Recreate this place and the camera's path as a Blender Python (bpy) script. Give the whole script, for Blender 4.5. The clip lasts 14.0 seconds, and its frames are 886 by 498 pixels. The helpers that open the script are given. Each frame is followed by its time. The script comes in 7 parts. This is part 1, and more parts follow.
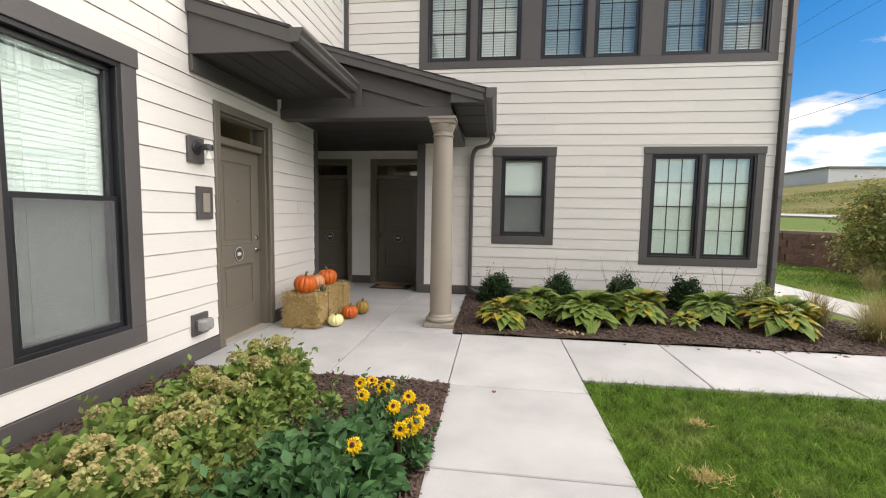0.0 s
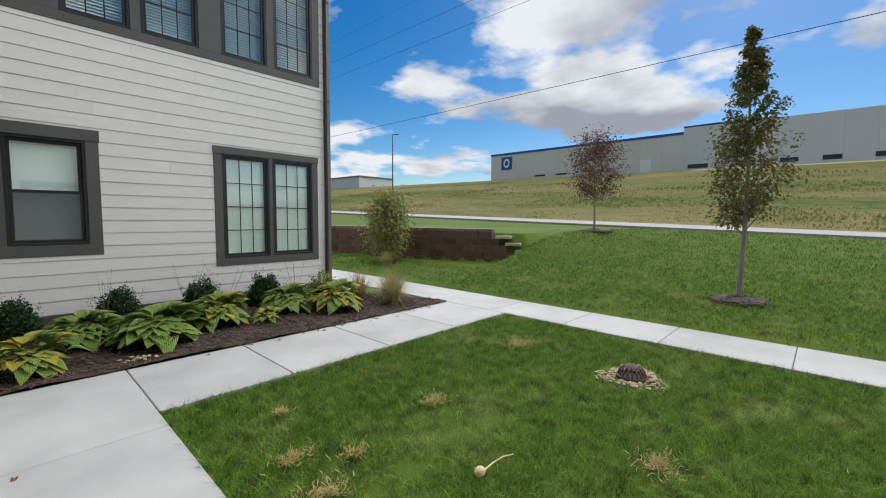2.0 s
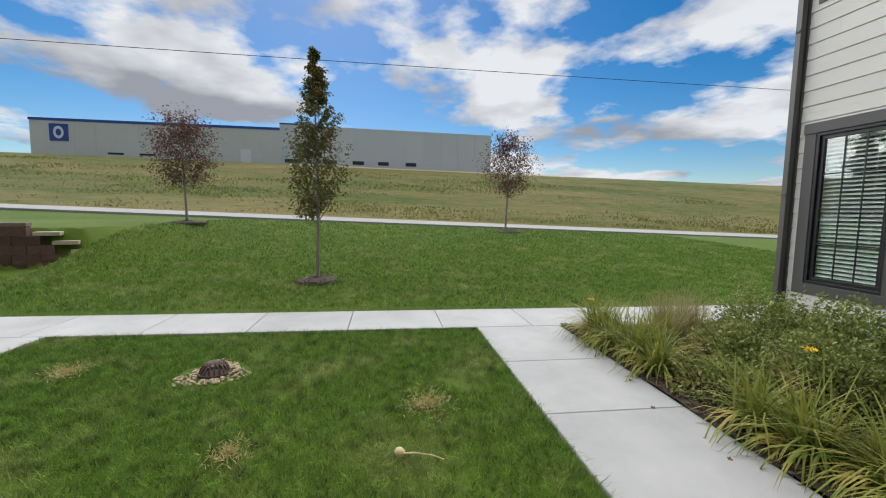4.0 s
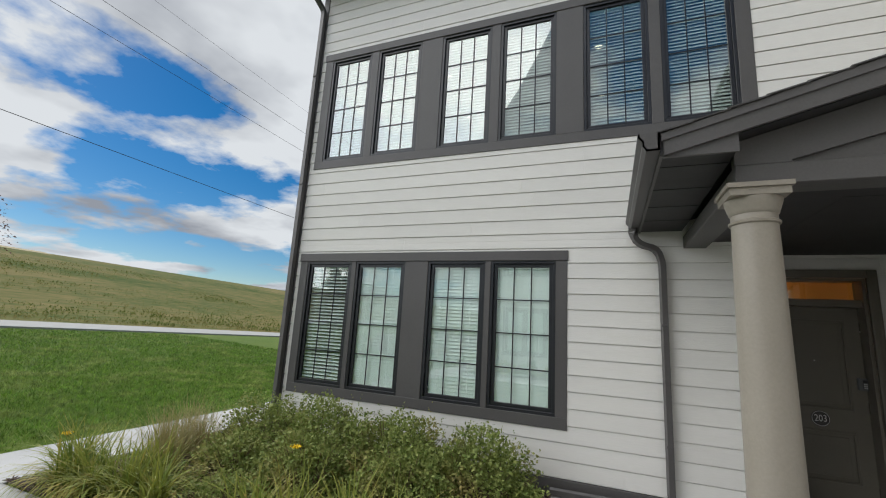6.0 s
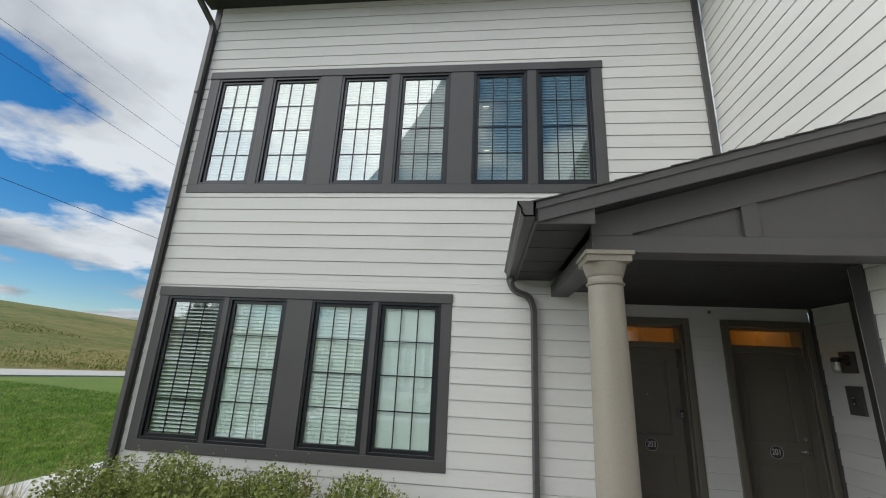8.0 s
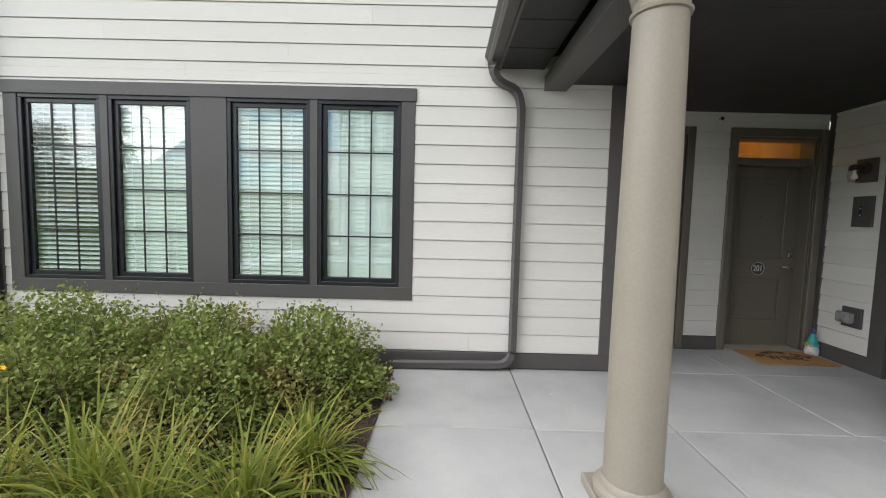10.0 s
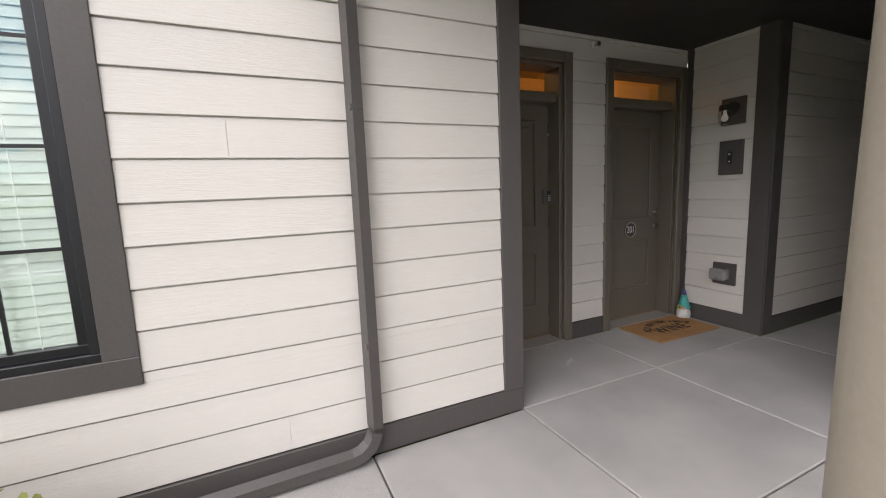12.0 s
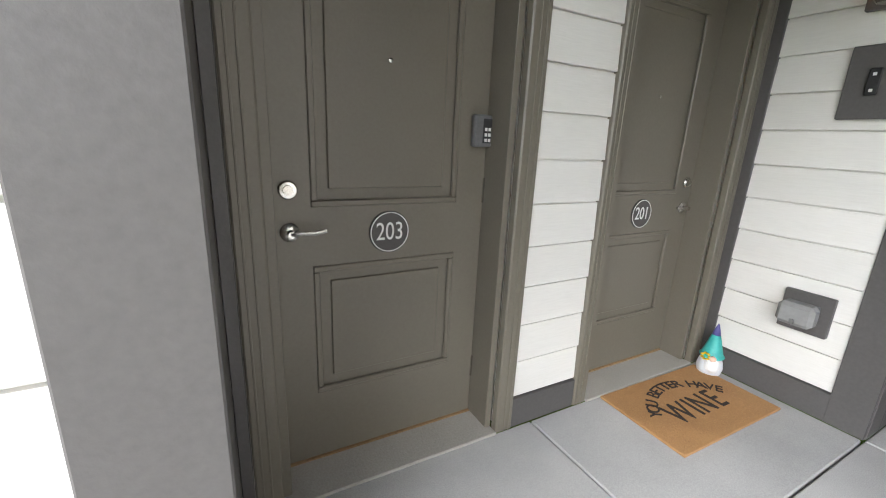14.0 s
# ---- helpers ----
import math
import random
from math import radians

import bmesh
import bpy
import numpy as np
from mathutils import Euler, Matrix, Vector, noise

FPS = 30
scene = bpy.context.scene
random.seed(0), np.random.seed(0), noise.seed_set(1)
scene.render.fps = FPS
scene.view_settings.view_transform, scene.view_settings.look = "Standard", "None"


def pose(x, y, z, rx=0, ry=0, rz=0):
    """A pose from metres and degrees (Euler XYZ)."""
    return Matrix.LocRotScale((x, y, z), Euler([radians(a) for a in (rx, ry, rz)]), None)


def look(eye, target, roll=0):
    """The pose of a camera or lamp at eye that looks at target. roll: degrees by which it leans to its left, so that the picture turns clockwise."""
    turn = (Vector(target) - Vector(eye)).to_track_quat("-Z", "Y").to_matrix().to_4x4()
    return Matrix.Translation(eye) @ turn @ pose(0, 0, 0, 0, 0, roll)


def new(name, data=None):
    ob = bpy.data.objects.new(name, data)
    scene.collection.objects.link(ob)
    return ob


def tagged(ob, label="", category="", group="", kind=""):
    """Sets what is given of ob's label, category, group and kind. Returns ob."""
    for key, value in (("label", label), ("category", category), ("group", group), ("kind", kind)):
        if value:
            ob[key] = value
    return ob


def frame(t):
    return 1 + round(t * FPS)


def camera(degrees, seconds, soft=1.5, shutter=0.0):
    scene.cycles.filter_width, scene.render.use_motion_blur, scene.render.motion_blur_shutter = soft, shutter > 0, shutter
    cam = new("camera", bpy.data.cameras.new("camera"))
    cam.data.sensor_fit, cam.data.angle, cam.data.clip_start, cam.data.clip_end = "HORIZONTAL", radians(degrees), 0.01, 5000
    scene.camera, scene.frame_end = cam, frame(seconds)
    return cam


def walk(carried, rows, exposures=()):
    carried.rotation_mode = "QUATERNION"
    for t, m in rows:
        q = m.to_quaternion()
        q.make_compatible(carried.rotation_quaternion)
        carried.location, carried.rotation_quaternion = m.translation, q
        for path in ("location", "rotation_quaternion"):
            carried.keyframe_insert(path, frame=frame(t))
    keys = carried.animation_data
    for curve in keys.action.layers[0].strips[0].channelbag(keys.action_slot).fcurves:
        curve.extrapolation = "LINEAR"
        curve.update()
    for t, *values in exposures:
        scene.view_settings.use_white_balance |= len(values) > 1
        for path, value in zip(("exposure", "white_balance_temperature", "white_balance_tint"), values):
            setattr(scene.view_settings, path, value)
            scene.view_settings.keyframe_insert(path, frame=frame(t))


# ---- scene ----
cam = camera(94.2, 14.0, soft=1.1)
PATH = [
    (0, (2.704, 5.014, 1.375), (2.456, 6.992, 1.211), 1.0),
    (0.5, (2.721, 5.059, 1.389), (2.936, 7.042, 1.236), 0.5),
    (1, (2.716, 5.069, 1.401), (3.4, 6.943, 1.257), 0.3),
    (1.5, (2.729, 5.033, 1.453), (3.839, 6.69, 1.299), 0.3),
    (2, (2.754, 5.025, 1.436), (4.212, 6.386, 1.283), 0.5),
    (2.2, (2.77, 5.015, 1.441), (4.34, 6.243, 1.282), 0.4),
    (4.3, (2.792, 4.682, 1.475), (4.701, 4.104, 1.32), 1.4),
    (4.5, (2.799, 4.653, 1.467), (4.634, 3.87, 1.332), 1.7),
    (5, (2.829, 4.648, 1.487), (4.35, 3.352, 1.41), 2.8),
    (5.5, (2.788, 4.657, 1.525), (3.901, 2.997, 1.616), 3.2),
    (6, (2.798, 4.743, 1.614), (3.544, 2.924, 1.983), 3.4),
    (6.5, (2.842, 4.827, 1.681), (3.344, 2.986, 2.279), 2.9),
    (7, (2.83, 4.858, 1.74), (3.206, 3.026, 2.448), 2.8),
    (7.5, (2.824, 4.865, 1.745), (3.119, 3.011, 2.437), 2.7),
    (8, (2.819, 4.826, 1.722), (3.036, 2.914, 2.265), 2.7),
    (8.5, (2.718, 4.678, 1.639), (2.879, 2.708, 1.948), 2.9),
    (11, (3.037, 2.917, 1.327), (2.747, 0.954, 1.075), -0.7),
    (11.5, (2.965, 2.451, 1.352), (2.411, 0.548, 1.09), -1.7),
    (12, (2.762, 1.989, 1.355), (1.935, 0.189, 1.08), -2.3),
    (12.5, (2.474, 1.541, 1.337), (1.385, -0.113, 1.059), -2.2),
    (13, (2.066, 1.21, 1.331), (0.805, -0.317, 1.049), -1.2),
    (13.5, (1.668, 0.856, 1.306), (0.446, -0.685, 0.945), 0.9),
    (14, (1.323, 0.458, 1.248), (0.386, -1.231, 0.727), 2.6),
]
EXPOSURES = [(0.0, 0.82, 6950, 15), (0.8, 0.76, 7050, 17), (1.6, 0.52, 6500, 11), (2.2, 0.34, 6350, 10), (5.0, 0.28, 6500, 9), (6.3, 0.17, 6350, 8), (8.0, 0.2, 6300, 7), (8.7, 0.34, 6350, 8), (10.8, 0.92, 6550, 12), (12.0, 0.97, 6800, 17), (13.0, 1.6, 6350, 10), (13.5, 1.95, 6300, 10), (14.0, 2.65, 6350, 10)]
walk(cam, [(t, look(eye, target, roll)) for t, eye, target, roll in PATH], EXPOSURES)


# ---------------- sky and sun ----------------
SUN_EL, SUN_AZ = 42.0, 82.0  # degrees; azimuth clockwise from +y
world = bpy.data.worlds.new("sky")
scene.world = world
world.use_nodes = True
wn, wl = world.node_tree.nodes, world.node_tree.links
wn.clear()
w_out = wn.new("ShaderNodeOutputWorld")
w_bg = wn.new("ShaderNodeBackground")
w_bg.inputs["Strength"].default_value = 0.08
sky = wn.new("ShaderNodeTexSky")
sky.sky_type = "NISHITA"
sky.sun_disc = False
sky.sun_elevation = radians(SUN_EL)
sky.sun_rotation = radians(SUN_AZ)
sky.altitude = 200
sky.dust_density = 0.4
sky.ozone_density = 2.5
w_tc = wn.new("ShaderNodeTexCoord")
w_sep = wn.new("ShaderNodeSeparateXYZ")
wl.new(w_tc.outputs["Generated"], w_sep.inputs[0])


def w_math(op, a, b=None, clamp=False):
    n = wn.new("ShaderNodeMath")
    n.operation, n.use_clamp = op, clamp
    for i, v in enumerate((a, b)):
        if v is None:
            continue
        if isinstance(v, (int, float)):
            n.inputs[i].default_value = v
        else:
            wl.new(v, n.inputs[i])
    return n.outputs[0]


# clouds on a flat layer overhead: direction / (z + k)
w_h = w_math("ADD", w_math("MAXIMUM", w_sep.outputs["Z"], 0.0), 0.16)
w_comb = wn.new("ShaderNodeCombineXYZ")
wl.new(w_math("DIVIDE", w_sep.outputs["X"], w_h), w_comb.inputs[0])
wl.new(w_math("DIVIDE", w_sep.outputs["Y"], w_h), w_comb.inputs[1])


def cloud_noise(scale, detail, rough, shift):
    mp = wn.new("ShaderNodeMapping")
    mp.inputs["Location"].default_value = shift
    wl.new(w_comb.outputs[0], mp.inputs[0])
    n = wn.new("ShaderNodeTexNoise")
    n.inputs["Scale"].default_value, n.inputs["Detail"].default_value = scale, detail
    n.inputs["Roughness"].default_value = rough
    wl.new(mp.outputs[0], n.inputs["Vector"])
    return n.outputs[0]


big = cloud_noise(1.15, 9, 0.55, (3.7, 1.3, 0.0))
shade = cloud_noise(1.4, 5, 0.5, (3.55, 1.45, 0.3))
w_ramp = wn.new("ShaderNodeValToRGB")
w_ramp.color_ramp.elements[0].position, w_ramp.color_ramp.elements[1].position = 0.465, 0.535
wl.new(big, w_ramp.inputs[0])
w_tone = wn.new("ShaderNodeValToRGB")
w_tone.color_ramp.elements[0].position, w_tone.color_ramp.elements[1].position = 0.42, 0.64
w_tone.color_ramp.elements[0].color = (8.1, 8.3, 8.6, 1)
w_tone.color_ramp.elements[1].color = (3.3, 3.5, 4.0, 1)
wl.new(shade, w_tone.inputs[0])
w_mix = wn.new("ShaderNodeMix")
w_mix.data_type = "RGBA"
wl.new(w_ramp.outputs[0], w_mix.inputs["Factor"])
w_hsv = wn.new("ShaderNodeHueSaturation")
w_hsv.inputs["Saturation"].default_value, w_hsv.inputs["Value"].default_value = 1.5, 0.93
wl.new(sky.outputs[0], w_hsv.inputs["Color"])
wl.new(w_hsv.outputs[0], w_mix.inputs["A"])
wl.new(w_tone.outputs[0], w_mix.inputs["B"])
wl.new(w_mix.outputs["Result"], w_bg.inputs["Color"])
wl.new(w_bg.outputs[0], w_out.inputs[0])

sun_data = bpy.data.lights.new("sun", "SUN")
sun_data.energy, sun_data.angle, sun_data.color = 4.6, radians(110), (1.0, 0.975, 0.94)
sun = new("sun", sun_data)
sun_dir = Vector((math.sin(radians(SUN_AZ)) * math.cos(radians(SUN_EL)), math.cos(radians(SUN_AZ)) * math.cos(radians(SUN_EL)), math.sin(radians(SUN_EL))))
sun.matrix_world = look(sun_dir * 60, (0, 0, 0))

# ---------------- materials ----------------
def surface(name, a, b, rough=0.6, grain=40.0, blotch=1.5, bump=0.15, metal=0.0, stretch=(1, 1, 1), spread=0.0, rough_var=0.1, spec=0.5, coat=0.0):
    """A painted or natural surface: two colours mixed by a coarse and a fine noise, with fine relief."""
    m = bpy.data.materials.new(name)
    m.use_nodes = True
    n, l = m.node_tree.nodes, m.node_tree.links
    bs = n["Principled BSDF"]
    bs.inputs["Metallic"].default_value = metal
    bs.inputs["Specular IOR Level"].default_value = spec
    bs.inputs["Coat Weight"].default_value = coat
    tc = n.new("ShaderNodeTexCoord")
    info = n.new("ShaderNodeObjectInfo")
    off = n.new("ShaderNodeVectorMath")
    off.operation = "MULTIPLY_ADD"
    l.new(info.outputs["Random"], off.inputs[0])
    off.inputs[1].default_value = (17.0, 31.0, 7.0)
    l.new(tc.outputs["Object"], off.inputs[2])
    mp = n.new("ShaderNodeMapping")
    mp.inputs["Scale"].default_value = stretch
    l.new(off.outputs[0], mp.inputs[0])
    outs = []
    for sc, det in ((blotch, 4.0), (grain, 5.0)):
        t = n.new("ShaderNodeTexNoise")
        t.inputs["Scale"].default_value, t.inputs["Detail"].default_value = sc, det
        t.inputs["Roughness"].default_value = 0.6
        l.new(mp.outputs[0], t.inputs["Vector"])
        outs.append(t.outputs[0])
    add = n.new("ShaderNodeMath")
    add.operation = "ADD"
    l.new(outs[0], add.inputs[0])
    l.new(outs[1], add.inputs[1])
    fac = n.new("ShaderNodeMapRange")
    fac.inputs["From Min"].default_value, fac.inputs["From Max"].default_value = 0.72, 1.28
    l.new(add.outputs[0], fac.inputs["Value"])
    mix = n.new("ShaderNodeMix")
    mix.data_type = "RGBA"
    mix.inputs["A"].default_value, mix.inputs["B"].default_value = (*a, 1), (*b, 1)
    l.new(fac.outputs[0], mix.inputs["Factor"])
    col = mix.outputs["Result"]
    if spread:
        hsv = n.new("ShaderNodeHueSaturation")
        vr = n.new("ShaderNodeMapRange")
        vr.inputs["To Min"].default_value, vr.inputs["To Max"].default_value = 1 - spread, 1 + spread
        l.new(info.outputs["Random"], vr.inputs["Value"])
        l.new(vr.outputs[0], hsv.inputs["Value"])
        l.new(col, hsv.inputs["Color"])
        col = hsv.outputs[0]
    l.new(col, bs.inputs["Base Color"])
    rr = n.new("ShaderNodeMapRange")
    rr.inputs["To Min"].default_value, rr.inputs["To Max"].default_value = max(0.02, rough - rough_var), min(1, rough + rough_var)
    l.new(outs[0], rr.inputs["Value"])
    l.new(rr.outputs[0], bs.inputs["Roughness"])
    if bump:
        bp = n.new("ShaderNodeBump")
        bp.inputs["Strength"].default_value, bp.inputs["Distance"].default_value = bump, 0.01
        l.new(outs[1], bp.inputs["Height"])
        l.new(bp.outputs[0], bs.inputs["Normal"])
    return m


def foliage(name, a, b, c=None, rough=0.55, trans=0.25, patch=2.2, clump=0.0):
    """Leaves: colour varies leaf by leaf and clump by clump, and lets some light through."""
    m = bpy.data.materials.new(name)
    m.use_nodes = True
    n, l = m.node_tree.nodes, m.node_tree.links
    bs = n["Principled BSDF"]
    geo = n.new("ShaderNodeNewGeometry")
    tc = n.new("ShaderNodeTexCoord")
    ns = n.new("ShaderNodeTexNoise")
    ns.inputs["Scale"].default_value, ns.inputs["Detail"].default_value = patch, 3
    l.new(tc.outputs["Object"], ns.inputs["Vector"])
    mx = n.new("ShaderNodeMix")
    mx.data_type = "RGBA"
    mx.inputs["A"].default_value, mx.inputs["B"].default_value = (*a, 1), (*b, 1)
    l.new(geo.outputs["Random Per Island"], mx.inputs["Factor"])
    col = mx.outputs["Result"]
    if c:
        rg = n.new("ShaderNodeMapRange")
        rg.inputs["From Min"].default_value, rg.inputs["From Max"].default_value = 0.5, 0.75
        l.new(ns.outputs[0], rg.inputs["Value"])
        m2 = n.new("ShaderNodeMix")
        m2.data_type = "RGBA"
        l.new(rg.outputs[0], m2.inputs["Factor"])
        l.new(col, m2.inputs["A"])
        m2.inputs["B"].default_value = (*c, 1)
        col = m2.outputs["Result"]
    if clump:
        # tufts of thicker and thinner growth
        tuft = n.new("ShaderNodeTexNoise")
        tuft.inputs["Scale"].default_value, tuft.inputs["Detail"].default_value = patch * 6.0, 4
        l.new(tc.outputs["Object"], tuft.inputs["Vector"])
        tv = n.new("ShaderNodeMapRange")
        tv.inputs["From Min"].default_value, tv.inputs["From Max"].default_value = 0.3, 0.7
        tv.inputs["To Min"].default_value, tv.inputs["To Max"].default_value = 1.0 - clump, 1.0 + clump
        l.new(tuft.outputs[0], tv.inputs["Value"])
        hs = n.new("ShaderNodeHueSaturation")
        l.new(tv.outputs[0], hs.inputs["Value"])
        l.new(col, hs.inputs["Color"])
        col = hs.outputs[0]
    l.new(col, bs.inputs["Base Color"])
    bs.inputs["Roughness"].default_value = rough
    bs.inputs["Specular IOR Level"].default_value = 0.2
    tr = n.new("ShaderNodeBsdfTranslucent")
    l.new(col, tr.inputs["Color"])
    ms = n.new("ShaderNodeMixShader")
    ms.inputs[0].default_value = trans
    l.new(bs.outputs[0], ms.inputs[1])
    l.new(tr.outputs[0], ms.inputs[2])
    l.new(ms.outputs[0], n["Material Output"].inputs[0])
    return m


def glass(name, ior=2.4, tint=(0.90, 0.97, 0.94)):
    m = bpy.data.materials.new(name)
    m.use_nodes = True
    n, l = m.node_tree.nodes, m.node_tree.links
    n.remove(n["Principled BSDF"])
    r0 = ((ior - 1) / (ior + 1)) ** 2
    lw = n.new("ShaderNodeLayerWeight")
    lw.inputs[0].default_value = 0.5
    pw = n.new("ShaderNodeMath")
    pw.operation = "POWER"
    l.new(lw.outputs["Facing"], pw.inputs[0])
    pw.inputs[1].default_value = 5.0
    fr = n.new("ShaderNodeMath")
    fr.operation = "MULTIPLY_ADD"
    l.new(pw.outputs[0], fr.inputs[0])
    fr.inputs[1].default_value, fr.inputs[2].default_value = 1.0 - r0, r0
    tr = n.new("ShaderNodeBsdfTransparent")
    tr.inputs[0].default_value = (*tint, 1)
    gl = n.new("ShaderNodeBsdfGlossy")
    gl.inputs["Roughness"].default_value = 0.012
    ns = n.new("ShaderNodeTexNoise")
    ns.inputs["Scale"].default_value = 1.3
    tc = n.new("ShaderNodeTexCoord")
    l.new(tc.outputs["Object"], ns.inputs["Vector"])
    bp = n.new("ShaderNodeBump")
    bp.inputs["Strength"].default_value, bp.inputs["Distance"].default_value = 0.02, 0.01
    l.new(ns.outputs[0], bp.inputs["Height"])
    l.new(bp.outputs[0], gl.inputs["Normal"])
    mx = n.new("ShaderNodeMixShader")
    l.new(fr.outputs[0], mx.inputs[0])
    l.new(tr.outputs[0], mx.inputs[1])
    l.new(gl.outputs[0], mx.inputs[2])
    l.new(mx.outputs[0], n["Material Output"].inputs[0])
    return m


def glow(name, colour, strength):
    m = bpy.data.materials.new(name)
    m.use_nodes = True
    bs = m.node_tree.nodes["Principled BSDF"]
    bs.inputs["Base Color"].default_value = (*colour, 1)
    bs.inputs["Emission Color"].default_value = (*colour, 1)
    bs.inputs["Emission Strength"].default_value = strength
    return m


M_SIDING = surface("siding_paint", (0.66, 0.64, 0.60), (0.72, 0.70, 0.66), 0.6, 60, 1.2, 0.16, stretch=(0.22, 1, 3.0), spread=0.03)
M_TRIM = surface("dark_trim_paint", (0.074, 0.069, 0.067), (0.092, 0.086, 0.084), 0.5, 70, 1.4, 0.1)
M_SASH = surface("black_sash", (0.012, 0.013, 0.016), (0.02, 0.021, 0.025), 0.35, 90, 2, 0.05)
M_DOOR = surface("taupe_door_paint", (0.142, 0.126, 0.098), (0.162, 0.145, 0.114), 0.42, 90, 1.5, 0.06)
M_COLUMN = surface("tan_column_paint", (0.255, 0.226, 0.184), (0.295, 0.262, 0.215), 0.5, 60, 1.2, 0.06)
M_SOFFIT = surface("dark_soffit", (0.020, 0.019, 0.019), (0.028, 0.026, 0.025), 0.6, 40, 2, 0.08)
M_SHINGLE = surface("asphalt_shingle", (0.035, 0.034, 0.034), (0.09, 0.085, 0.08), 0.9, 120, 6, 0.6, spread=0.2)
M_CONCRETE = surface("concrete", (0.30, 0.30, 0.295), (0.47, 0.465, 0.455), 0.85, 240, 1.3, 0.12, spread=0.04)
M_SLABSTEP = surface("concrete_step", (0.30, 0.285, 0.255), (0.38, 0.36, 0.325), 0.8, 120, 2, 0.25)
M_INTERIOR = surface("interior_paint", (0.66, 0.65, 0.62), (0.72, 0.71, 0.68), 0.8, 30, 2, 0.05)
M_BLIND = surface("blind_slat", (0.82, 0.86, 0.84), (0.87, 0.90, 0.88), 0.5, 30, 2, 0.02)
M_GLASS = glass("window_glass", 2.05, (0.95, 1.0, 0.98))
M_GLASS_UP = glass("coated_window_glass", 2.6, (0.84, 0.90, 0.88))
M_MULCH_BASE = surface("mulch_bed", (0.035, 0.022, 0.016), (0.085, 0.055, 0.04), 0.95, 60, 5, 1.0)
M_METAL = surface("satin_nickel", (0.55, 0.53, 0.50), (0.62, 0.60, 0.57), 0.25, 80, 4, 0.02, metal=1.0)
M_WHITE = surface("white_lettering", (0.72, 0.72, 0.70), (0.78, 0.78, 0.76), 0.5, 60, 4, 0.02)
M_PLATE = surface("number_plate", (0.05, 0.045, 0.042), (0.065, 0.06, 0.055), 0.4, 80, 4, 0.03)
M_GREYBOX = surface("grey_plastic", (0.11, 0.11, 0.11), (0.15, 0.15, 0.15), 0.45, 80, 4, 0.03)
M_SCREEN = bpy.data.materials.new("insect_screen_mesh")
M_SCREEN.use_nodes = True
_n, _l = M_SCREEN.node_tree.nodes, M_SCREEN.node_tree.links
_n["Principled BSDF"].inputs["Base Color"].default_value = (0.10, 0.105, 0.11, 1)
_t, _m = _n.new("ShaderNodeBsdfTransparent"), _n.new("ShaderNodeMixShader")
_m.inputs[0].default_value = 0.45
_l.new(_t.outputs[0], _m.inputs[1])
_l.new(_n["Principled BSDF"].outputs[0], _m.inputs[2])
_l.new(_m.outputs[0], _n["Material Output"].inputs[0])
M_CLEAR = glass("clear_plastic_cover", 1.45, (0.93, 0.93, 0.93))
M_BLACKSTUFF = surface("black_metal", (0.015, 0.015, 0.016), (0.03, 0.03, 0.031), 0.45, 80, 3, 0.05)

# ---------------- building helpers ----------------
def box(bm, x0, x1, y0, y1, z0, z1):
    v = [bm.verts.new(p) for p in ((x0, y0, z0), (x1, y0, z0), (x1, y1, z0), (x0, y1, z0), (x0, y0, z1), (x1, y0, z1), (x1, y1, z1), (x0, y1, z1))]
    for f in ((0, 3, 2, 1), (4, 5, 6, 7), (0, 1, 5, 4), (1, 2, 6, 5), (2, 3, 7, 6), (3, 0, 4, 7)):
        bm.faces.new([v[i] for i in f])
    return bm


def boxes(*dims, bevel=0.0):
    bm = bmesh.new()
    for d in dims:
        box(bm, *d)
    if bevel:
        bmesh.ops.bevel(bm, geom=bm.edges[:], offset=bevel, segments=1, affect="EDGES", clamp_overlap=True)
    return bm


def ring(x0, x1, z0, z1, w, y0, y1, bevel=0.0, bottom=None):
    """A rectangular frame of section w, butted at the corners."""
    b = w if bottom is None else bottom
    return boxes((x0, x1, y0, y1, z1 - w, z1), (x0, x1, y0, y1, z0, z0 + b), (x0, x0 + w, y0, y1, z0 + b, z1 - w), (x1 - w, x1, y0, y1, z0 + b, z1 - w), bevel=bevel)


def prism(poly, lo, hi, axis="y"):
    """A polygon in two coordinates drawn out along the third axis."""
    bm = bmesh.new()
    put = {"x": lambda p, d: (d, p[0], p[1]), "y": lambda p, d: (p[0], d, p[1]), "z": lambda p, d: (p[0], p[1], d)}[axis]
    a = [bm.verts.new(put(p, lo)) for p in poly]
    b = [bm.verts.new(put(p, hi)) for p in poly]
    n = len(poly)
    bm.faces.new(a)
    bm.faces.new(b[::-1])
    for i in range(n):
        bm.faces.new((a[i], b[i], b[(i + 1) % n], a[(i + 1) % n]))
    bmesh.ops.recalc_face_normals(bm, faces=bm.faces[:])
    return bm


def lathe(profile, sides=32, caps=True):
    """A turned shape: (radius, height) pairs round the z axis."""
    bm = bmesh.new()
    rings = []
    for r, z in profile:
        rings.append([bm.verts.new((r * math.cos(2 * math.pi * i / sides), r * math.sin(2 * math.pi * i / sides), z)) for i in range(sides)])
    for a, b in zip(rings, rings[1:]):
        for i in range(sides):
            bm.faces.new((a[i], a[(i + 1) % sides], b[(i + 1) % sides], b[i]))
    if caps:
        bm.faces.new(rings[0][::-1])
        bm.faces.new(rings[-1])
    return bm


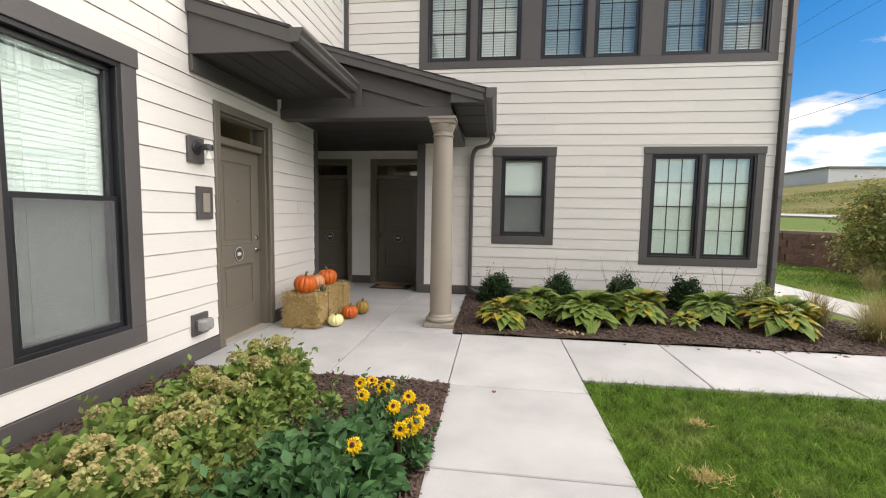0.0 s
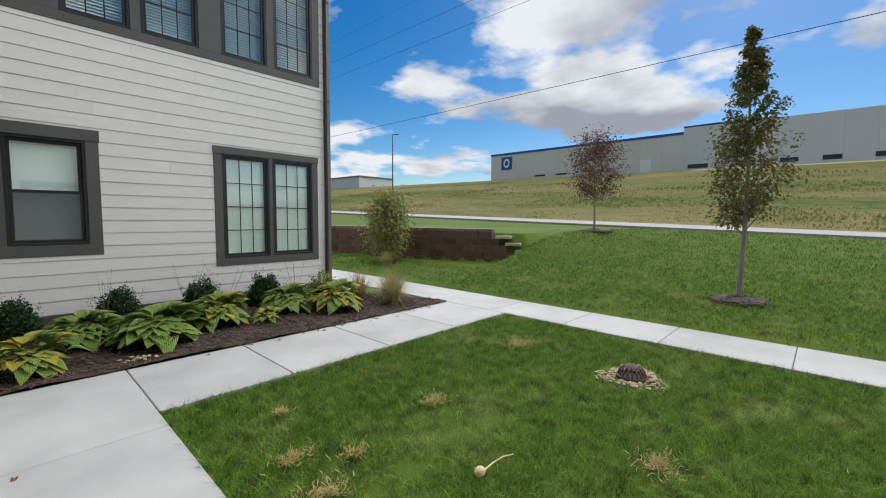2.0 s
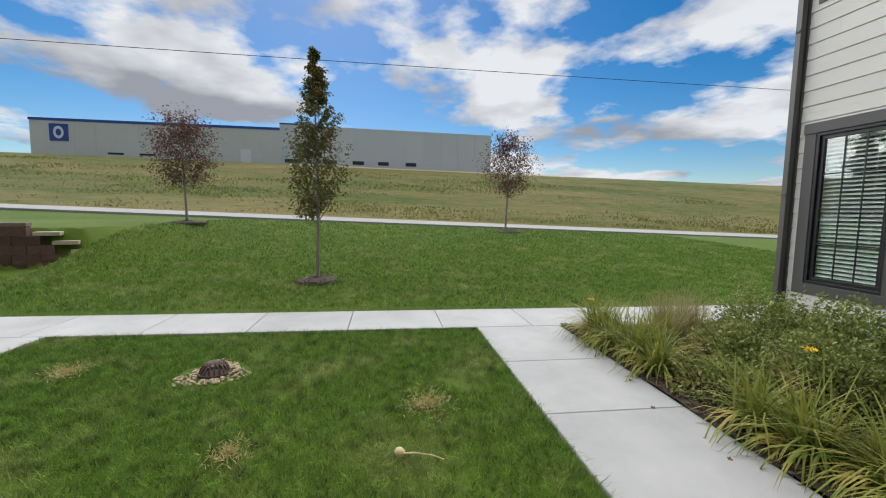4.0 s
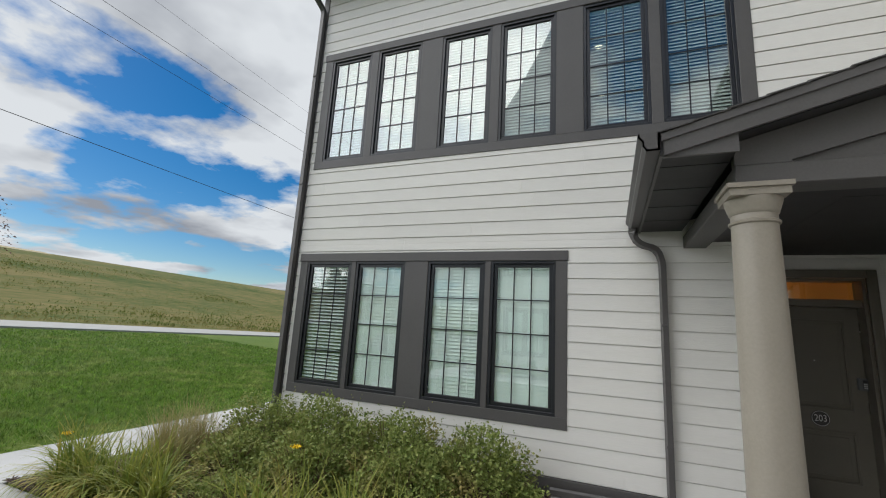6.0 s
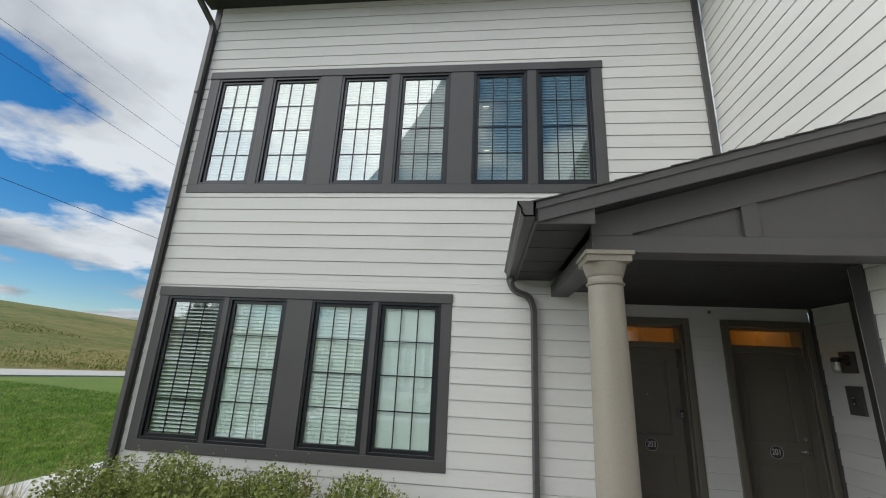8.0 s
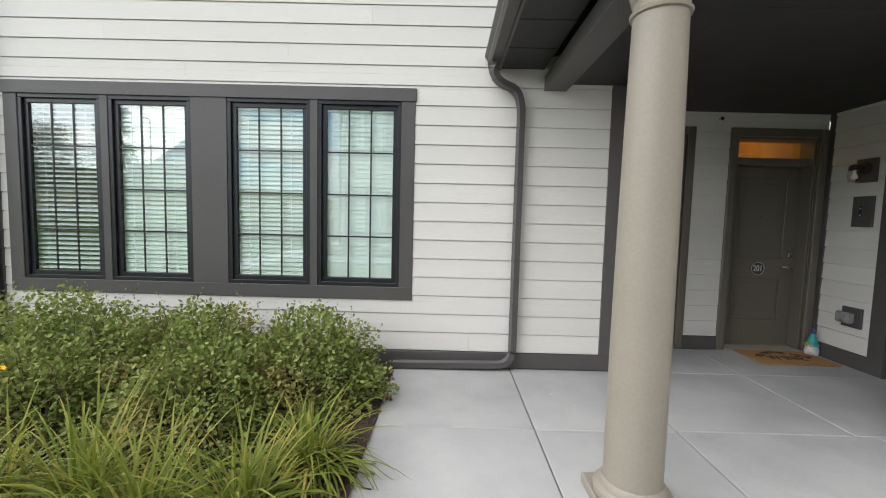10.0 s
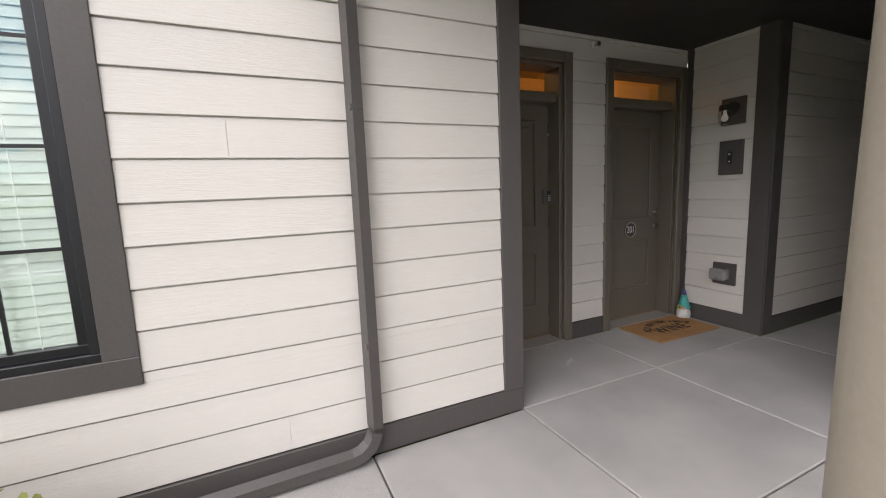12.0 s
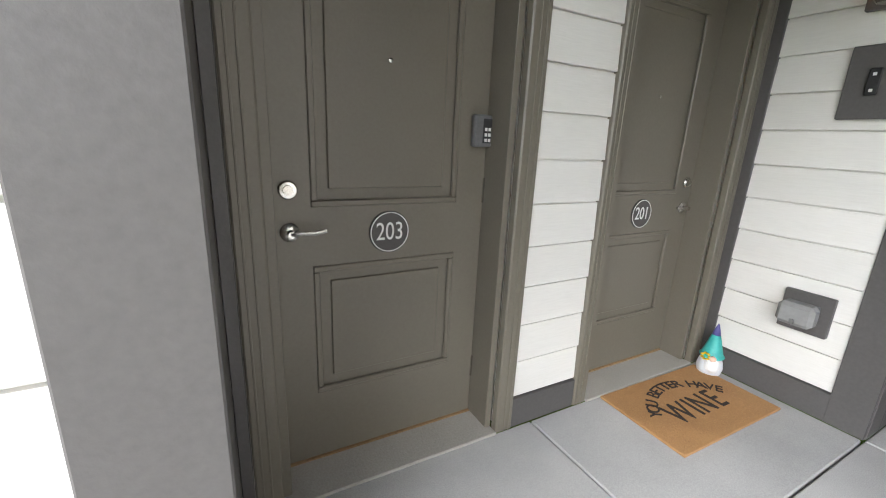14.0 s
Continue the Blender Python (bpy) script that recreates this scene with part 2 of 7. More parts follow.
def sweep(path, section, closed_ends=True):
    """A section (x across, y up) carried along a path of points; stays upright where it can."""
    bm = bmesh.new()
    pts = [Vector(p) for p in path]
    rings = []
    for i, p in enumerate(pts):
        d = (pts[min(i + 1, len(pts) - 1)] - pts[max(i - 1, 0)]).normalized()
        side = d.cross(Vector((0, 0, 1)))
        if side.length < 0.05:
            side = rings_side if rings else Vector((1, 0, 0))
        side.normalize()
        rings_side = side
        up = side.cross(d).normalized()
        rings.append([bm.verts.new(p + side * a + up * b) for a, b in section])
    n = len(section)
    for a, b in zip(rings, rings[1:]):
        for i in range(n):
            bm.faces.new((a[i], b[i], b[(i + 1) % n], a[(i + 1) % n]))
    if closed_ends:
        bm.faces.new(rings[0])
        bm.faces.new(rings[-1][::-1])
    bmesh.ops.recalc_face_normals(bm, faces=bm.faces[:])
    return bm


def circle_section(r, n=10):
    return [(r * math.cos(2 * math.pi * i / n), r * math.sin(2 * math.pi * i / n)) for i in range(n)]


def mesh_of(name, bm, material, smooth=False):
    me = bpy.data.meshes.new(name)
    bm.to_mesh(me)
    bm.free()
    if material:
        me.materials.append(material)
    if smooth:
        me.polygons.foreach_set("use_smooth", [True] * len(me.polygons))
        me.set_sharp_from_angle(angle=radians(40))
    return me


def part(name, bm, material, parent=None, label="", smooth=False):
    ob = new(name, mesh_of(name, bm, material, smooth))
    ob.parent = parent
    return tagged(ob, label)


def thing(name, label, category, m=None, group="", kind=""):
    """An empty at the base of a thing that has parts."""
    ob = new(name)
    ob.empty_display_size = 0.1
    if m is not None:
        ob.matrix_world = m
    return tagged(ob, label, category, group, kind)


def solid(name, bm, material, label, category, m=None, kind="", group="", smooth=False):
    ob = part(name, bm, material, None, "", smooth)
    if m is not None:
        ob.matrix_world = m
    return tagged(ob, label, category, group, kind)


def piece(name, me, parent, m=None):
    ob = new(name, me)
    ob.parent = parent
    if m is not None:
        ob.matrix_local = m
    return ob


def from_lists(name, verts, faces, material, smooth=False):
    me = bpy.data.meshes.new(name)
    me.from_pydata(verts, [], faces)
    me.materials.append(material)
    if smooth:
        me.polygons.foreach_set("use_smooth", [True] * len(me.polygons))
    return me


def lettering(name, text, size, material, parent, m, depth=0.002):
    cu = bpy.data.curves.new(name, "FONT")
    cu.body, cu.size, cu.extrude, cu.align_x, cu.align_y = text, size, depth, "CENTER", "CENTER"
    tmp = bpy.data.objects.new(name, cu)
    scene.collection.objects.link(tmp)
    me = bpy.data.meshes.new_from_object(tmp.evaluated_get(bpy.context.evaluated_depsgraph_get()))
    bpy.data.objects.remove(tmp)
    me.materials.clear()
    me.materials.append(material)
    ob = new(name, me)
    ob.parent = parent
    ob.matrix_local = m
    return ob


RX90 = Matrix.Rotation(radians(90), 4, "X")


# Frames of the walls: x along the wall to the right as seen from outside, y into the wall, z up.
def wall_frame(x, y, facing):
    return pose(x, y, 0, 0, 0, {"south": 0, "north": 180, "east": 90, "west": -90}[facing])

# ---------------- the house: walls with lap siding ----------------
COURT = 12.15            # from the south facade to the north facade
LAP, SIDING_Z = 0.1725, 0.145
WALL_TOP = 6.98
BOARD_CACHE = {}


def board_mesh(length, za, zb, zc):
    """One lap board: thick at its lower edge, tapering upwards; za..zb of a course that begins at zc."""
    key = (round(length, 3), round(za - zc, 3), round(zb - zc, 3))
    if key not in BOARD_CACHE:
        f = lambda z: 0.004 + 0.007 * (z - zc) / LAP
        h = zb - za
        # g: slot shaped in below a board to draw the lap's shadow line
        g = 0.008 if za - zc < 0.004 else 0.0
        BOARD_CACHE[key] = mesh_of("siding_board", prism([(f(za) + 0.001, g), (f(za), g + 0.002), (f(zb), h), (0.022, h), (0.022, g)], 0.0, length, "x"), M_SIDING)
    return BOARD_CACHE[key]


def free_spans(u0, u1, blocks):
    spans = [(u0, u1)]
    for a, b in blocks:
        out = []
        for s, e in spans:
            if b <= s or a >= e:
                out.append((s, e))
                continue
            if a > s:
                out.append((s, a))
            if b < e:
                out.append((b, e))
        spans = out
    return [(s, e) for s, e in spans if e - s > 0.01]


def lap_wall(name, m, u0, u1, z_top, holes, label, thick=0.22, z_low=SIDING_Z, max_len=3.66, seed=0):
    """A wall: a backing with real openings, and one board after the other on it. holes: (u0, u1, z0, z1) of what the siding stops at,
    each cut 5 cm smaller out of the backing."""
    cut = [(a + 0.05, b - 0.05, max(c + 0.05, 0.0) if c > 0 else -1.0, d - 0.05) for a, b, c, d in holes]
    zs = sorted({0.0, z_top, *[z for h in cut for z in h[2:] if 0 < z < z_top]})
    bm = bmesh.new()
    for za, zb in zip(zs, zs[1:]):
        for s, e in free_spans(u0, u1, [(h[0], h[1]) for h in cut if h[2] < zb - 1e-4 and h[3] > za + 1e-4]):
            box(bm, s, e, 0.022, 0.022 + thick, za, zb)
    wall = solid(name, bm, M_SIDING, label, "wall", m, "structure")
    rnd = random.Random(seed)
    zc = z_low
    while zc < z_top - 0.01:
        ze = min(zc + LAP, z_top)
        cuts = sorted({zc, ze, *[z for h in holes for z in h[2:] if zc + 0.004 < z < ze - 0.004]})
        shift = rnd.uniform(0.3, max_len)
        for za, zb in zip(cuts, cuts[1:]):
            for s, e in free_spans(u0, u1, [(h[0], h[1]) for h in holes if h[2] < zb - 1e-4 and h[3] > za + 1e-4]):
                p = s
                q = u0 + shift
                while q < s + 0.4:
                    q += max_len
                while p < e - 1e-4:
                    r = e if q > e - 0.4 else q
                    piece("siding_board", board_mesh(r - p - 0.0015, za, zb, zc), wall, Matrix.Translation((p, 0, za)))
                    p, q = r, q + max_len
        zc = ze
    return wall


def flat_trim(name, m, dims, label="dark bronze painted flat trim board", bevel=0.003):
    ob = thing(name, label, "trim", m, kind="structure")
    for d in dims:
        part("trim_board", boxes(d, bevel=bevel), M_TRIM, ob)
    return ob


FS, FN, FW = wall_frame(0, 0, "north"), wall_frame(0, COURT, "south"), wall_frame(0, 0, "east")
EAST = 7.1
S1 = (3.229, 6.965, 0.619, 2.537)
UP = (1.343, 6.950, 3.837, 5.772)
N1 = (2.645, 3.680, 0.900, 2.535)
N2 = (5.078, 6.888, 0.619, 2.537)
W1 = (6.850, 7.885, 0.335, 2.566)
WD = (8.738, 9.779, 0.0, 2.440)
CEIL = 2.60


def flip(h):
    return (-h[1], -h[0], h[2], h[3])


lap_wall("wall_south", FS, -EAST, 0.0, WALL_TOP, [flip(S1), flip(UP), (-1.475, 0.05, 0.0, CEIL + 0.06)], "off-white painted lap siding wall of the south wing", seed=1)
lap_wall("wall_north", FN, 0.0, EAST, WALL_TOP, [N1, N2, UP, (-0.05, 1.475, 0.0, CEIL + 0.06)], "off-white painted lap siding wall of the north wing", seed=2)
lap_wall("wall_west", FW, 0.0, COURT, WALL_TOP, [W1, WD, (-0.05, 1.38, 0.0, CEIL + 0.06), (11.06, COURT + 0.05, 0.0, CEIL + 0.06)], "off-white painted lap siding wall of the west block", seed=3)

# dark skirting, corner boards and downspout corners
flat_trim("baseboard", FS, [(-EAST, -1.34, -0.006, 0.03, 0.0, SIDING_Z)])
flat_trim("baseboard", FN, [(1.34, EAST, -0.006, 0.03, 0.0, SIDING_Z)])
flat_trim("baseboard", FW, [(1.38, WD[0], -0.006, 0.03, 0.0, SIDING_Z), (WD[1], 11.06, -0.006, 0.03, 0.0, SIDING_Z)])
flat_trim("trim", FS, [(-1.475, -1.335, -0.004, 0.03, SIDING_Z, CEIL)], "dark bronze corner board at the doorway recess")
flat_trim("trim", FN, [(1.335, 1.475, -0.004, 0.03, SIDING_Z, CEIL)], "dark bronze corner board at the doorway recess")
flat_trim("trim", FS, [(-0.10, -0.02, -0.02, 0.03, CEIL, WALL_TOP)], "dark inside corner board")
flat_trim("trim", FN, [(0.02, 0.10, -0.02, 0.03, CEIL, WALL_TOP)], "dark inside corner board")
flat_trim("trim", FS, [(-EAST - 0.03, -EAST + 0.07, -0.006, 0.03, 0.0, WALL_TOP)], "dark outside corner board")
flat_trim("trim", FN, [(EAST - 0.07, EAST + 0.03, -0.006, 0.03, 0.0, WALL_TOP)], "dark outside corner board")


# ---------------- windows ----------------
def sash_unit(parent, x0, x1, z0, z1, grid=(3, 4), hung=False, pane_mat=M_GLASS):
    """Black frame, pane and glazing bars in one opening."""
    part("window_frame", ring(x0, x1, z0, z1, 0.035, 0.006, 0.10, bevel=0.003), M_SASH, parent)
    sashes = [(x0 + 0.035, x1 - 0.035, z0 + 0.035, z1 - 0.035, 0.03)]
    if hung:
        zm = (z0 + z1) / 2
        sashes = [(x0 + 0.035, x1 - 0.035, z0 + 0.035, zm + 0.02, 0.035), (x0 + 0.035, x1 - 0.035, zm - 0.02, z1 - 0.035, 0.06)]
    for a, b, c, d, y in sashes:
        sash = part("sash", ring(a, b, c, d, 0.04, y, y + 0.035, bevel=0.003), M_SASH, parent)
        a, b, c, d = a + 0.04, b - 0.04, c + 0.04, d - 0.04
        pane = part("pane", boxes((a, b, y + 0.016, y + 0.021, c, d)), pane_mat, sash)
        pane.visible_shadow = False
        if hung and y < 0.05:
            screen = part("insect_screen", boxes((a - 0.004, b + 0.004, y - 0.006, y - 0.004, c - 0.004, d + 0.004)), M_SCREEN, sash, "fine grey insect screen")
            screen.visible_shadow = False
        if not hung:
            for i in range(1, grid[0]):
                u = a + (b - a) * i / grid[0]
                part("glazing_bar", boxes((u - 0.007, u + 0.007, y + 0.008, y + 0.015, c, d)), M_SASH, sash)
            for i in range(1, grid[1]):
                w = c + (d - c) * i / grid[1]
                part("glazing_bar", boxes((a, b, y + 0.0085, y + 0.0145, w - 0.007, w + 0.007)), M_SASH, sash)


def window(name, m, outer, xs, w, label, side=0.125, hung=False, sill=0.12, head=0.115, pane_mat=M_GLASS):
    """A mulled window: flat casing boards all round and between the units."""
    x0, x1, z0, z1 = outer
    win = thing(name, label, "window", m, kind="structure")
    za, zb = z0 + sill, z1 - head
    cs = [("casing", (x0 - 0.01, x1 + 0.01, -0.012, 0.03, zb, z1)), ("casing", (x0, x1, -0.004, 0.03, z0, za))]
    edges = [x0] + [e for x in xs for e in (x, x + w)] + [x1]
    for a, b in zip(edges[::2], edges[1::2]):
        cs.append(("casing", (a, b, -0.002, 0.03, za, zb)))
    for nm, d in cs:
        part(nm, boxes(d, bevel=0.003), M_TRIM, win)
    for x in xs:
        sash_unit(win, x, x + w, za, zb, hung=hung, pane_mat=pane_mat)
    return win


def blind(m, x0, x1, z0, z1, tilt=62.0, pitch=0.042, depth=0.13, label="white horizontal slat blind, closed"):
    b = thing("window_blind", label, "blind", m @ Matrix.Translation(((x0 + x1) / 2, depth, z0)), group="window blinds")
    w, h = (x1 - x0) / 2, z1 - z0
    part("head_rail", boxes((-w, w, -0.025, 0.03, h - 0.05, h), bevel=0.004), M_BLIND, b)
    part("bottom_rail", boxes((-w, w, -0.02, 0.02, 0.0, 0.018), bevel=0.004), M_BLIND, b)
    vs, fs = [], []
    c, s = math.cos(radians(tilt)) * 0.025, math.sin(radians(tilt)) * 0.025
    z = 0.03
    while z < h - 0.07:
        i = len(vs)
        for y, dz in ((-c, -s), (0.0, 0.004), (c, s)):
            vs += [(-w, y, z + 0.02 + dz), (w, y, z + 0.02 + dz)]
        fs += [(i, i + 1, i + 3, i + 2), (i + 2, i + 3, i + 5, i + 4)]
        z += pitch
    ob = new("slats", from_lists("slats", vs, fs, M_BLIND))
    ob.parent = b
    tagged(ob, kind="stuff")
    for dx in (-0.6 * w, 0.6 * w):
        part("cord", boxes((dx - 0.002, dx + 0.002, -0.028, -0.025, 0.01, h - 0.03)), M_BLIND, b)
    return b


def room(m, x0, x1, z0, z1, deep=2.6):
    """A plain room shell behind a window, open to the opening."""
    r = solid("room_interior", boxes((x0, x1, deep, deep + 0.05, z0, z1), (x0 - 0.05, x0, 0.25, deep, z0, z1), (x1, x1 + 0.05, 0.25, deep, z0, z1), (x0, x1, 0.25, deep, z0 - 0.05, z0), (x0, x1, 0.25, deep, z1, z1 + 0.05)), M_INTERIOR, "plain light-painted room behind the window", "room", m, "structure")
    return r


S1_X = [-6.840, -6.015, -4.934, -4.109]
UP_X = [1.486, 2.326, 3.366, 4.206, 5.246, 6.086]
window("window_1", FS, flip(S1), S1_X, 0.755, "row of four black-framed casement windows with glazing bars and dark casing")
window("window_2", FS, flip(UP), [-x - 0.72 for x in reversed(UP_X)], 0.72, "row of six black-framed upper windows with dark casing", pane_mat=M_GLASS_UP)
window("window_3", FN, UP, UP_X, 0.72, "row of six black-framed upper windows with dark casing")
window("window_4", FN, N1, [N1[0] + 0.14], 0.755, "black single-hung window with dark casing", hung=True, sill=0.14, head=0.15)
window("window_5", FN, N2, [5.200, 6.015], 0.755, "pair of black-framed casement windows with glazing bars")
window("window_6", FW, W1, [W1[0] + 0.13], 0.775, "large black single-hung window with dark casing", hung=True, sill=0.14, head=0.14)

for i, x in enumerate(S1_X):
    blind(FS, x + 0.05, x + 0.70, 0.79, 2.38, tilt=(30, 70, 70, 82)[i], pitch=0.045 if i == 0 else 0.042, depth=0.09 if i == 0 else 0.075)
for i, x in enumerate(UP_X):
    blind(FS, -x - 0.67, -x - 0.05, 3.99, 5.62, tilt=58, depth=0.085, label="white horizontal slat blind, half open")
    blind(FN, x + 0.05, x + 0.67, 3.99, 5.62, tilt=48, label="white horizontal slat blind, half closed")
blind(FN, N1[0] + 0.19, N1[0] + 0.845, 1.08, 2.35, tilt=80)
for x in (5.20, 6.015):
    blind(FN, x + 0.05, x + 0.70, 0.79, 2.38, tilt=66, depth=0.08)
blind(FW, W1[0] + 0.19, W1[0] + 0.845, 0.52, 2.38, tilt=82, pitch=0.04)
room(FS, -7.0, -1.7, 0.05, 2.75)
room(FS, -7.0, -0.4, 3.1, 6.3, deep=4.2)
M_DOWNLIGHT = glow("downlight_lens", (1.0, 0.86, 0.66), 2.0)
for x, y in ((2.90, -1.74), (2.88, -3.30), (5.57, -1.80), (5.67, -3.40)):
    dl = thing("recessed_downlight", "small round recessed ceiling light, switched on", "ceiling light", Matrix.Translation((x, y, 6.30)), group="recessed downlights")
    part("trim_ring", lathe([(0.085, 0.0), (0.085, -0.008), (0.062, -0.010), (0.060, 0.0)], 24, False), M_WHITE, dl)
    part("lens", lathe([(0.060, -0.003), (0.03, -0.006), (0.004, -0.007)], 20), M_DOWNLIGHT, dl)
room(FN, 1.7, 7.0, 0.05, 2.75)
room(FN, 0.4, 7.0, 3.1, 6.3)
room(FW, 6.2, 8.4, 0.05, 2.75)


# ---------------- doors ----------------
M_SILL = surface("tan_sill", (0.22, 0.13, 0.06), (0.32, 0.20, 0.10), 0.7, 50, 6, 0.3)


def door_unit(name, m, x0, x1, number, label, reveal=0.17, hinge_right=True, mat_hw=M_METAL):
    """A panelled entrance door with a transom, set back in its casing; x0..x1 is the outside of the casing."""
    d = thing(name, label, "door", m, kind="structure")
    top, cw = 2.44, 0.085
    a, b = x0 + cw, x1 - cw
    for dims in ((x0, a, -0.012, 0.03, 0.0, top), (b, x1, -0.012, 0.03, 0.0, top), (a, b, -0.012, 0.03, top - cw, top)):
        part("door_casing", boxes(dims, bevel=0.006), M_DOOR, d)
    for u in (x0 + 0.02, x0 + 0.045, x1 - 0.026, x1 - 0.051):
        part("casing_bead", boxes((u, u + 0.007, -0.0165, -0.0125, 0.0, top - cw), bevel=0.0015), M_DOOR, d)
    part("jamb", boxes((a, a + 0.03, 0.0305, reveal + 0.05, 0.0, top - cw), bevel=0.002), M_DOOR, d)
    part("jamb", boxes((b - 0.03, b, 0.0305, reveal + 0.05, 0.0, top - cw), bevel=0.002), M_DOOR, d)
    part("jamb", boxes((a + 0.03, b - 0.03, 0.0305, reveal + 0.05, top - cw - 0.025, top - cw), bevel=0.002), M_DOOR, d)
    part("transom_bar", boxes((a + 0.03, b - 0.03, 0.06, reveal + 0.05, 2.055, 2.135), bevel=0.008), M_DOOR, d)
    pane = part("transom_pane", boxes((a + 0.03, b - 0.03, reveal, reveal + 0.006, 2.136, top - cw - 0.026)), M_GLASS, d)
    pane.visible_shadow = False
    # leaf with two recessed panels and their mouldings
    l0, l1, z0, z1 = a + 0.033, b - 0.033, 0.022, 2.052
    y = reveal
    pw0, pw1 = l0 + 0.125, l1 - 0.125
    leaf = part("door_leaf", boxes((l0, pw0, y, y + 0.045, z0, z1), (pw1, l1, y, y + 0.045, z0, z1), (pw0, pw1, y, y + 0.045, z0, 0.30), (pw0, pw1, y, y + 0.045, 0.80, 1.005), (pw0, pw1, y, y + 0.045, z1 - 0.13, z1), (pw0, pw1, y + 0.012, y + 0.04, 0.30, 0.80), (pw0, pw1, y + 0.012, y + 0.04, 1.005, z1 - 0.13)), M_DOOR, d)
    for c, e in ((0.30, 0.80), (1.005, z1 - 0.13)):
        part("panel_moulding", ring(pw0 + 0.001, pw1 - 0.001, c + 0.001, e - 0.001, 0.022, y - 0.004, y + 0.011, bevel=0.004), M_DOOR, leaf)
        part("panel_field", boxes((pw0 + 0.06, pw1 - 0.06, y + 0.004, y + 0.0118, c + 0.06, e - 0.06), bevel=0.006), M_DOOR, leaf)
    # furniture
    lock = l0 + 0.055 if hinge_right else l1 - 0.055
    sgn = 1 if hinge_right else -1
    for z, prof in ((1.065, [(0.031, 0), (0.031, 0.006), (0.026, 0.012), (0.017, 0.013), (0.016, 0.02)]), (0.925, [(0.032, 0), (0.032, 0.005), (0.024, 0.011), (0.012, 0.014), (0.011, 0.045)])):
        r = part("door_lock" if z > 1 else "door_handle", lathe(prof, 20), mat_hw, leaf, "satin nickel hardware", True)
        r.matrix_local = Matrix.Translation((lock, y, z)) @ RX90
    lever = part("lever", sweep([(0, -0.04, 0), (0.03 * sgn, -0.048, 0.004), (0.07 * sgn, -0.048, 0.002), (0.11 * sgn, -0.044, 0.008)], circle_section(0.008, 8)), mat_hw, leaf, "curved nickel lever", True)
    lever.matrix_local = Matrix.Translation((lock, y, 0.925))
    eye = part("peephole", lathe([(0.008, 0), (0.008, 0.003), (0.005, 0.004)], 12), mat_hw, leaf, smooth=True)
    eye.matrix_local = Matrix.Translation(((l0 + l1) / 2, y + 0.002, 1.49)) @ RX90
    for z in (0.25, 1.05, 1.85):
        hx = l1 if hinge_right else l0
        part("hinge", boxes((hx - 0.004, hx + 0.006, y - 0.006, y + 0.002, z - 0.05, z + 0.05)), mat_hw, leaf)
    # number plate
    if number is not None:
        cx, cz = (l0 + l1) / 2, 0.905
        plate = part("number_plate", lathe([(0.078, 0), (0.078, 0.005), (0.076, 0.007)], 40), M_PLATE, leaf, "round dark plate with white numbers")
        plate.matrix_local = Matrix.Translation((cx, y - 0.0005, cz)) @ RX90
        rim = part("plate_ring", lathe([(0.0745, 0.0068), (0.0745, 0.0085), (0.0708, 0.0085), (0.0708, 0.0068)], 40, False), M_WHITE, plate, "thin white ring")
        if number:
            lettering("numerals", number, 0.085, M_WHITE, plate, Matrix.Translation((0, 0, 0.0075)) @ Matrix.Diagonal((0.85, 1.1, 1, 1)), 0.001)
        else:
            part("numerals", boxes((-0.032, -0.014, -0.018, 0.018, 0.007, 0.009), (-0.009, 0.009, -0.018, 0.018, 0.007, 0.009), (0.014, 0.032, -0.018, 0.018, 0.007, 0.009)), M_WHITE, plate)
    # threshold: concrete step with a metal sill
    part("threshold", boxes((a + 0.001, b - 0.001, -0.02, reveal + 0.05, 0.0005, 0.015), bevel=0.004), M_SLABSTEP, d, "worn concrete threshold")
    part("door_sweep", boxes((l0, l1, y - 0.012, y + 0.04, 0.0155, 0.0215)), M_SILL, d, "tan wooden sill strip")
    return d


# the transoms' orange light is put into the colour of the halls
M_HALLGLOW = surface("hall_glow_colour", (0.50, 0.33, 0.14), (0.58, 0.40, 0.18), 0.7, 30, 2, 0.05)


def transom_room(m, x0, x1, colour):
    """Small hall behind the doors, with an orange glow put into its colour, seen through the transoms."""
    return solid("hall_interior", boxes((x0, x1, 1.6, 1.65, 0, 2.7), (x0 - 0.05, x0, 0.3, 1.65, 0, 2.7), (x1, x1 + 0.05, 0.3, 1.65, 0, 2.7), (x0, x1, 0.3, 1.6, 2.7, 2.75), (x0, x1, 0.3, 1.6, -0.05, -0.005)), M_HALLGLOW, "plain hall behind the doors, orange glow put into its colour", "room", m, "structure")


REC = 0.77      # depth of the doorway recess
FSR, FNR = wall_frame(0, -REC, "north"), wall_frame(0, COURT + REC, "south")
RW = -1.17      # the return wall
lap_wall("wall_recess_south", FSR, -1.34, -RW, CEIL, [(-1.30, -0.257, 0, 2.44), (0.12, -RW, 0, 2.44)], "off-white siding wall with two entrance doors", seed=5)
lap_wall("wall_recess_north", FNR, RW, 1.34, CEIL, [(0.257, 1.30, 0, 2.44), (RW, -0.12, 0, 2.44)], "off-white siding wall with two entrance doors", seed=6)
door_unit("door_1", FSR, -1.30, -0.257, "203", "taupe panelled entrance door, closed, with transom and lever handle")
door_unit("door_2", FSR, 0.12, -RW - 0.002, "201", "taupe panelled entrance door, closed, with transom and lever handle", hinge_right=False)
door_unit("door_3", FNR, 0.257, 1.30, "", "taupe panelled entrance door, closed, in shade")
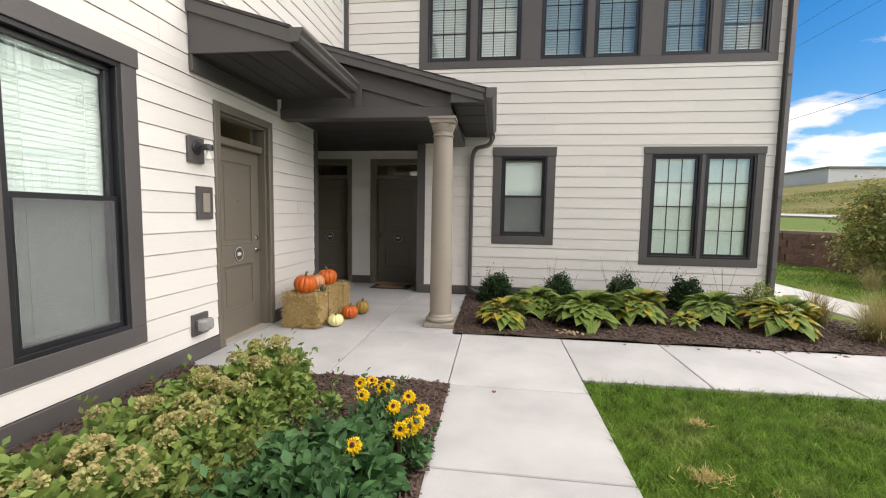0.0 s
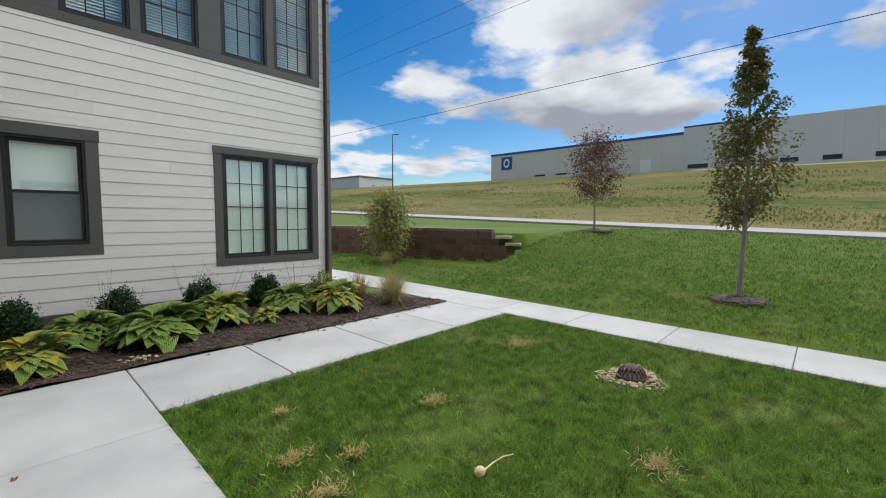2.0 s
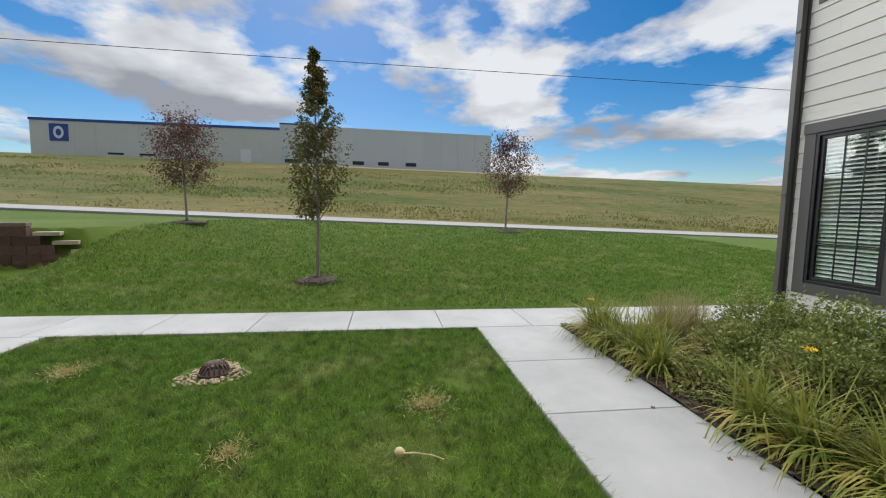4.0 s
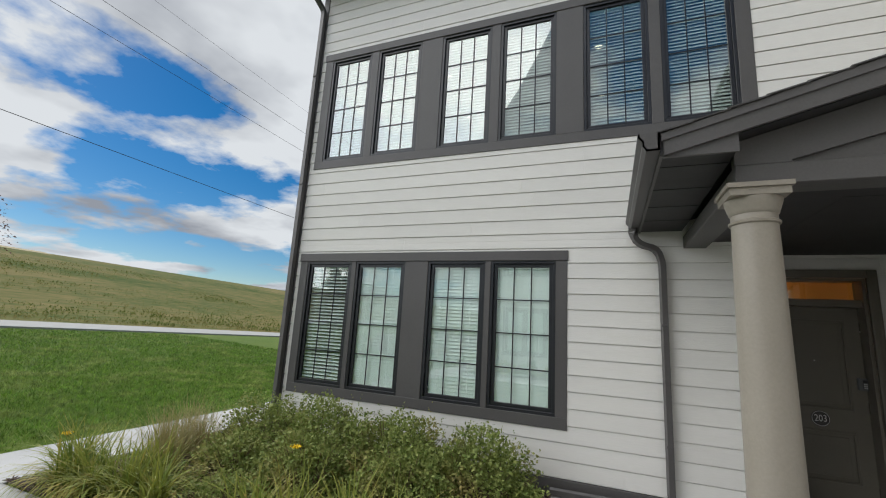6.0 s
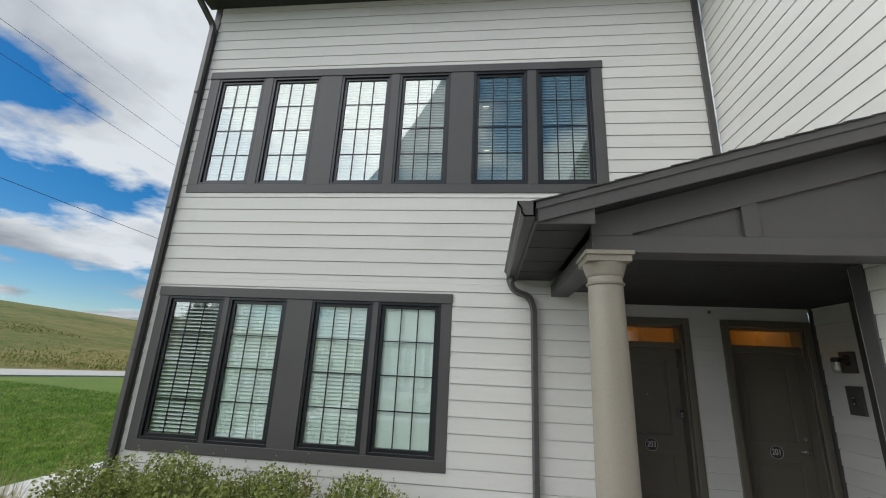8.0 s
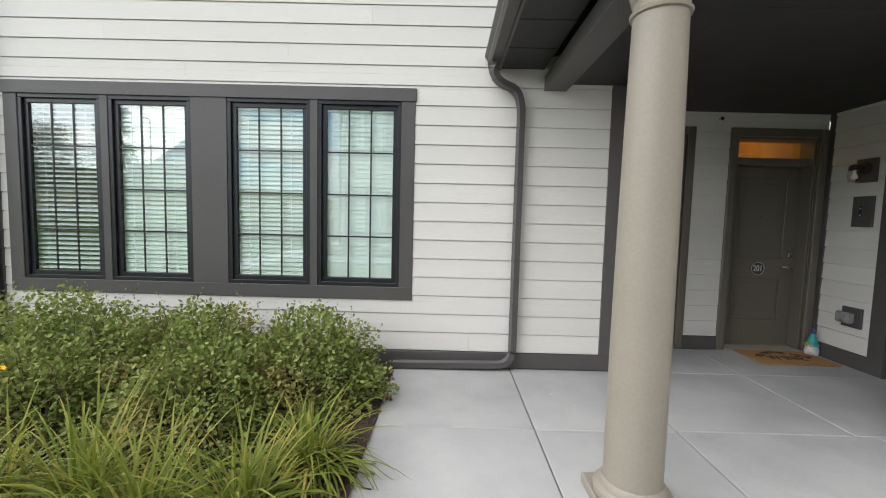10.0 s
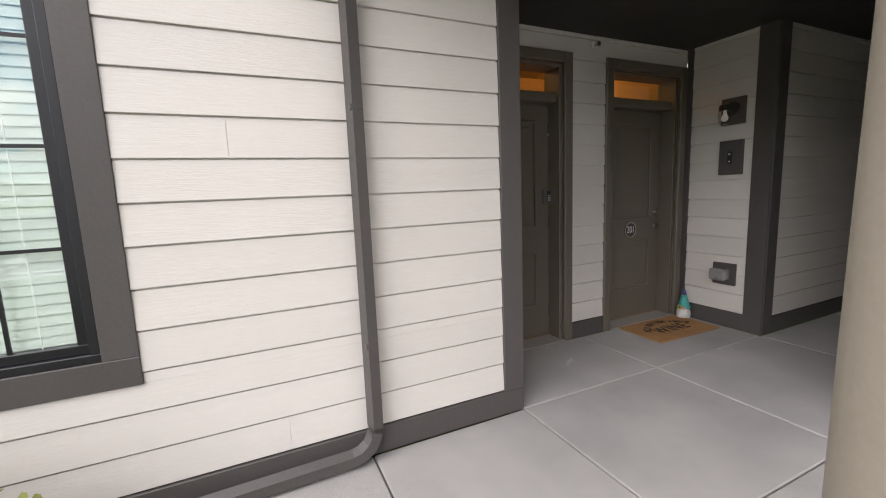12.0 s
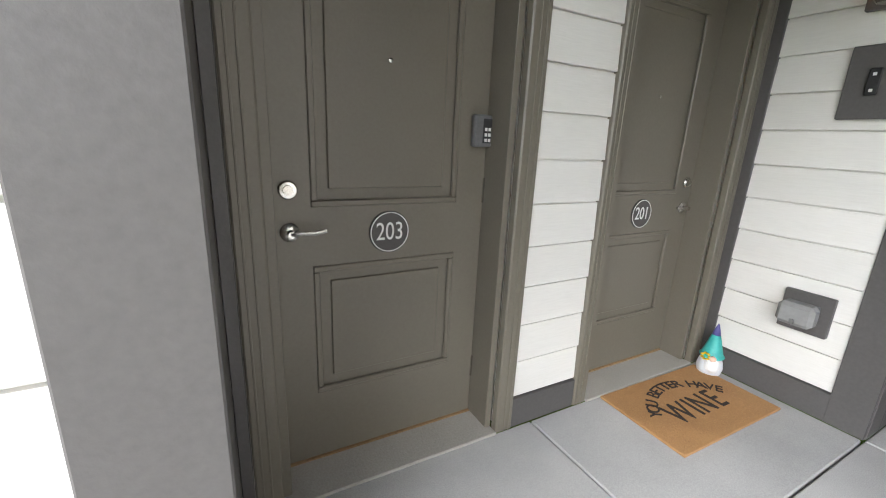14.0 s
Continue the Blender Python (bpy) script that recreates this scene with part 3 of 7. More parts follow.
door_unit("door_4", FNR, RW + 0.002, -0.12, "", "taupe panelled entrance door, closed, in shade")
door_unit("door_5", FW, WD[0], WD[1], "", "taupe panelled entrance door under the canopy, closed", reveal=0.12, hinge_right=False)
transom_room(FSR, -1.3, 1.15, None)
transom_room(FNR, -1.15, 1.3, None)
transom_room(FW, 8.7, 9.8, None)
flat_trim("trim", FSR, [(-1.339, -1.301, -0.008, 0.03, 0.0, CEIL)], "dark bronze board beside the door casing")
flat_trim("trim", FNR, [(1.301, 1.339, -0.008, 0.03, 0.0, CEIL)], "dark bronze board beside the door casing")
flat_trim("baseboard", FSR, [(-0.257, 0.12, -0.006, 0.03, 0.0, SIDING_Z)])
flat_trim("baseboard", FNR, [(-0.12, 0.257, -0.006, 0.03, 0.0, SIDING_Z)])

# return walls, passage walls
for m, nm, sd in ((wall_frame(RW, 0, "east"), "wall_return_south", 7), (wall_frame(RW, COURT, "east"), "wall_return_north", 8)):
    lo, hi = (-REC, -0.02) if sd == 7 else (0.02, REC)
    lap_wall(nm, m, lo, hi, CEIL, [], "short off-white siding wall beside the doors", thick=0.1, seed=sd)
    flat_trim("baseboard", m, [(lo, hi, -0.006, 0.03, 0.0, SIDING_Z)])
flat_trim("trim", wall_frame(RW, 0, "east"), [(-0.15, -0.0, -0.008, 0.03, 0.0, CEIL), (-REC, -REC + 0.06, -0.004, 0.03, SIDING_Z, CEIL)], "dark bronze corner boards of the passage")
flat_trim("trim", wall_frame(RW, COURT, "east"), [(0.0, 0.15, -0.008, 0.03, 0.0, CEIL)], "dark bronze corner board of the passage")
PEND = -8.0
FPS_, FPN = wall_frame(0, 0, "north"), wall_frame(0, COURT, "south")
lap_wall("wall_passage_south", FPS_, -RW + 0.15, -PEND, CEIL, [], "siding wall along the covered passage", thick=0.15, seed=9)
lap_wall("wall_passage_north", FPN, PEND, RW - 0.15, CEIL, [], "siding wall along the covered passage", thick=0.15, seed=10)
flat_trim("baseboard", FPS_, [(-RW + 0.15, -PEND, -0.006, 0.03, 0.0, SIDING_Z)])
flat_trim("baseboard", FPN, [(PEND, RW - 0.15, -0.006, 0.03, 0.0, SIDING_Z)])
flat_trim("trim", FPS_, [(-RW + 0.009, -RW + 0.15, -0.006, 0.03, 0.0, CEIL), (-PEND - 0.1, -PEND + 0.02, -0.008, 0.03, SIDING_Z, CEIL)], "dark bronze corner board of the passage")
flat_trim("trim", FPN, [(RW - 0.15, RW - 0.009, -0.006, 0.03, 0.0, CEIL)], "dark bronze corner board of the passage")
lap_wall("wall_block_south", wall_frame(0, 1.38, "south"), PEND, -0.023, CEIL, [], "siding wall of the west block along the passage", thick=0.15, seed=11)
lap_wall("wall_block_north", wall_frame(0, 11.06, "north"), 0.023, -PEND, CEIL, [], "siding wall of the west block along the passage", thick=0.15, seed=12)
flat_trim("trim", wall_frame(0, 0, "east"), [(1.365, 1.49, -0.006, 0.02, 0.0, CEIL), (10.95, 11.075, -0.006, 0.02, 0.0, CEIL)], "dark bronze corner boards of the west block")
# side walls of the recesses, with dark boards
solid("wall_recess_side_south", boxes((1.34, 1.56, -REC - 0.02, -0.023, 0, CEIL)), M_TRIM, "dark painted side of the doorway recess", "wall", kind="structure")
solid("wall_recess_side_north", boxes((1.34, 1.56, COURT + 0.023, COURT + REC + 0.02, 0, CEIL)), M_TRIM, "dark painted side of the doorway recess", "wall", kind="structure")
# passage ceilings and plain closures behind the facades
solid("ceiling_passage_south", boxes((PEND, 1.36, -REC - 0.3, 1.38, CEIL, CEIL + 0.12)), M_SOFFIT, "dark ceiling of the passage", "ceiling", kind="structure")
solid("ceiling_passage_north", boxes((PEND, 1.36, 11.06, COURT + REC + 0.3, CEIL, CEIL + 0.12)), M_SOFFIT, "dark ceiling of the passage", "ceiling", kind="structure")
solid("wall_back_south", boxes((0.0, EAST, -9.0, -8.8, 0, WALL_TOP), (EAST - 0.2, EAST, -8.8, -0.245, 0, WALL_TOP), (PEND, PEND + 0.2, -8.8, -0.18, 0, WALL_TOP)), M_SIDING, "plain outer walls of the south wing", "wall", kind="structure")
solid("wall_back_north", boxes((0.0, EAST, COURT + 8.8, COURT + 9.0, 0, WALL_TOP), (EAST - 0.2, EAST, COURT + 0.245, COURT + 8.8, 0, WALL_TOP), (PEND, PEND + 0.2, COURT + 0.18, COURT + 8.8, 0, WALL_TOP)), M_SIDING, "plain outer walls of the north wing", "wall", kind="structure")
solid("wall_back_west", boxes((PEND, PEND + 0.2, 1.57, 10.88, 0, CEIL), (PEND, PEND + 0.2, -0.1, COURT + 0.1, CEIL + 0.13, WALL_TOP)), M_SIDING, "plain outer wall of the west block", "wall", kind="structure")


# ---------------- eaves, gutters and roofs ----------------
GUTTER = [(0.0, 0.0), (0.075, 0.0), (0.095, 0.03), (0.095, 0.06), (0.12, 0.09), (0.12, 0.115), (0.108, 0.115), (0.108, 0.096), (0.084, 0.064), (0.084, 0.034), (0.068, 0.012), (0.012, 0.012), (0.012, 0.115), (0.0, 0.115)]


def gutter(m, length, label="dark bronze metal gutter"):
    """Along +x from the origin; its back at y=0, its front towards -y; open on top."""
    g = solid("gutter", prism([(-a, b) for a, b in GUTTER], 0.0, length, "x"), M_TRIM, label, "gutter", m)
    me = g.data
    for x in (0.0, length - 0.004):
        part("end_cap", prism([(0.0, 0.0), (-0.075, 0.0), (-0.095, 0.03), (-0.095, 0.06), (-0.12, 0.09), (-0.12, 0.115), (0.0, 0.115)], x - 0.002, x + 0.004, "x"), M_TRIM, g)
    return g


OVER = 0.45
for nm, m, a, b in (("soffit_south", FS, -EAST - 0.15, 0.45), ("soffit_north", FN, -0.45, EAST + 0.15), ("soffit_west", FW, 0.46, COURT - 0.46)):
    s = thing(nm, "dark vented soffit and fascia under the roof edge", "soffit", m, kind="structure")
    n = int((b - a) / 0.3)
    for i in range(n):
        u0 = a + (b - a) * i / n
        part("soffit_panel", boxes((u0 + 0.003, u0 + (b - a) / n - 0.003, -OVER, 0.02, WALL_TOP + 0.002 + 0.003 * (i % 2), WALL_TOP + 0.02)), M_SOFFIT, s)
    part("fascia", boxes((a, b, -OVER - 0.02, -OVER, WALL_TOP - 0.01, WALL_TOP + 0.17)), M_TRIM, s)
    part("roof_slope", prism([(-OVER - 0.06, WALL_TOP + 0.16), (5.0, WALL_TOP + 2.6), (5.0, WALL_TOP + 2.5), (-OVER - 0.02, WALL_TOP + 0.02)], a, b, "x"), M_SHINGLE, s)
gutter(FS @ Matrix.Translation((-EAST - 0.18, -OVER - 0.021, WALL_TOP + 0.03)), EAST + 0.1)
gutter(FN @ Matrix.Translation((0.08, -OVER - 0.021, WALL_TOP + 0.03)), EAST + 0.1)


def corrugated(w, d):
    """Section of a rectangular downspout with ribs on its front."""
    pts = [(-w, -d), (w, -d)]
    n = 6
    pts += [(w, d)]
    for i in range(1, 2 * n):
        pts.append((w - 2 * w * i / (2 * n), d - (0.006 if i % 2 else 0.0)))
    pts.append((-w, d))
    return pts


def downspout(name, path, label, strap_z=(), w=0.038, d=0.026):
    t = thing(name, label, "downspout")
    pts = [Vector(p) for p in path]
    fine = []
    for i, p in enumerate(pts):
        if 0 < i < len(pts) - 1:
            for f in (-0.055, -0.03, 0.0, 0.03, 0.055):
                q = pts[i - 1] if f < 0 else pts[i + 1]
                fine.append(p + (q - p).normalized() * abs(f) + ((pts[i - 1] - p).normalized() + (pts[i + 1] - p).normalized()) * (0.016 - abs(f) * 0.29))
        else:
            fine.append(p)
    part("pipe", sweep(fine, corrugated(w, d)), M_TRIM, t)
    lo, hi = min(pts[-3].z, pts[-2].z, pts[-1].z) + 0.1, pts[0].z - 0.7
    v = [p for p in pts if p.z > 1.0][-1]
    for z in (0.62, 1.75, 3.6, 5.4):
        if z < hi:
            part("strap", boxes((v.x - 0.0275, v.x + 0.0275, v.y - 0.0395, v.y + 0.0395, z - 0.012, z + 0.012), bevel=0.002), M_TRIM, t)
    return t


# corner downspouts of the wings
for sgn, yb, nm in ((1, 0.0, "south"), (-1, COURT, "north")):
    downspout("downspout", [(EAST + 0.10, yb + sgn * (OVER + 0.07), WALL_TOP + 0.03), (EAST + 0.08, yb + sgn * (OVER + 0.06), WALL_TOP - 0.06), (EAST - 0.01, yb + sgn * 0.045, WALL_TOP - 0.38), (EAST - 0.01, yb + sgn * 0.045, 0.12), (EAST + 0.10, yb + sgn * 0.16, 0.05)], "dark bronze metal downspout at the wing's corner")


def portico(name, sgn, y_wall, col, y_rake, x_eave, z_eave, slope, label):
    """Covered entry: a lean-to roof against the west block on beams and one column. sgn: +1 goes north from y_wall."""
    t = thing(name, label, "portico", kind="structure")
    Y = lambda d: y_wall + sgn * d
    cx, cd = col
    bw = 0.10
    z0, z1 = 2.54, 2.665
    # beams
    ya, yb = sorted((Y(cd - bw), Y(cd + bw)))
    part("beam", boxes((0.003, cx + bw, ya, yb, z0, z1), bevel=0.004), M_TRIM, t)
    ya, yb = sorted((Y(0.0), Y(cd - bw - 0.002)))
    part("beam", boxes((cx - bw, cx + bw, ya, yb, z0, z1), bevel=0.004), M_TRIM, t)
    # ceiling between the beams
    ya, yb = sorted((Y(0.0), Y(cd - bw)))
    part("ceiling", boxes((0.0, cx - bw, ya, yb, CEIL + 0.002, CEIL + 0.05)), M_SOFFIT, t)
    # gable infill with framed panels
    zr = lambda x: z_eave + (x_eave - x) * slope
    ya, yb = sorted((Y(cd - 0.05), Y(cd + 0.07)))
    part("gable_panel", prism([(0.003, z1), (cx + bw - 0.02, z1), (cx + bw - 0.02, zr(cx + bw) - 0.16), (0.003, zr(0.0) - 0.16)], ya, yb), M_TRIM, t)
    yc, ye = sorted((Y(cd + 0.0705), Y(cd + 0.098)))
    part("gable_rail", prism([(0.003, zr(0.0) - 0.375), (cx - 0.18, zr(cx - 0.18) - 0.375), (cx - 0.18, z1 + 0.001), (cx + bw, z1 + 0.001), (cx + bw, zr(cx + bw) - 0.165), (0.003, zr(0.0) - 0.165)], yc, ye), M_TRIM, t)
    for x in (0.955,):
        part("gable_stile", prism([(x, z1 + 0.001), (x + 0.105, z1 + 0.001), (x + 0.105, zr(x + 0.105) - 0.376), (x, zr(x) - 0.376)], yc, ye), M_TRIM, t)
    # roof deck, soffit at the eave and rake, fascia, shingles
    y0, y1 = sorted((Y(0.0), Y(y_rake)))
    part("roof_deck", prism([(0.0, zr(0.0) - 0.16), (cx + bw + 0.005, zr(cx + bw) - 0.16), (cx + bw + 0.005, zr(cx + bw) - 0.05), (0.0, zr(0.0) - 0.05)], y0, y1 - 0.03 if sgn > 0 else y1), M_SOFFIT, t)
    n = 9
    for i in range(n):
        ya, yb = y0 + (y1 - y0) * i / n, y0 + (y1 - y0) * (i + 1) / n
        part("soffit_panel", boxes((cx + bw + 0.006, x_eave - 0.022, ya + 0.003, yb - 0.003, z_eave - 0.135 - 0.003 * (i % 2), z_eave - 0.12)), M_SOFFIT, t)
    part("fascia", boxes((x_eave - 0.02, x_eave, y0, y1, z_eave - 0.15, z_eave - 0.005)), M_TRIM, t)
    ra, rb = sorted((Y(y_rake), Y(y_rake + 0.02)))
    part("rake_board", prism([(0.003, zr(0.0) - 0.17), (x_eave - 0.02, zr(x_eave) - 0.155), (x_eave - 0.02, zr(x_eave) - 0.02), (0.003, zr(0.0) - 0.02)], ra, rb), M_TRIM, t)
    ra2, rb2 = sorted((Y(y_rake + 0.0205), Y(y_rake + 0.032)))
    part("rake_moulding", prism([(0.003, zr(0.0) - 0.075), (x_eave - 0.01, zr(x_eave) - 0.065), (x_eave - 0.01, zr(x_eave) - 0.018), (0.003, zr(0.0) - 0.018)], ra2, rb2), M_TRIM, t)
    # return of the rake at the eave
    part("rake_return", boxes((cx + bw + 0.006, x_eave - 0.021, min(Y(y_rake), Y(y_rake - 0.02)), max(Y(y_rake), Y(y_rake - 0.02)), z_eave - 0.16, z_eave - 0.02)), M_TRIM, t)
    rows = 14
    L = math.hypot(x_eave, slope * x_eave)
    rnd = random.Random(5)
    meshes = [mesh_of("shingle", boxes((0, 0.19, 0, w, 0, 0.008), bevel=0.001), M_SHINGLE) for w in (0.22, 0.3, 0.36)]
    ws = (0.22, 0.3, 0.36)
    for r in range(rows):
        x = x_eave + 0.025 - r * 0.19
        if x < 0.15:
            break
        p = y0 - (0.02 if sgn < 0 else 0.0)
        end = y1 + (0.045 if sgn > 0 else 0.0)
        if sgn < 0:
            p = y0 - 0.045
            end = y1
        while p < end - 0.02:
            k = rnd.randrange(3)
            sc = min(1.0, (end - p) / ws[k])
            mm = Matrix.Translation((x, p, zr(x) - 0.012)) @ Matrix.Rotation(math.atan(slope) - 0.035, 4, "Y") @ Matrix.Rotation(math.pi, 4, "Z") @ Matrix.Translation((0, -ws[k] * sc, 0)) @ Matrix.Diagonal((1.12, sc * 0.985, 1, 1))
            piece("shingle", meshes[k], t, mm)
            p += ws[k] * sc
    # column
    c = thing("column", "tan painted round column with moulded capital and square base", "column", Matrix.Translation((cx, Y(cd), 0)), kind="structure")
    part("plinth", boxes((-0.185, 0.185, -0.185, 0.185, 0, 0.055), bevel=0.006), M_COLUMN, c)
    part("base_moulding", lathe([(0.165, 0.056), (0.178, 0.065), (0.184, 0.082), (0.178, 0.10), (0.163, 0.108), (0.155, 0.115), (0.152, 0.135), (0.14, 0.15)], 40), M_COLUMN, c, smooth=True)
    part("shaft", lathe([(0.136 - 0.019 * (i / 12) ** 2, 0.15 + (2.31 - 0.15) * i / 12) for i in range(13)], 48), M_COLUMN, c, smooth=True)
    part("capital", lathe([(0.117, 2.31), (0.128, 2.315), (0.131, 2.328), (0.119, 2.338), (0.117, 2.37), (0.126, 2.38), (0.128, 2.393), (0.136, 2.415), (0.145, 2.446), (0.147, 2.465)], 40), M_COLUMN, c, smooth=True)
    part("abacus", boxes((-0.148, 0.148, -0.148, 0.148, 2.466, 2.51), (-0.162, 0.162, -0.162, 0.162, 2.511, 2.539)), M_COLUMN, c)
    # gutter and downspout
    g0 = min(Y(0.0), Y(y_rake + 0.05))
    L = y_rake + 0.05
    gutter(Matrix.Translation((x_eave + 0.001, y0 if sgn > 0 else y0 - 0.05, z_eave - 0.13)) @ Matrix.Rotation(radians(90), 4, "Z"), L)
    xe = x_eave + 0.06
    xd = 2.29
    downspout("downspout", [(xe, Y(0.16), z_eave - 0.13), (xe, Y(0.15), z_eave - 0.22), (xe - 0.06, Y(0.14), z_eave - 0.30), (xd + 0.05, Y(0.06), z_eave - 0.33), (xd, Y(0.05), z_eave - 0.46), (xd, Y(0.05), 0.13), (xd + 0.07, Y(0.055), 0.05), (xd + (1.1 if sgn > 0 else 0.45), Y(0.06), 0.035)], "dark bronze corrugated downspout with an elbow along the wall's foot")
    return t


portico("portico_south", 1, 0.0, (1.985, 1.84), 2.08, 2.50, 2.86, 0.28, "dark bronze lean-to portico roof over the south doors")
portico("portico_north", -1, COURT, (2.05, 2.07), 2.27, 2.56, 2.84, 0.28, "dark bronze lean-to portico roof over the north doors")

# canopy over the west door, up against the north portico
can = thing("canopy", "dark bronze canopy roof above the west door", "canopy", kind="structure")
CA, CB, CX = 8.43, 9.86, 0.93
part("end_panel", prism([(0.003, 2.745), (CX, 2.745), (CX, 2.90), (0.003, 3.20)], CA, CA + 0.025), M_TRIM, can)
for i in range(9):
    x0 = 0.004 + (CX - 0.004) * i / 9
    part("soffit_panel", boxes((x0 + 0.002, x0 + (CX - 0.004) / 9 - 0.002, CA + 0.026, CB, 2.742 + 0.003 * (i % 2), 2.76)), M_SOFFIT, can)
part("ledger", boxes((0.001, 0.035, CA, CB, 2.60, 2.741), bevel=0.003), M_TRIM, can)
part("fascia", boxes((CX, CX + 0.02, CA, CB, 2.735, 2.91)), M_TRIM, can)
part("roof_deck", prism([(0.003, 3.205), (CX + 0.03, 2.915), (CX + 0.03, 2.94), (0.003, 3.235)], CA - 0.03, CB), M_SHINGLE, can)
part("rake_board", prism([(0.003, 3.10), (CX + 0.02, 2.80), (CX + 0.02, 2.912), (0.003, 3.202)], CA - 0.022, CA - 0.002), M_TRIM, can)
gutter(Matrix.Translation((CX + 0.021, CA - 0.03, 2.80)) @ Matrix.Rotation(radians(90), 4, "Z"), CB - CA + 0.03)

# ---------------- ground ----------------
def road_z(y):
    return 0.87 + 0.026 * (y - 3.4)


def sstep(a, b, v):
    f = min(1.0, max(0.0, (v - a) / (b - a)))
    return f * f * (3 - 2 * f)


WALL_P = [(13.2, 11.0), (12.33, 13.1), (11.55, 15.3), (11.15, 18.5), (11.0, 40.0)]


def wall_x(y):
    for (xa, ya), (xb, yb) in zip(WALL_P, WALL_P[1:]):
        if ya <= y <= yb:
            return xa + (xb - xa) * (y - ya) / (yb - ya)
    return 13.2 if y < 11 else 11.0


def ground_z(x, y):
    """Height of the land: flat round the house, a slope up to the road, a bank, and a flat top beyond."""
    zr = max(-1.5, min(4.0, road_z(y)))
    lawn = 0.0
    if x > 9.0:
        f = sstep(7.0, 23.0, x)
        lawn = zr * (0.35 * f + 0.65 * min(1.0, (x - 9.0) / 14.0))
    if y > 9.0 and x > 9.0:
        wx = wall_x(y)
        low = 0.06 + 0.02 * (x - 9.0)
        high = max(lawn, 0.98)
        k = sstep(wx - 0.02, wx + 0.30, x)
        f = sstep(9.6, 11.6, y)
        bank = low + (high - low) * k
        if y < 11.6:
            soft = sstep(10.5, 15.5, x)
            bank = low + (high - low) * soft
        lawn = lawn + (bank - lawn) * f
    if x <= 23:
        return lawn
    base = max(lawn, zr) if y < 9 else max(zr, min(lawn, zr + 0.3))
    if x <= 30.5:
        return zr
    crest = 10.6 + 0.012 * (max(-200, min(200, y)) + 8)
    f = 0.3 * sstep(30.5, 96.0, x) + 0.7 * min(1.0, (x - 30.5) / 64.0)
    return zr + (crest - zr) * f


def axis(dense, *far):
    return sorted(set([round(v, 4) for v in dense] + list(far)))


XS = axis(np.concatenate([np.arange(-0.2, 9.0, 0.4), np.arange(9.0, 23.0, 0.2), np.arange(23, 32, 0.75), np.arange(32, 96, 4.0)]), -900, -300, -100, -40, -20, -10, 110, 140, 200, 400, 900)
YS = axis(np.concatenate([np.arange(-14, 9, 0.5), np.arange(9, 20, 0.2), np.arange(20, 60, 2.0)]), -900, -400, -200, -120, -90, -70, -55, -45, -38, -32, -27, -22, -18, 70, 85, 100, 130, 170, 250, 400, 900)
HOLE = (0.02, 8.86, 0.02, 12.13)
gv = [(x, y, ground_z(x, y) - (0.15 if x < 8.0 and abs(y) < 0.3 else 0.03) if x < 9.0 else ground_z(x, y)) for y in YS for x in XS]
nx = len(XS)
gf = [(j * nx + i, j * nx + i + 1, (j + 1) * nx + i + 1, (j + 1) * nx + i) for j in range(len(YS) - 1) for i in range(nx - 1)]
M_GRASS = surface("lawn_grass", (0.050, 0.100, 0.009), (0.110, 0.150, 0.025), 0.9, 55, 0.35, 0.8, spec=0.1)
M_BANK = surface("rough_bank_grass", (0.200, 0.155, 0.060), (0.036, 0.078, 0.012), 0.95, 1.6, 0.11, 0.9, stretch=(1.0, 0.35, 1.0), spec=0.05)
ground = new("ground", from_lists("ground", gv, gf, M_GRASS, True))
ground.data.materials.append(M_BANK)
for p in ground.data.polygons:
    if p.center.x > 30.0:
        p.material_index = 1
tagged(ground, "mown green lawn rising to a rough grassy bank", "ground", kind="structure")

# ---------------- concrete walks ----------------
SLAB = {}


def slab_mesh(w, d, h=0.12):
    key = (round(w, 3), round(d, 3))
    if key not in SLAB:
        SLAB[key] = mesh_of("slab", boxes((0.004, w - 0.004, 0.004, d - 0.004, -h, 0.0), bevel=0.006), M_CONCRETE)
    return SLAB[key]


def paving(name, label, rects):
    t = thing(name, label, "pavement", kind="structure")
    rnd = random.Random(len(rects))
    for x0, x1, y0, y1 in rects:
        piece("slab", slab_mesh(x1 - x0, y1 - y0), t, Matrix.Translation((x0, y0, rnd.uniform(-0.002, 0.0))))
    return t


N_WALK = (8.53, 9.72)
rects = []
# north portico slab and the way south from it
rects += [(0.0, 1.30, 8.23, 9.69), (1.30, 2.355, 8.23, 9.69), (0.0, 1.30, 9.69, 11.06), (1.30, 2.26, 9.69, 11.06), (0.0, 1.30, 11.06, 12.15), (1.30, 2.26, 11.06, 12.13), (-1.17, 0.0, 11.06, 12.92), (0.0, 1.34, 12.15, 12.92)]
rects += [(2.355, 3.475, 8.253, 9.72), (2.355, 3.475, 7.14, 8.253), (2.355, 3.475, 6.03, 7.14), (2.355, 3.475, 4.92, 6.03), (2.355, 3.475, 3.81, 4.92)]
for a, b in ((3.475, 4.52), (4.52, 5.66), (5.66, 6.78), (6.78, 7.9)):
    rects.append((a, b, N_WALK[0], N_WALK[1]))
S_WALK = (2.42, 3.56)
for a, b in ((3.43, 4.53), (4.53, 5.58), (5.58, 6.66), (6.66, 7.9)):
    rects.append((a, b, *S_WALK))
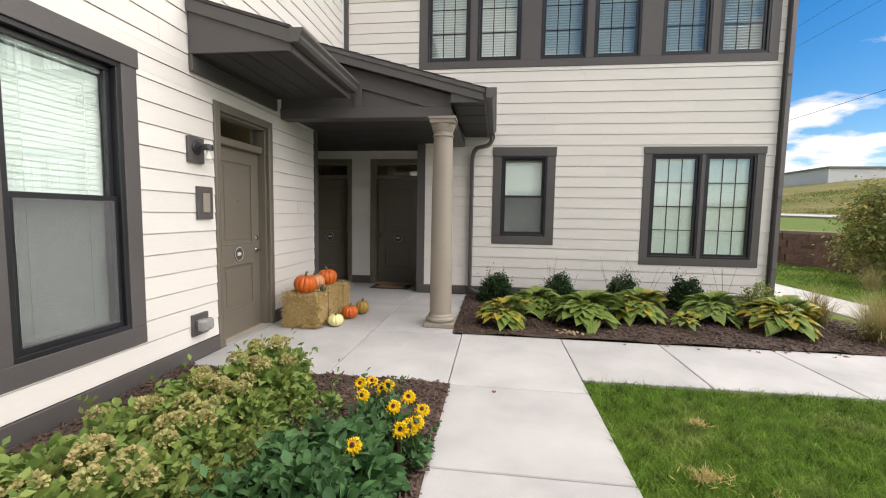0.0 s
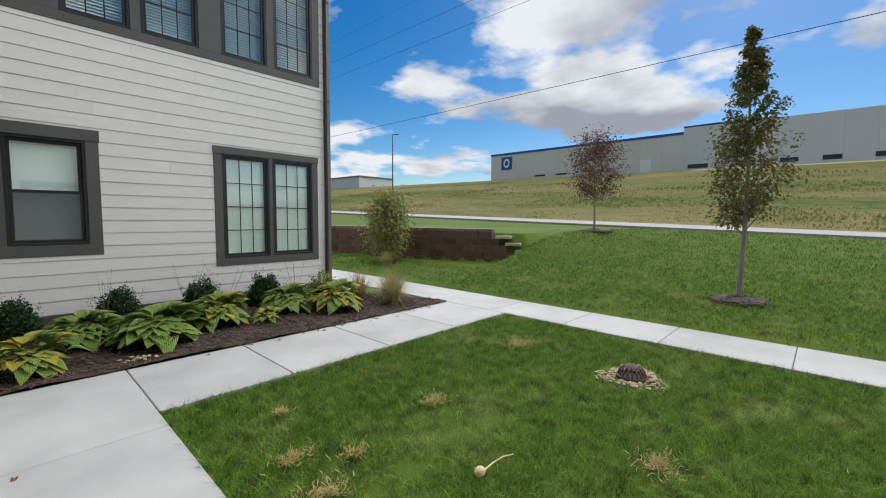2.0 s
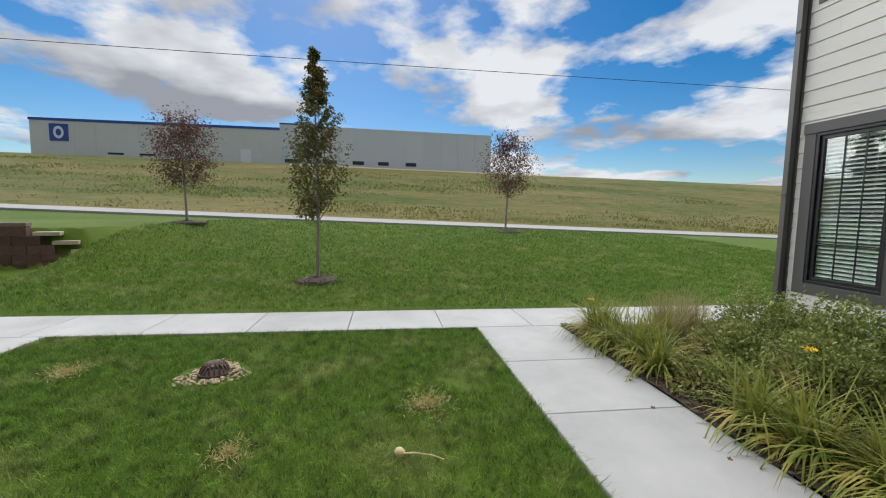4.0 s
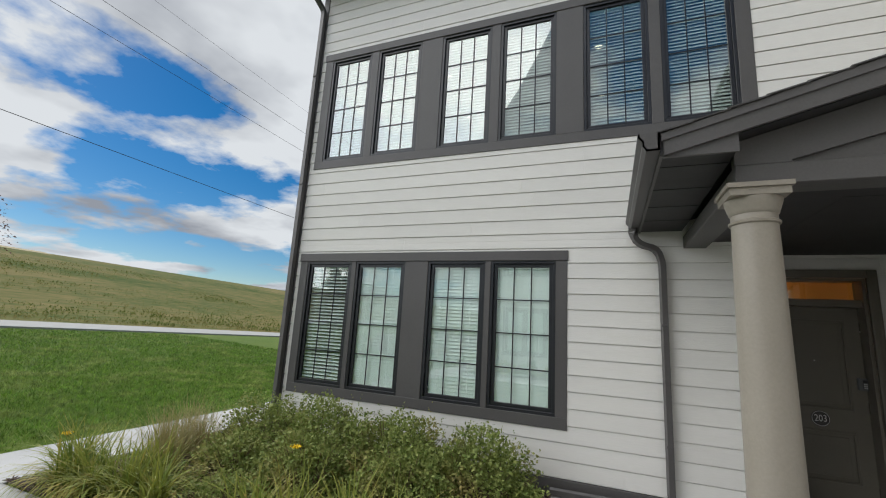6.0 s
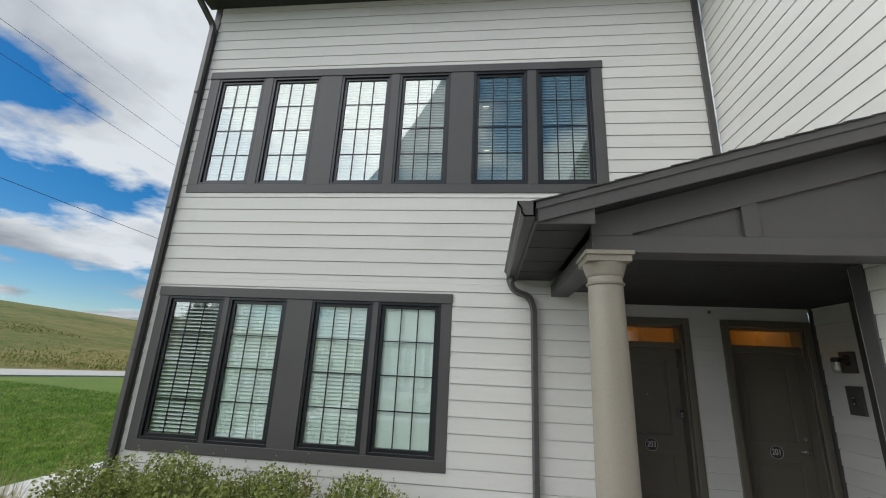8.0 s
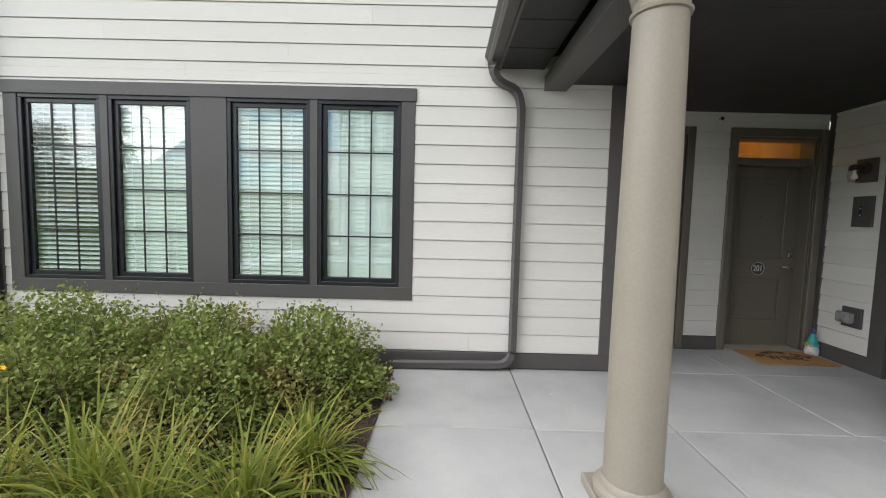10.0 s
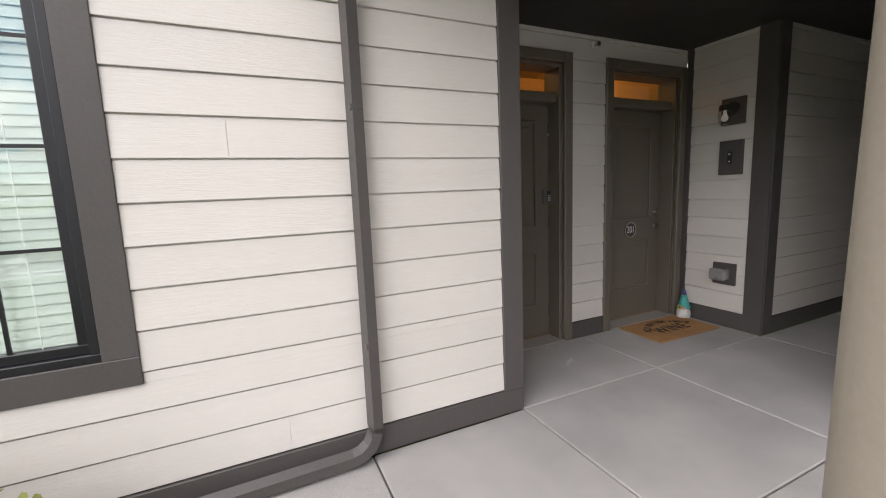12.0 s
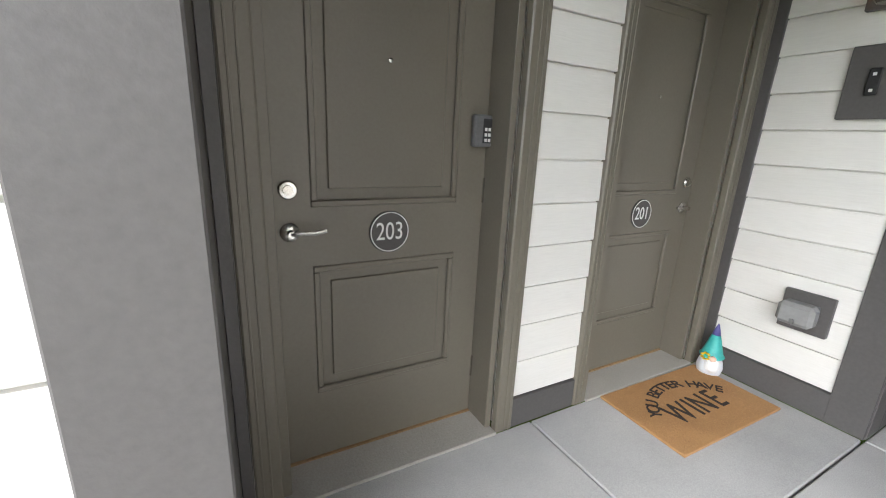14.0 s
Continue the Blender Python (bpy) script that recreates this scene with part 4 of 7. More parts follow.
rects += [(2.30, 3.43, 2.42, 3.81), (2.30, 3.40, 1.12, 2.42), (2.30, 3.38, 0.004, 1.12), (1.34, 2.30, 0.004, 1.12), (1.34, 2.30, 1.12, 2.42), (1.34, 2.30, 2.42, 3.81), (0.14, 1.34, 0.0, 1.09), (0.0, 1.34, 1.09, 2.42), (0.0, 1.34, 2.42, 3.81)]
rects += [(0.14, 1.34, -0.77, 0.0), (-1.17, 0.14, -0.77, 0.0), (-1.17, 0.14, 0.0, 1.09), (-1.17, 0.0, 1.09, 1.39)]
for i in range(6):
    a = -1.17 - 1.25 * i
    rects.append((a - 1.25, a, 0.0, 1.39))
    rects.append((a - 1.25, a, 11.06, 12.15))
yy = -8.0
while yy < 26:
    rects.append((7.9, 8.88, yy, yy + 1.2))
    yy += 1.2
paving("pavement", "pale broom-finished concrete walk with tooled joints", rects)

# ---------------- road, bank, warehouse, wires ----------------
M_ROAD = surface("road_concrete", (0.27, 0.265, 0.25), (0.33, 0.325, 0.31), 0.9, 12, 0.3, 0.2)
M_WARE = surface("precast_panel", (0.60, 0.58, 0.54), (0.66, 0.64, 0.60), 0.85, 4, 0.08, 0.1)
M_WAREGREY = surface("grey_precast_panel", (0.56, 0.57, 0.58), (0.62, 0.63, 0.64), 0.85, 4, 0.08, 0.1)
M_BLUE = surface("blue_band", (0.02, 0.06, 0.30), (0.03, 0.08, 0.36), 0.6, 4, 0.5, 0.05)
# near-black colour that stands for the shade inside openings
M_OPENSHADE = surface("opening_shade", (0.012, 0.012, 0.014), (0.02, 0.02, 0.022), 0.5, 4, 0.5, 0.05)
M_DIRT = surface("bare_dirt", (0.38, 0.30, 0.17), (0.30, 0.25, 0.13), 0.95, 2, 0.1, 0.4)
rv, rf = [], []
ys = [float(v) for v in range(-160, 260, 4)]
for i, y in enumerate(ys):
    z = max(-1.5, min(4.0, road_z(y)))
    rv += [(22.2, y, z - 0.2), (22.2, y, z + 0.05), (22.7, y, z + 0.04), (26.6, y, z + 0.10), (30.6, y, z + 0.04), (31.1, y, z + 0.05), (31.1, y, z - 0.2)]
    if i:
        k = i * 7
        rf += [(k + j - 7, k + j - 6, k + j + 1, k + j) for j in range(6)]
road = new("road", from_lists("road", rv, rf, M_ROAD, False))
tagged(road, "pale concrete road crossing beyond the lawn", "road", kind="structure")

ware = thing("warehouse", "long pale precast warehouse with a blue roof band on the hill", "building", Matrix.Translation((98, 0, 0)))
WZ = 10.6
n = 12
for i in range(n):
    a = 27.5 + (75.6 - 27.5) * i / n
    part("wall_panel", boxes((0, 30, a + 0.012, a + (75.6 - 27.5) / n - 0.012, WZ - 3, 18.6)), M_WARE, ware)
for i in range(n):
    a = -19.6 + (27.5 + 19.6) * i / n
    part("wall_panel", boxes((0, 30, a + 0.012, a + (27.5 + 19.6) / n - 0.012, WZ - 3, 19.9 - 0.5 * (1 - i / n))), M_WAREGREY, ware)
part("wall_core", boxes((0.15, 29.5, -19.4, 75.4, WZ - 3, 18.4)), M_WAREGREY, ware)
part("blue_roof_band", boxes((-0.15, 30, 27.5, 75.7, 18.61, 19.1)), M_BLUE, ware, "blue metal roof edge")
part("blue_roof_band", boxes((-0.1, 30, 20.0, 27.49, 19.95, 20.15)), M_BLUE, ware, "blue metal roof edge")
# solid dark panels on the wall in place of shaded dock openings
for y0, y1 in ((23.0, 26.5), (15.5, 18.5), (9.5, 12.0), (4.0, 6.4), (-2.2, 0.2)):
    part("dock_opening", boxes((-0.06, 0.2, y0, y1, 11.7, 12.5)), M_OPENSHADE, ware, "dark panel coloured as the shade inside a dock opening")
part("loading_door", boxes((-0.08, 0.2, 33.5, 35.6, 11.4, 14.2)), M_WHITE, ware, "white loading door")
for y0, y1 in ((58.5, 61.5), (52.5, 55.5)):
    part("dock_opening", boxes((-0.06, 0.2, y0, y1, 12.2, 12.6)), M_OPENSHADE, ware)
# square sign with a crescent-like mark
sign = part("sign_panel", boxes((-0.14, 0.0, 68.6, 72.0, 14.6, 18.0)), M_BLUE, ware, "square blue sign panel with a white mark")
mark = part("sign_mark", lathe([(1.25, 0), (1.25, 0.05), (0.7, 0.05), (0.7, 0)], 28, False), M_WHITE, sign)
mark.matrix_local = Matrix.Translation((-0.145, 70.3, 16.3)) @ Matrix.Rotation(radians(-90), 4, "Y") @ Matrix.Diagonal((1, 0.75, 1, 1))
far2 = thing("storage_building", "low grey storage building on the hill's top", "building", Matrix.Translation((84, 128, 11.4)))
part("wall", boxes((0, 14, -9, 9, -3.0, 3.2)), M_WAREGREY, far2)
part("roof", boxes((-0.4, 14.4, -9.4, 9.4, 3.2, 3.6)), M_GREYBOX, far2)

dv, df = [], []
for i, y in enumerate(np.arange(-34, 26, 2.0)):
    for x in (88.0, 92.0, 96.0, 97.8):
        edge = 0.0 if 88.5 < x < 97 else -0.15
        dv.append((x, float(y), ground_z(x, float(y)) + 0.12 + edge))
    if i:
        k = i * 4
        df += [(k + j - 4, k + j - 3, k + j + 1, k + j) for j in range(3)]
dirt = new("dirt_strip", from_lists("dirt_strip", dv, df, M_DIRT, True))
tagged(dirt, "bare tan earth below the warehouse", "ground", kind="structure")

for i, (x, z, r) in enumerate(((24.8, 8.95, 0.016), (24.6, 14.2, 0.011), (24.8, 15.8, 0.011), (24.4, 17.3, 0.007))):
    pts = [(x, y, z - 0.9 + 1.6e-4 * (y - 6) ** 2 * 0.6 + 0.9) for y in range(-160, 171, 6)]
    solid("overhead_wire", sweep(pts, circle_section(r, 5)), M_BLACKSTUFF, "thin black overhead cable beside the road", "cable", group="overhead cables")
lp = thing("street_lamp", "tall grey lamp post with a single arm, far off", "lamp post", Matrix.Translation((47.7, 58.6, ground_z(47.7, 58.6) - 0.1)))
part("pole", lathe([(0.13, 0), (0.13, 0.5), (0.08, 10.6), (0.07, 10.7)], 10), M_GREYBOX, lp)
part("arm", boxes((-0.05, 0.05, -1.1, 0.0, 10.55, 10.65)), M_GREYBOX, lp)
part("lamp_head", boxes((-0.14, 0.14, -1.5, -0.8, 10.48, 10.6), bevel=0.02), M_GREYBOX, lp)

# neighbouring house beyond the passage
M_BROWN = surface("brown_siding", (0.085, 0.068, 0.055), (0.105, 0.085, 0.07), 0.6, 60, 1.2, 0.2, spread=0.04)
nh = thing("neighbour_house", "brown lap-sided house with white window trim", "house", Matrix.Translation((-11.6, 0, 0)))
bmesh_b = mesh_of("lap_board", prism([(0.0, 0.0), (0.0, 0.012), (-0.015, LAP), (-0.03, LAP), (-0.03, 0.0)], -8.0, 8.0), M_BROWN)
for k in range(14):
    piece("lap_board", bmesh_b, nh, Matrix.Translation((0, 0, 0.2 + k * LAP)))
part("wall", boxes((-6, -0.031, -8, 8, 0, 2.66)), M_BROWN, nh)
part("foundation", boxes((-6, -0.01, -8, 8, -0.1, 0.199)), M_CONCRETE, nh)
part("eave", boxes((-6, 0.5, -8.3, 8.3, 2.66, 2.9)), M_WHITE, nh, "white soffit and gutter")
part("roof", prism([(0.55, 2.9), (-6, 5.2), (-6, 5.3), (0.55, 3.0)], -8.3, 8.3), M_ROAD, nh, "pale grey shingle roof")
win = part("window", ring(-0.75, 0.15, 0.75, 2.1, 0.11, -0.02, 0.03), M_WHITE, nh, "white-trimmed window")
win.matrix_local = Matrix.Translation((0.02, -0.40, 0)) @ Matrix.Rotation(radians(90), 4, "Z")
pn = part("pane", boxes((-0.64, 0.04, 0.0, 0.006, 0.86, 1.99)), M_GLASS, win)
nw = thing("pavement", "concrete yard beyond the passage", "pavement", kind="structure")
yard = mesh_of("slab", boxes((0, 1.99, 0, 1.99, -0.1, -0.004), bevel=0.006), M_CONCRETE)
for i in range(2):
    for j in range(-3, 4):
        if not (i == 0 and j == -1):
            piece("slab", yard, nw, Matrix.Translation((-12.0 + 2 * i, 2 * j, 0)))

# ---------------- segmental retaining wall ----------------
M_BLOCK = surface("split_face_block", (0.075, 0.040, 0.030), (0.13, 0.075, 0.058), 0.95, 26, 3, 1.0, spread=0.25)
M_CAP = surface("block_cap", (0.15, 0.115, 0.09), (0.20, 0.155, 0.125), 0.9, 30, 3, 0.7, spread=0.1)
M_CAPTAN = surface("tan_cap_stone", (0.36, 0.30, 0.22), (0.44, 0.37, 0.28), 0.9, 30, 3, 0.6, spread=0.1)


def rough_block(l, h, d, seed):
    rnd = random.Random(seed)
    bm = bmesh.new()
    nu, nw_ = 4, 2
    g = [[bm.verts.new((l * i / nu, -rnd.uniform(0.0, 0.022) * (0.4 if i in (0, nu) else 1.0), h * j / nw_)) for i in range(nu + 1)] for j in range(nw_ + 1)]
    for j in range(nw_):
        for i in range(nu):
            bm.faces.new((g[j][i], g[j][i + 1], g[j + 1][i + 1], g[j + 1][i]))
    b = [[bm.verts.new((l * i / nu, d, h * j / nw_)) for i in (0, nu)] for j in (0, nw_)]
    bm.faces.new(g[nw_] + [b[1][1], b[1][0]])
    bm.faces.new([g[j][0] for j in range(nw_, -1, -1)] + [b[0][0], b[1][0]])
    bm.faces.new([g[j][nu] for j in range(nw_ + 1)] + [b[1][1], b[0][1]])
    return bm


rwall = thing("retaining_wall", "dark red-brown split-face block retaining wall stepping down into the lawn", "wall", kind="structure")
blocks = [mesh_of("block", rough_block(0.44, 0.196, 0.3, s), M_BLOCK) for s in range(6)]
cap_me = mesh_of("cap_stone", boxes((0.004, 0.446, -0.03, 0.33, 0, 0.085), bevel=0.008), M_CAP)
capt_me = mesh_of("cap_stone", boxes((0.004, 0.446, -0.03, 0.33, 0, 0.085), bevel=0.008), M_CAPTAN)
route = [Vector((*p, 0)) for p in WALL_P[::-1]]
route = [Vector((11.1, 26.0, 0))] + route[1:]
rr = random.Random(3)
seg_pts, total = [], 0.0
for a, b in zip(route, route[1:]):
    seg_pts.append((total, a, b))
    total += (b - a).length


def along(s):
    for st, a, b in reversed(seg_pts):
        if s >= st:
            d = (b - a).normalized()
            return a + d * (s - st), math.degrees(math.atan2(d.y, d.x))
    return route[0], -90.0


ROWS_N, Z0 = 5, 0.02
for r in range(ROWS_N):
    s = 0.22 if r % 2 else 0.0
    stop = total - 0.30 * max(0, r - 0)
    while s + 0.44 <= stop + 0.02:
        p, ang = along(s)
        piece("block", rr.choice(blocks), rwall, Matrix.Translation((p.x - 0.012 * (5 - r), p.y, Z0 + r * 0.2)) @ Matrix.Rotation(radians(ang), 4, "Z") @ Matrix.Translation((0, 0, 0)))
        s += 0.45
    if r < ROWS_N - 1:
        p, ang = along(stop - 0.5)
        piece("cap_stone", capt_me, rwall, Matrix.Translation((p.x, p.y, Z0 + (r + 1) * 0.2)) @ Matrix.Rotation(radians(ang), 4, "Z") @ Matrix.Translation((0.1, 0, 0)))
s = 0.0
while s + 0.45 < total - 0.30 * (ROWS_N - 1):
    p, ang = along(s)
    piece("cap_stone", cap_me, rwall, Matrix.Translation((p.x, p.y, Z0 + ROWS_N * 0.2)) @ Matrix.Rotation(radians(ang), 4, "Z"))
    s += 0.45

# ---------------- plants ----------------
M_BARK = surface("grey_bark", (0.19, 0.17, 0.15), (0.31, 0.28, 0.245), 0.9, 60, 6, 0.8, stretch=(3, 3, 0.6))
M_TWIG = surface("brown_twig", (0.09, 0.06, 0.035), (0.15, 0.10, 0.06), 0.9, 60, 6, 0.4)
M_STEM = surface("green_stem", (0.07, 0.11, 0.03), (0.10, 0.14, 0.04), 0.7, 60, 6, 0.2)
L_PEAR = foliage("pear_leaves", (0.075, 0.10, 0.03), (0.17, 0.155, 0.045), (0.20, 0.115, 0.045))
L_RED = foliage("bronze_leaves", (0.112, 0.056, 0.050), (0.188, 0.094, 0.075), (0.125, 0.088, 0.044))
L_SHRUB = foliage("rose_leaves", (0.125, 0.180, 0.040), (0.310, 0.345, 0.105), (0.37, 0.28, 0.11))
L_LILY = foliage("daylily_blades", (0.13, 0.19, 0.03), (0.29, 0.30, 0.06), (0.46, 0.35, 0.10), trans=0.3, patch=5.0)
L_HOSTA = foliage("hosta_leaves", (0.161, 0.276, 0.057), (0.276, 0.368, 0.092), (0.345, 0.345, 0.069), rough=0.45)
L_HOSTA2 = foliage("yellowing_hosta_leaves", (0.374, 0.352, 0.055), (0.495, 0.396, 0.055), (0.286, 0.352, 0.077), rough=0.45)
L_BOX = foliage("boxwood_leaves", (0.014, 0.040, 0.012), (0.036, 0.080, 0.024), None, rough=0.4, trans=0.1)
L_HYD = foliage("hydrangea_leaves", (0.095, 0.176, 0.041), (0.230, 0.297, 0.074), (0.297, 0.270, 0.081))
L_HYDF = foliage("faded_hydrangea_blooms", (0.483, 0.414, 0.184), (0.345, 0.380, 0.149), (0.517, 0.333, 0.196))
L_DARK = foliage("coneflower_leaves", (0.032, 0.088, 0.029), (0.072, 0.160, 0.056), None, rough=0.5, trans=0.15)
L_TAN = foliage("dry_grass_blades", (0.374, 0.297, 0.143), (0.242, 0.242, 0.088), (0.440, 0.352, 0.198))
L_DRY = foliage("dry_leaves", (0.160, 0.070, 0.035), (0.280, 0.150, 0.060), None, trans=0.1)
L_YOUNG = foliage("young_tree_leaves", (0.126, 0.182, 0.056), (0.266, 0.266, 0.084), (0.336, 0.238, 0.070))
M_YELLOW = foliage("yellow_petals", (0.800, 0.480, 0.010), (0.800, 0.580, 0.020), None, trans=0.2)
M_CONE = surface("dark_flower_cone", (0.03, 0.012, 0.008), (0.06, 0.025, 0.015), 0.9, 120, 20, 0.8)
PR = np.random.RandomState(11)


def unit(v):
    return v / np.maximum(np.linalg.norm(v, axis=-1, keepdims=True), 1e-9)


def leaf_mesh(name, pos, direc, size, material, width=0.5, fold=0.25, droop=0.0, oval=False):
    """Folded leaves, diamond-shaped or oval; each its own island."""
    n = len(pos)
    direc = unit(direc)
    side = unit(np.cross(direc, PR.normal(size=(n, 3)) * 0.6 + np.array([0, 0, 1.0])))
    up = np.cross(side, direc)
    L = size[:, None]
    base = pos
    tip = pos + direc * L - np.array([0, 0, 1.0]) * L * droop
    mid = pos + direc * L * 0.45
    lft = mid + side * L * width * 0.5 + up * L * fold * 0.5
    rgt = mid - side * L * width * 0.5 + up * L * fold * 0.5
    if oval:
        # broad leaves: two points on each side
        lo, hi = pos + direc * L * 0.25, pos + direc * L * 0.68 - np.array([0, 0, 1.0]) * L * droop * 0.5
        a, b = side * L * width * 0.42 + up * L * fold * 0.35, side * L * width * 0.40 + up * L * fold * 0.45
        c, d = -side * L * width * 0.42 + up * L * fold * 0.35, -side * L * width * 0.40 + up * L * fold * 0.45
        v = np.stack([base, lo + a, hi + b, tip, hi + d, lo + c], 1).reshape(-1, 3)
        i = np.arange(n)[:, None] * 6
        f = np.concatenate([np.concatenate([i, i + p, i + q], 1) for p, q in ((1, 2), (2, 3), (3, 4), (4, 5))], 0)
        return quick_mesh(name, v, f, material, True)
    v = np.stack([base, lft, tip, rgt], 1).reshape(-1, 3)
    idx = np.arange(n)[:, None] * 4
    f = np.concatenate([np.concatenate([idx, idx + 1, idx + 2], 1), np.concatenate([idx, idx + 2, idx + 3], 1)], 0)
    return quick_mesh(name, v, f, material)


def quick_mesh(name, v, f, material, smooth=False):
    me = bpy.data.meshes.new(name)
    f = np.asarray(f)
    k = f.shape[1]
    me.vertices.add(len(v))
    me.vertices.foreach_set("co", np.asarray(v, dtype=np.float32).ravel())
    me.loops.add(f.size)
    me.loops.foreach_set("vertex_index", f.ravel().astype(np.int32))
    me.polygons.add(len(f))
    me.polygons.foreach_set("loop_start", np.arange(0, f.size, k, dtype=np.int32))
    me.update(calc_edges=True)
    me.materials.append(material)
    if smooth:
        me.polygons.foreach_set("use_smooth", [True] * len(f))
    me.validate()
    return me


def child(name, me, parent, label="", kind=""):
    ob = new(name, me)
    ob.parent = parent
    return tagged(ob, label, kind=kind)


def limb(path, r0, r1, sides=6):
    bm = bmesh.new()
    pts = [Vector(p) for p in path]
    rings = []
    for i, p in enumerate(pts):
        d = (pts[min(i + 1, len(pts) - 1)] - pts[max(i - 1, 0)]).normalized()
        a = d.orthogonal().normalized()
        b = d.cross(a)
        r = r0 + (r1 - r0) * i / (len(pts) - 1)
        rings.append([bm.verts.new(p + (a * math.cos(2 * math.pi * k / sides) + b * math.sin(2 * math.pi * k / sides)) * r) for k in range(sides)])
    for ra, rb in zip(rings, rings[1:]):
        # align the rings, so that the limb does not twist
        off = min(range(sides), key=lambda o: (rb[o].co - ra[0].co).length)
        for k in range(sides):
            bm.faces.new((ra[k], ra[(k + 1) % sides], rb[(k + 1 + off) % sides], rb[(k + off) % sides]))
    bm.faces.new(rings[-1])
    return bm


def tree(name, x, y, height, crown_lo, radius, leaf, n_leaf, label, columnar=False, trunk_r=0.045, leaf_size=0.07, seed=1, sparse=0.0):
    rnd = random.Random(seed)
    rs = np.random.RandomState(seed)
    z0 = ground_z(x, y)
    t = thing(name, label, "tree", Matrix.Translation((x, y, z0)))
    bend = rnd.uniform(-0.05, 0.05)
    trunk_pts = [(bend * math.sin(3 * h / height), 0.03 * math.sin(5 * h / height + seed), h) for h in np.linspace(-0.05, height * 0.93, 14)]
    part("trunk", limb(trunk_pts, trunk_r, 0.008, 8), M_BARK, t, smooth=True)
    pos, dirs = [], []
    nb = 46 if columnar else 34
    for i in range(nb):
        f = (i + rnd.random()) / nb
        h = crown_lo + (height * (0.98 if columnar else 0.9) - crown_lo) * f
        ang = i * 2.4 + rnd.uniform(-0.4, 0.4)
        if columnar:
            R = radius * min(1.0, 0.55 + 2.2 * f) * (1.0 - 0.95 * max(0.0, (f - 0.20) / 0.80)) * rnd.uniform(0.75, 1.1)
            rise = R * rnd.uniform(1.0, 1.7)
        else:
            R = radius * math.sin(math.pi * (0.18 + 0.78 * f)) ** 0.6 * rnd.uniform(0.7, 1.1)
            rise = R * rnd.uniform(0.35, 0.9)
        base = Vector((0, 0, h - rise * 0.55))
        end = Vector((math.cos(ang) * R, math.sin(ang) * R, h + rise * 0.45))
        mid = base.lerp(end, 0.5) + Vector((0, 0, -0.08 * R))
        part("limb", limb([base, mid, end], trunk_r * 0.32 * (1.1 - f), 0.003, 5), M_BARK, t)
        m = int(n_leaf / nb)
        u = rs.uniform(0.18, 1.0, m) ** 0.8
        a = np.array(base)[None, :] * (1 - u[:, None]) + np.array(end)[None, :] * u[:, None]
        spread = (0.07 + 0.11 * u[:, None]) * (radius / 0.6) ** 0.5 * ((0.8 - 0.62 * f) if columnar else 1.0)
        p = a + np.clip(rs.normal(size=(m, 3)), -1.7, 1.7) * spread * np.array([1, 1, 0.9])
        if sparse:
            keep = np.array([noise.noise(Vector(q) * 3.1 + Vector((seed, 0, 0))) for q in p]) > sparse - 0.35
            p = p[keep]
        pos.append(p)
        dirs.append(rs.normal(size=p.shape) + np.array([math.cos(ang), math.sin(ang), -0.25]))
    pos, dirs = np.concatenate(pos), np.concatenate(dirs)
    child("crown", leaf_mesh("crown", pos, dirs, rs.uniform(0.6, 1.15, len(pos)) * leaf_size, leaf, 0.62, 0.2, 0.15), t, "sparse autumn foliage", "stuff")
    return t


M_MULCHCHIP = surface("mulch_chip", (0.045, 0.028, 0.020), (0.11, 0.072, 0.052), 0.95, 30, 3, 0.4)


def chips(parent, pts, size, material, name="mulch_chips", flat=0.25, label="dark shredded bark mulch"):
    """Loose flat chips, joined into one heap."""
    n = len(pts)
    rs = np.random.RandomState(n)
    L = rs.uniform(0.5, 1.5, n) * size
    d = unit(rs.normal(size=(n, 3)) * np.array([1, 1, flat]))
    s = unit(np.cross(d, np.array([0, 0, 1.0]) + rs.normal(size=(n, 3)) * 0.35))
    u = np.cross(s, d)
    w, h = L * rs.uniform(0.14, 0.34, n), L * 0.10
    corners = []
    for a in (-0.5, 0.5):
        for b in (-0.5, 0.5):
            for c in (0.0, 1.0):
                corners.append(pts + d * (a * L)[:, None] + s * (b * w)[:, None] + u * (c * h)[:, None])
    v = np.stack(corners, 1).reshape(-1, 3)
    q = np.array([[0, 1, 3, 2], [4, 6, 7, 5], [0, 4, 5, 1], [2, 3, 7, 6], [1, 5, 7, 3]])
    f = (np.arange(n)[:, None, None] * 8 + q[None]).reshape(-1, 4)
    return child(name, quick_mesh(name, v, f, material), parent, label, "stuff")


def mulch_ring(x, y, r, label="ring of dark mulch round the tree's foot"):
    z = ground_z(x, y)
    t = thing("mulch_ring", label, "mulch", Matrix.Translation((x, y, z)))
    bm = lathe([(r, -0.05), (r * 0.9, 0.03), (r * 0.5, 0.07), (0.03, 0.085)], 24)
    for v in bm.verts:
        v.co += Vector((noise.noise(v.co * 6), noise.noise(v.co * 6 + Vector((9, 0, 0))), 0.4 * noise.noise(v.co * 9))) * 0.06
    part("mound", bm, M_MULCH_BASE, t, smooth=True)
    rs = np.random.RandomState(int(x * 10))
    rad, an = np.sqrt(rs.uniform(0, 1, 420)) * r * 1.05, rs.uniform(0, 6.283, 420)
    chips(t, np.stack([rad * np.cos(an), rad * np.sin(an), 0.085 - 0.10 * rad / r + rs.uniform(0, 0.02, 420)], 1), 0.09, M_MULCHCHIP)


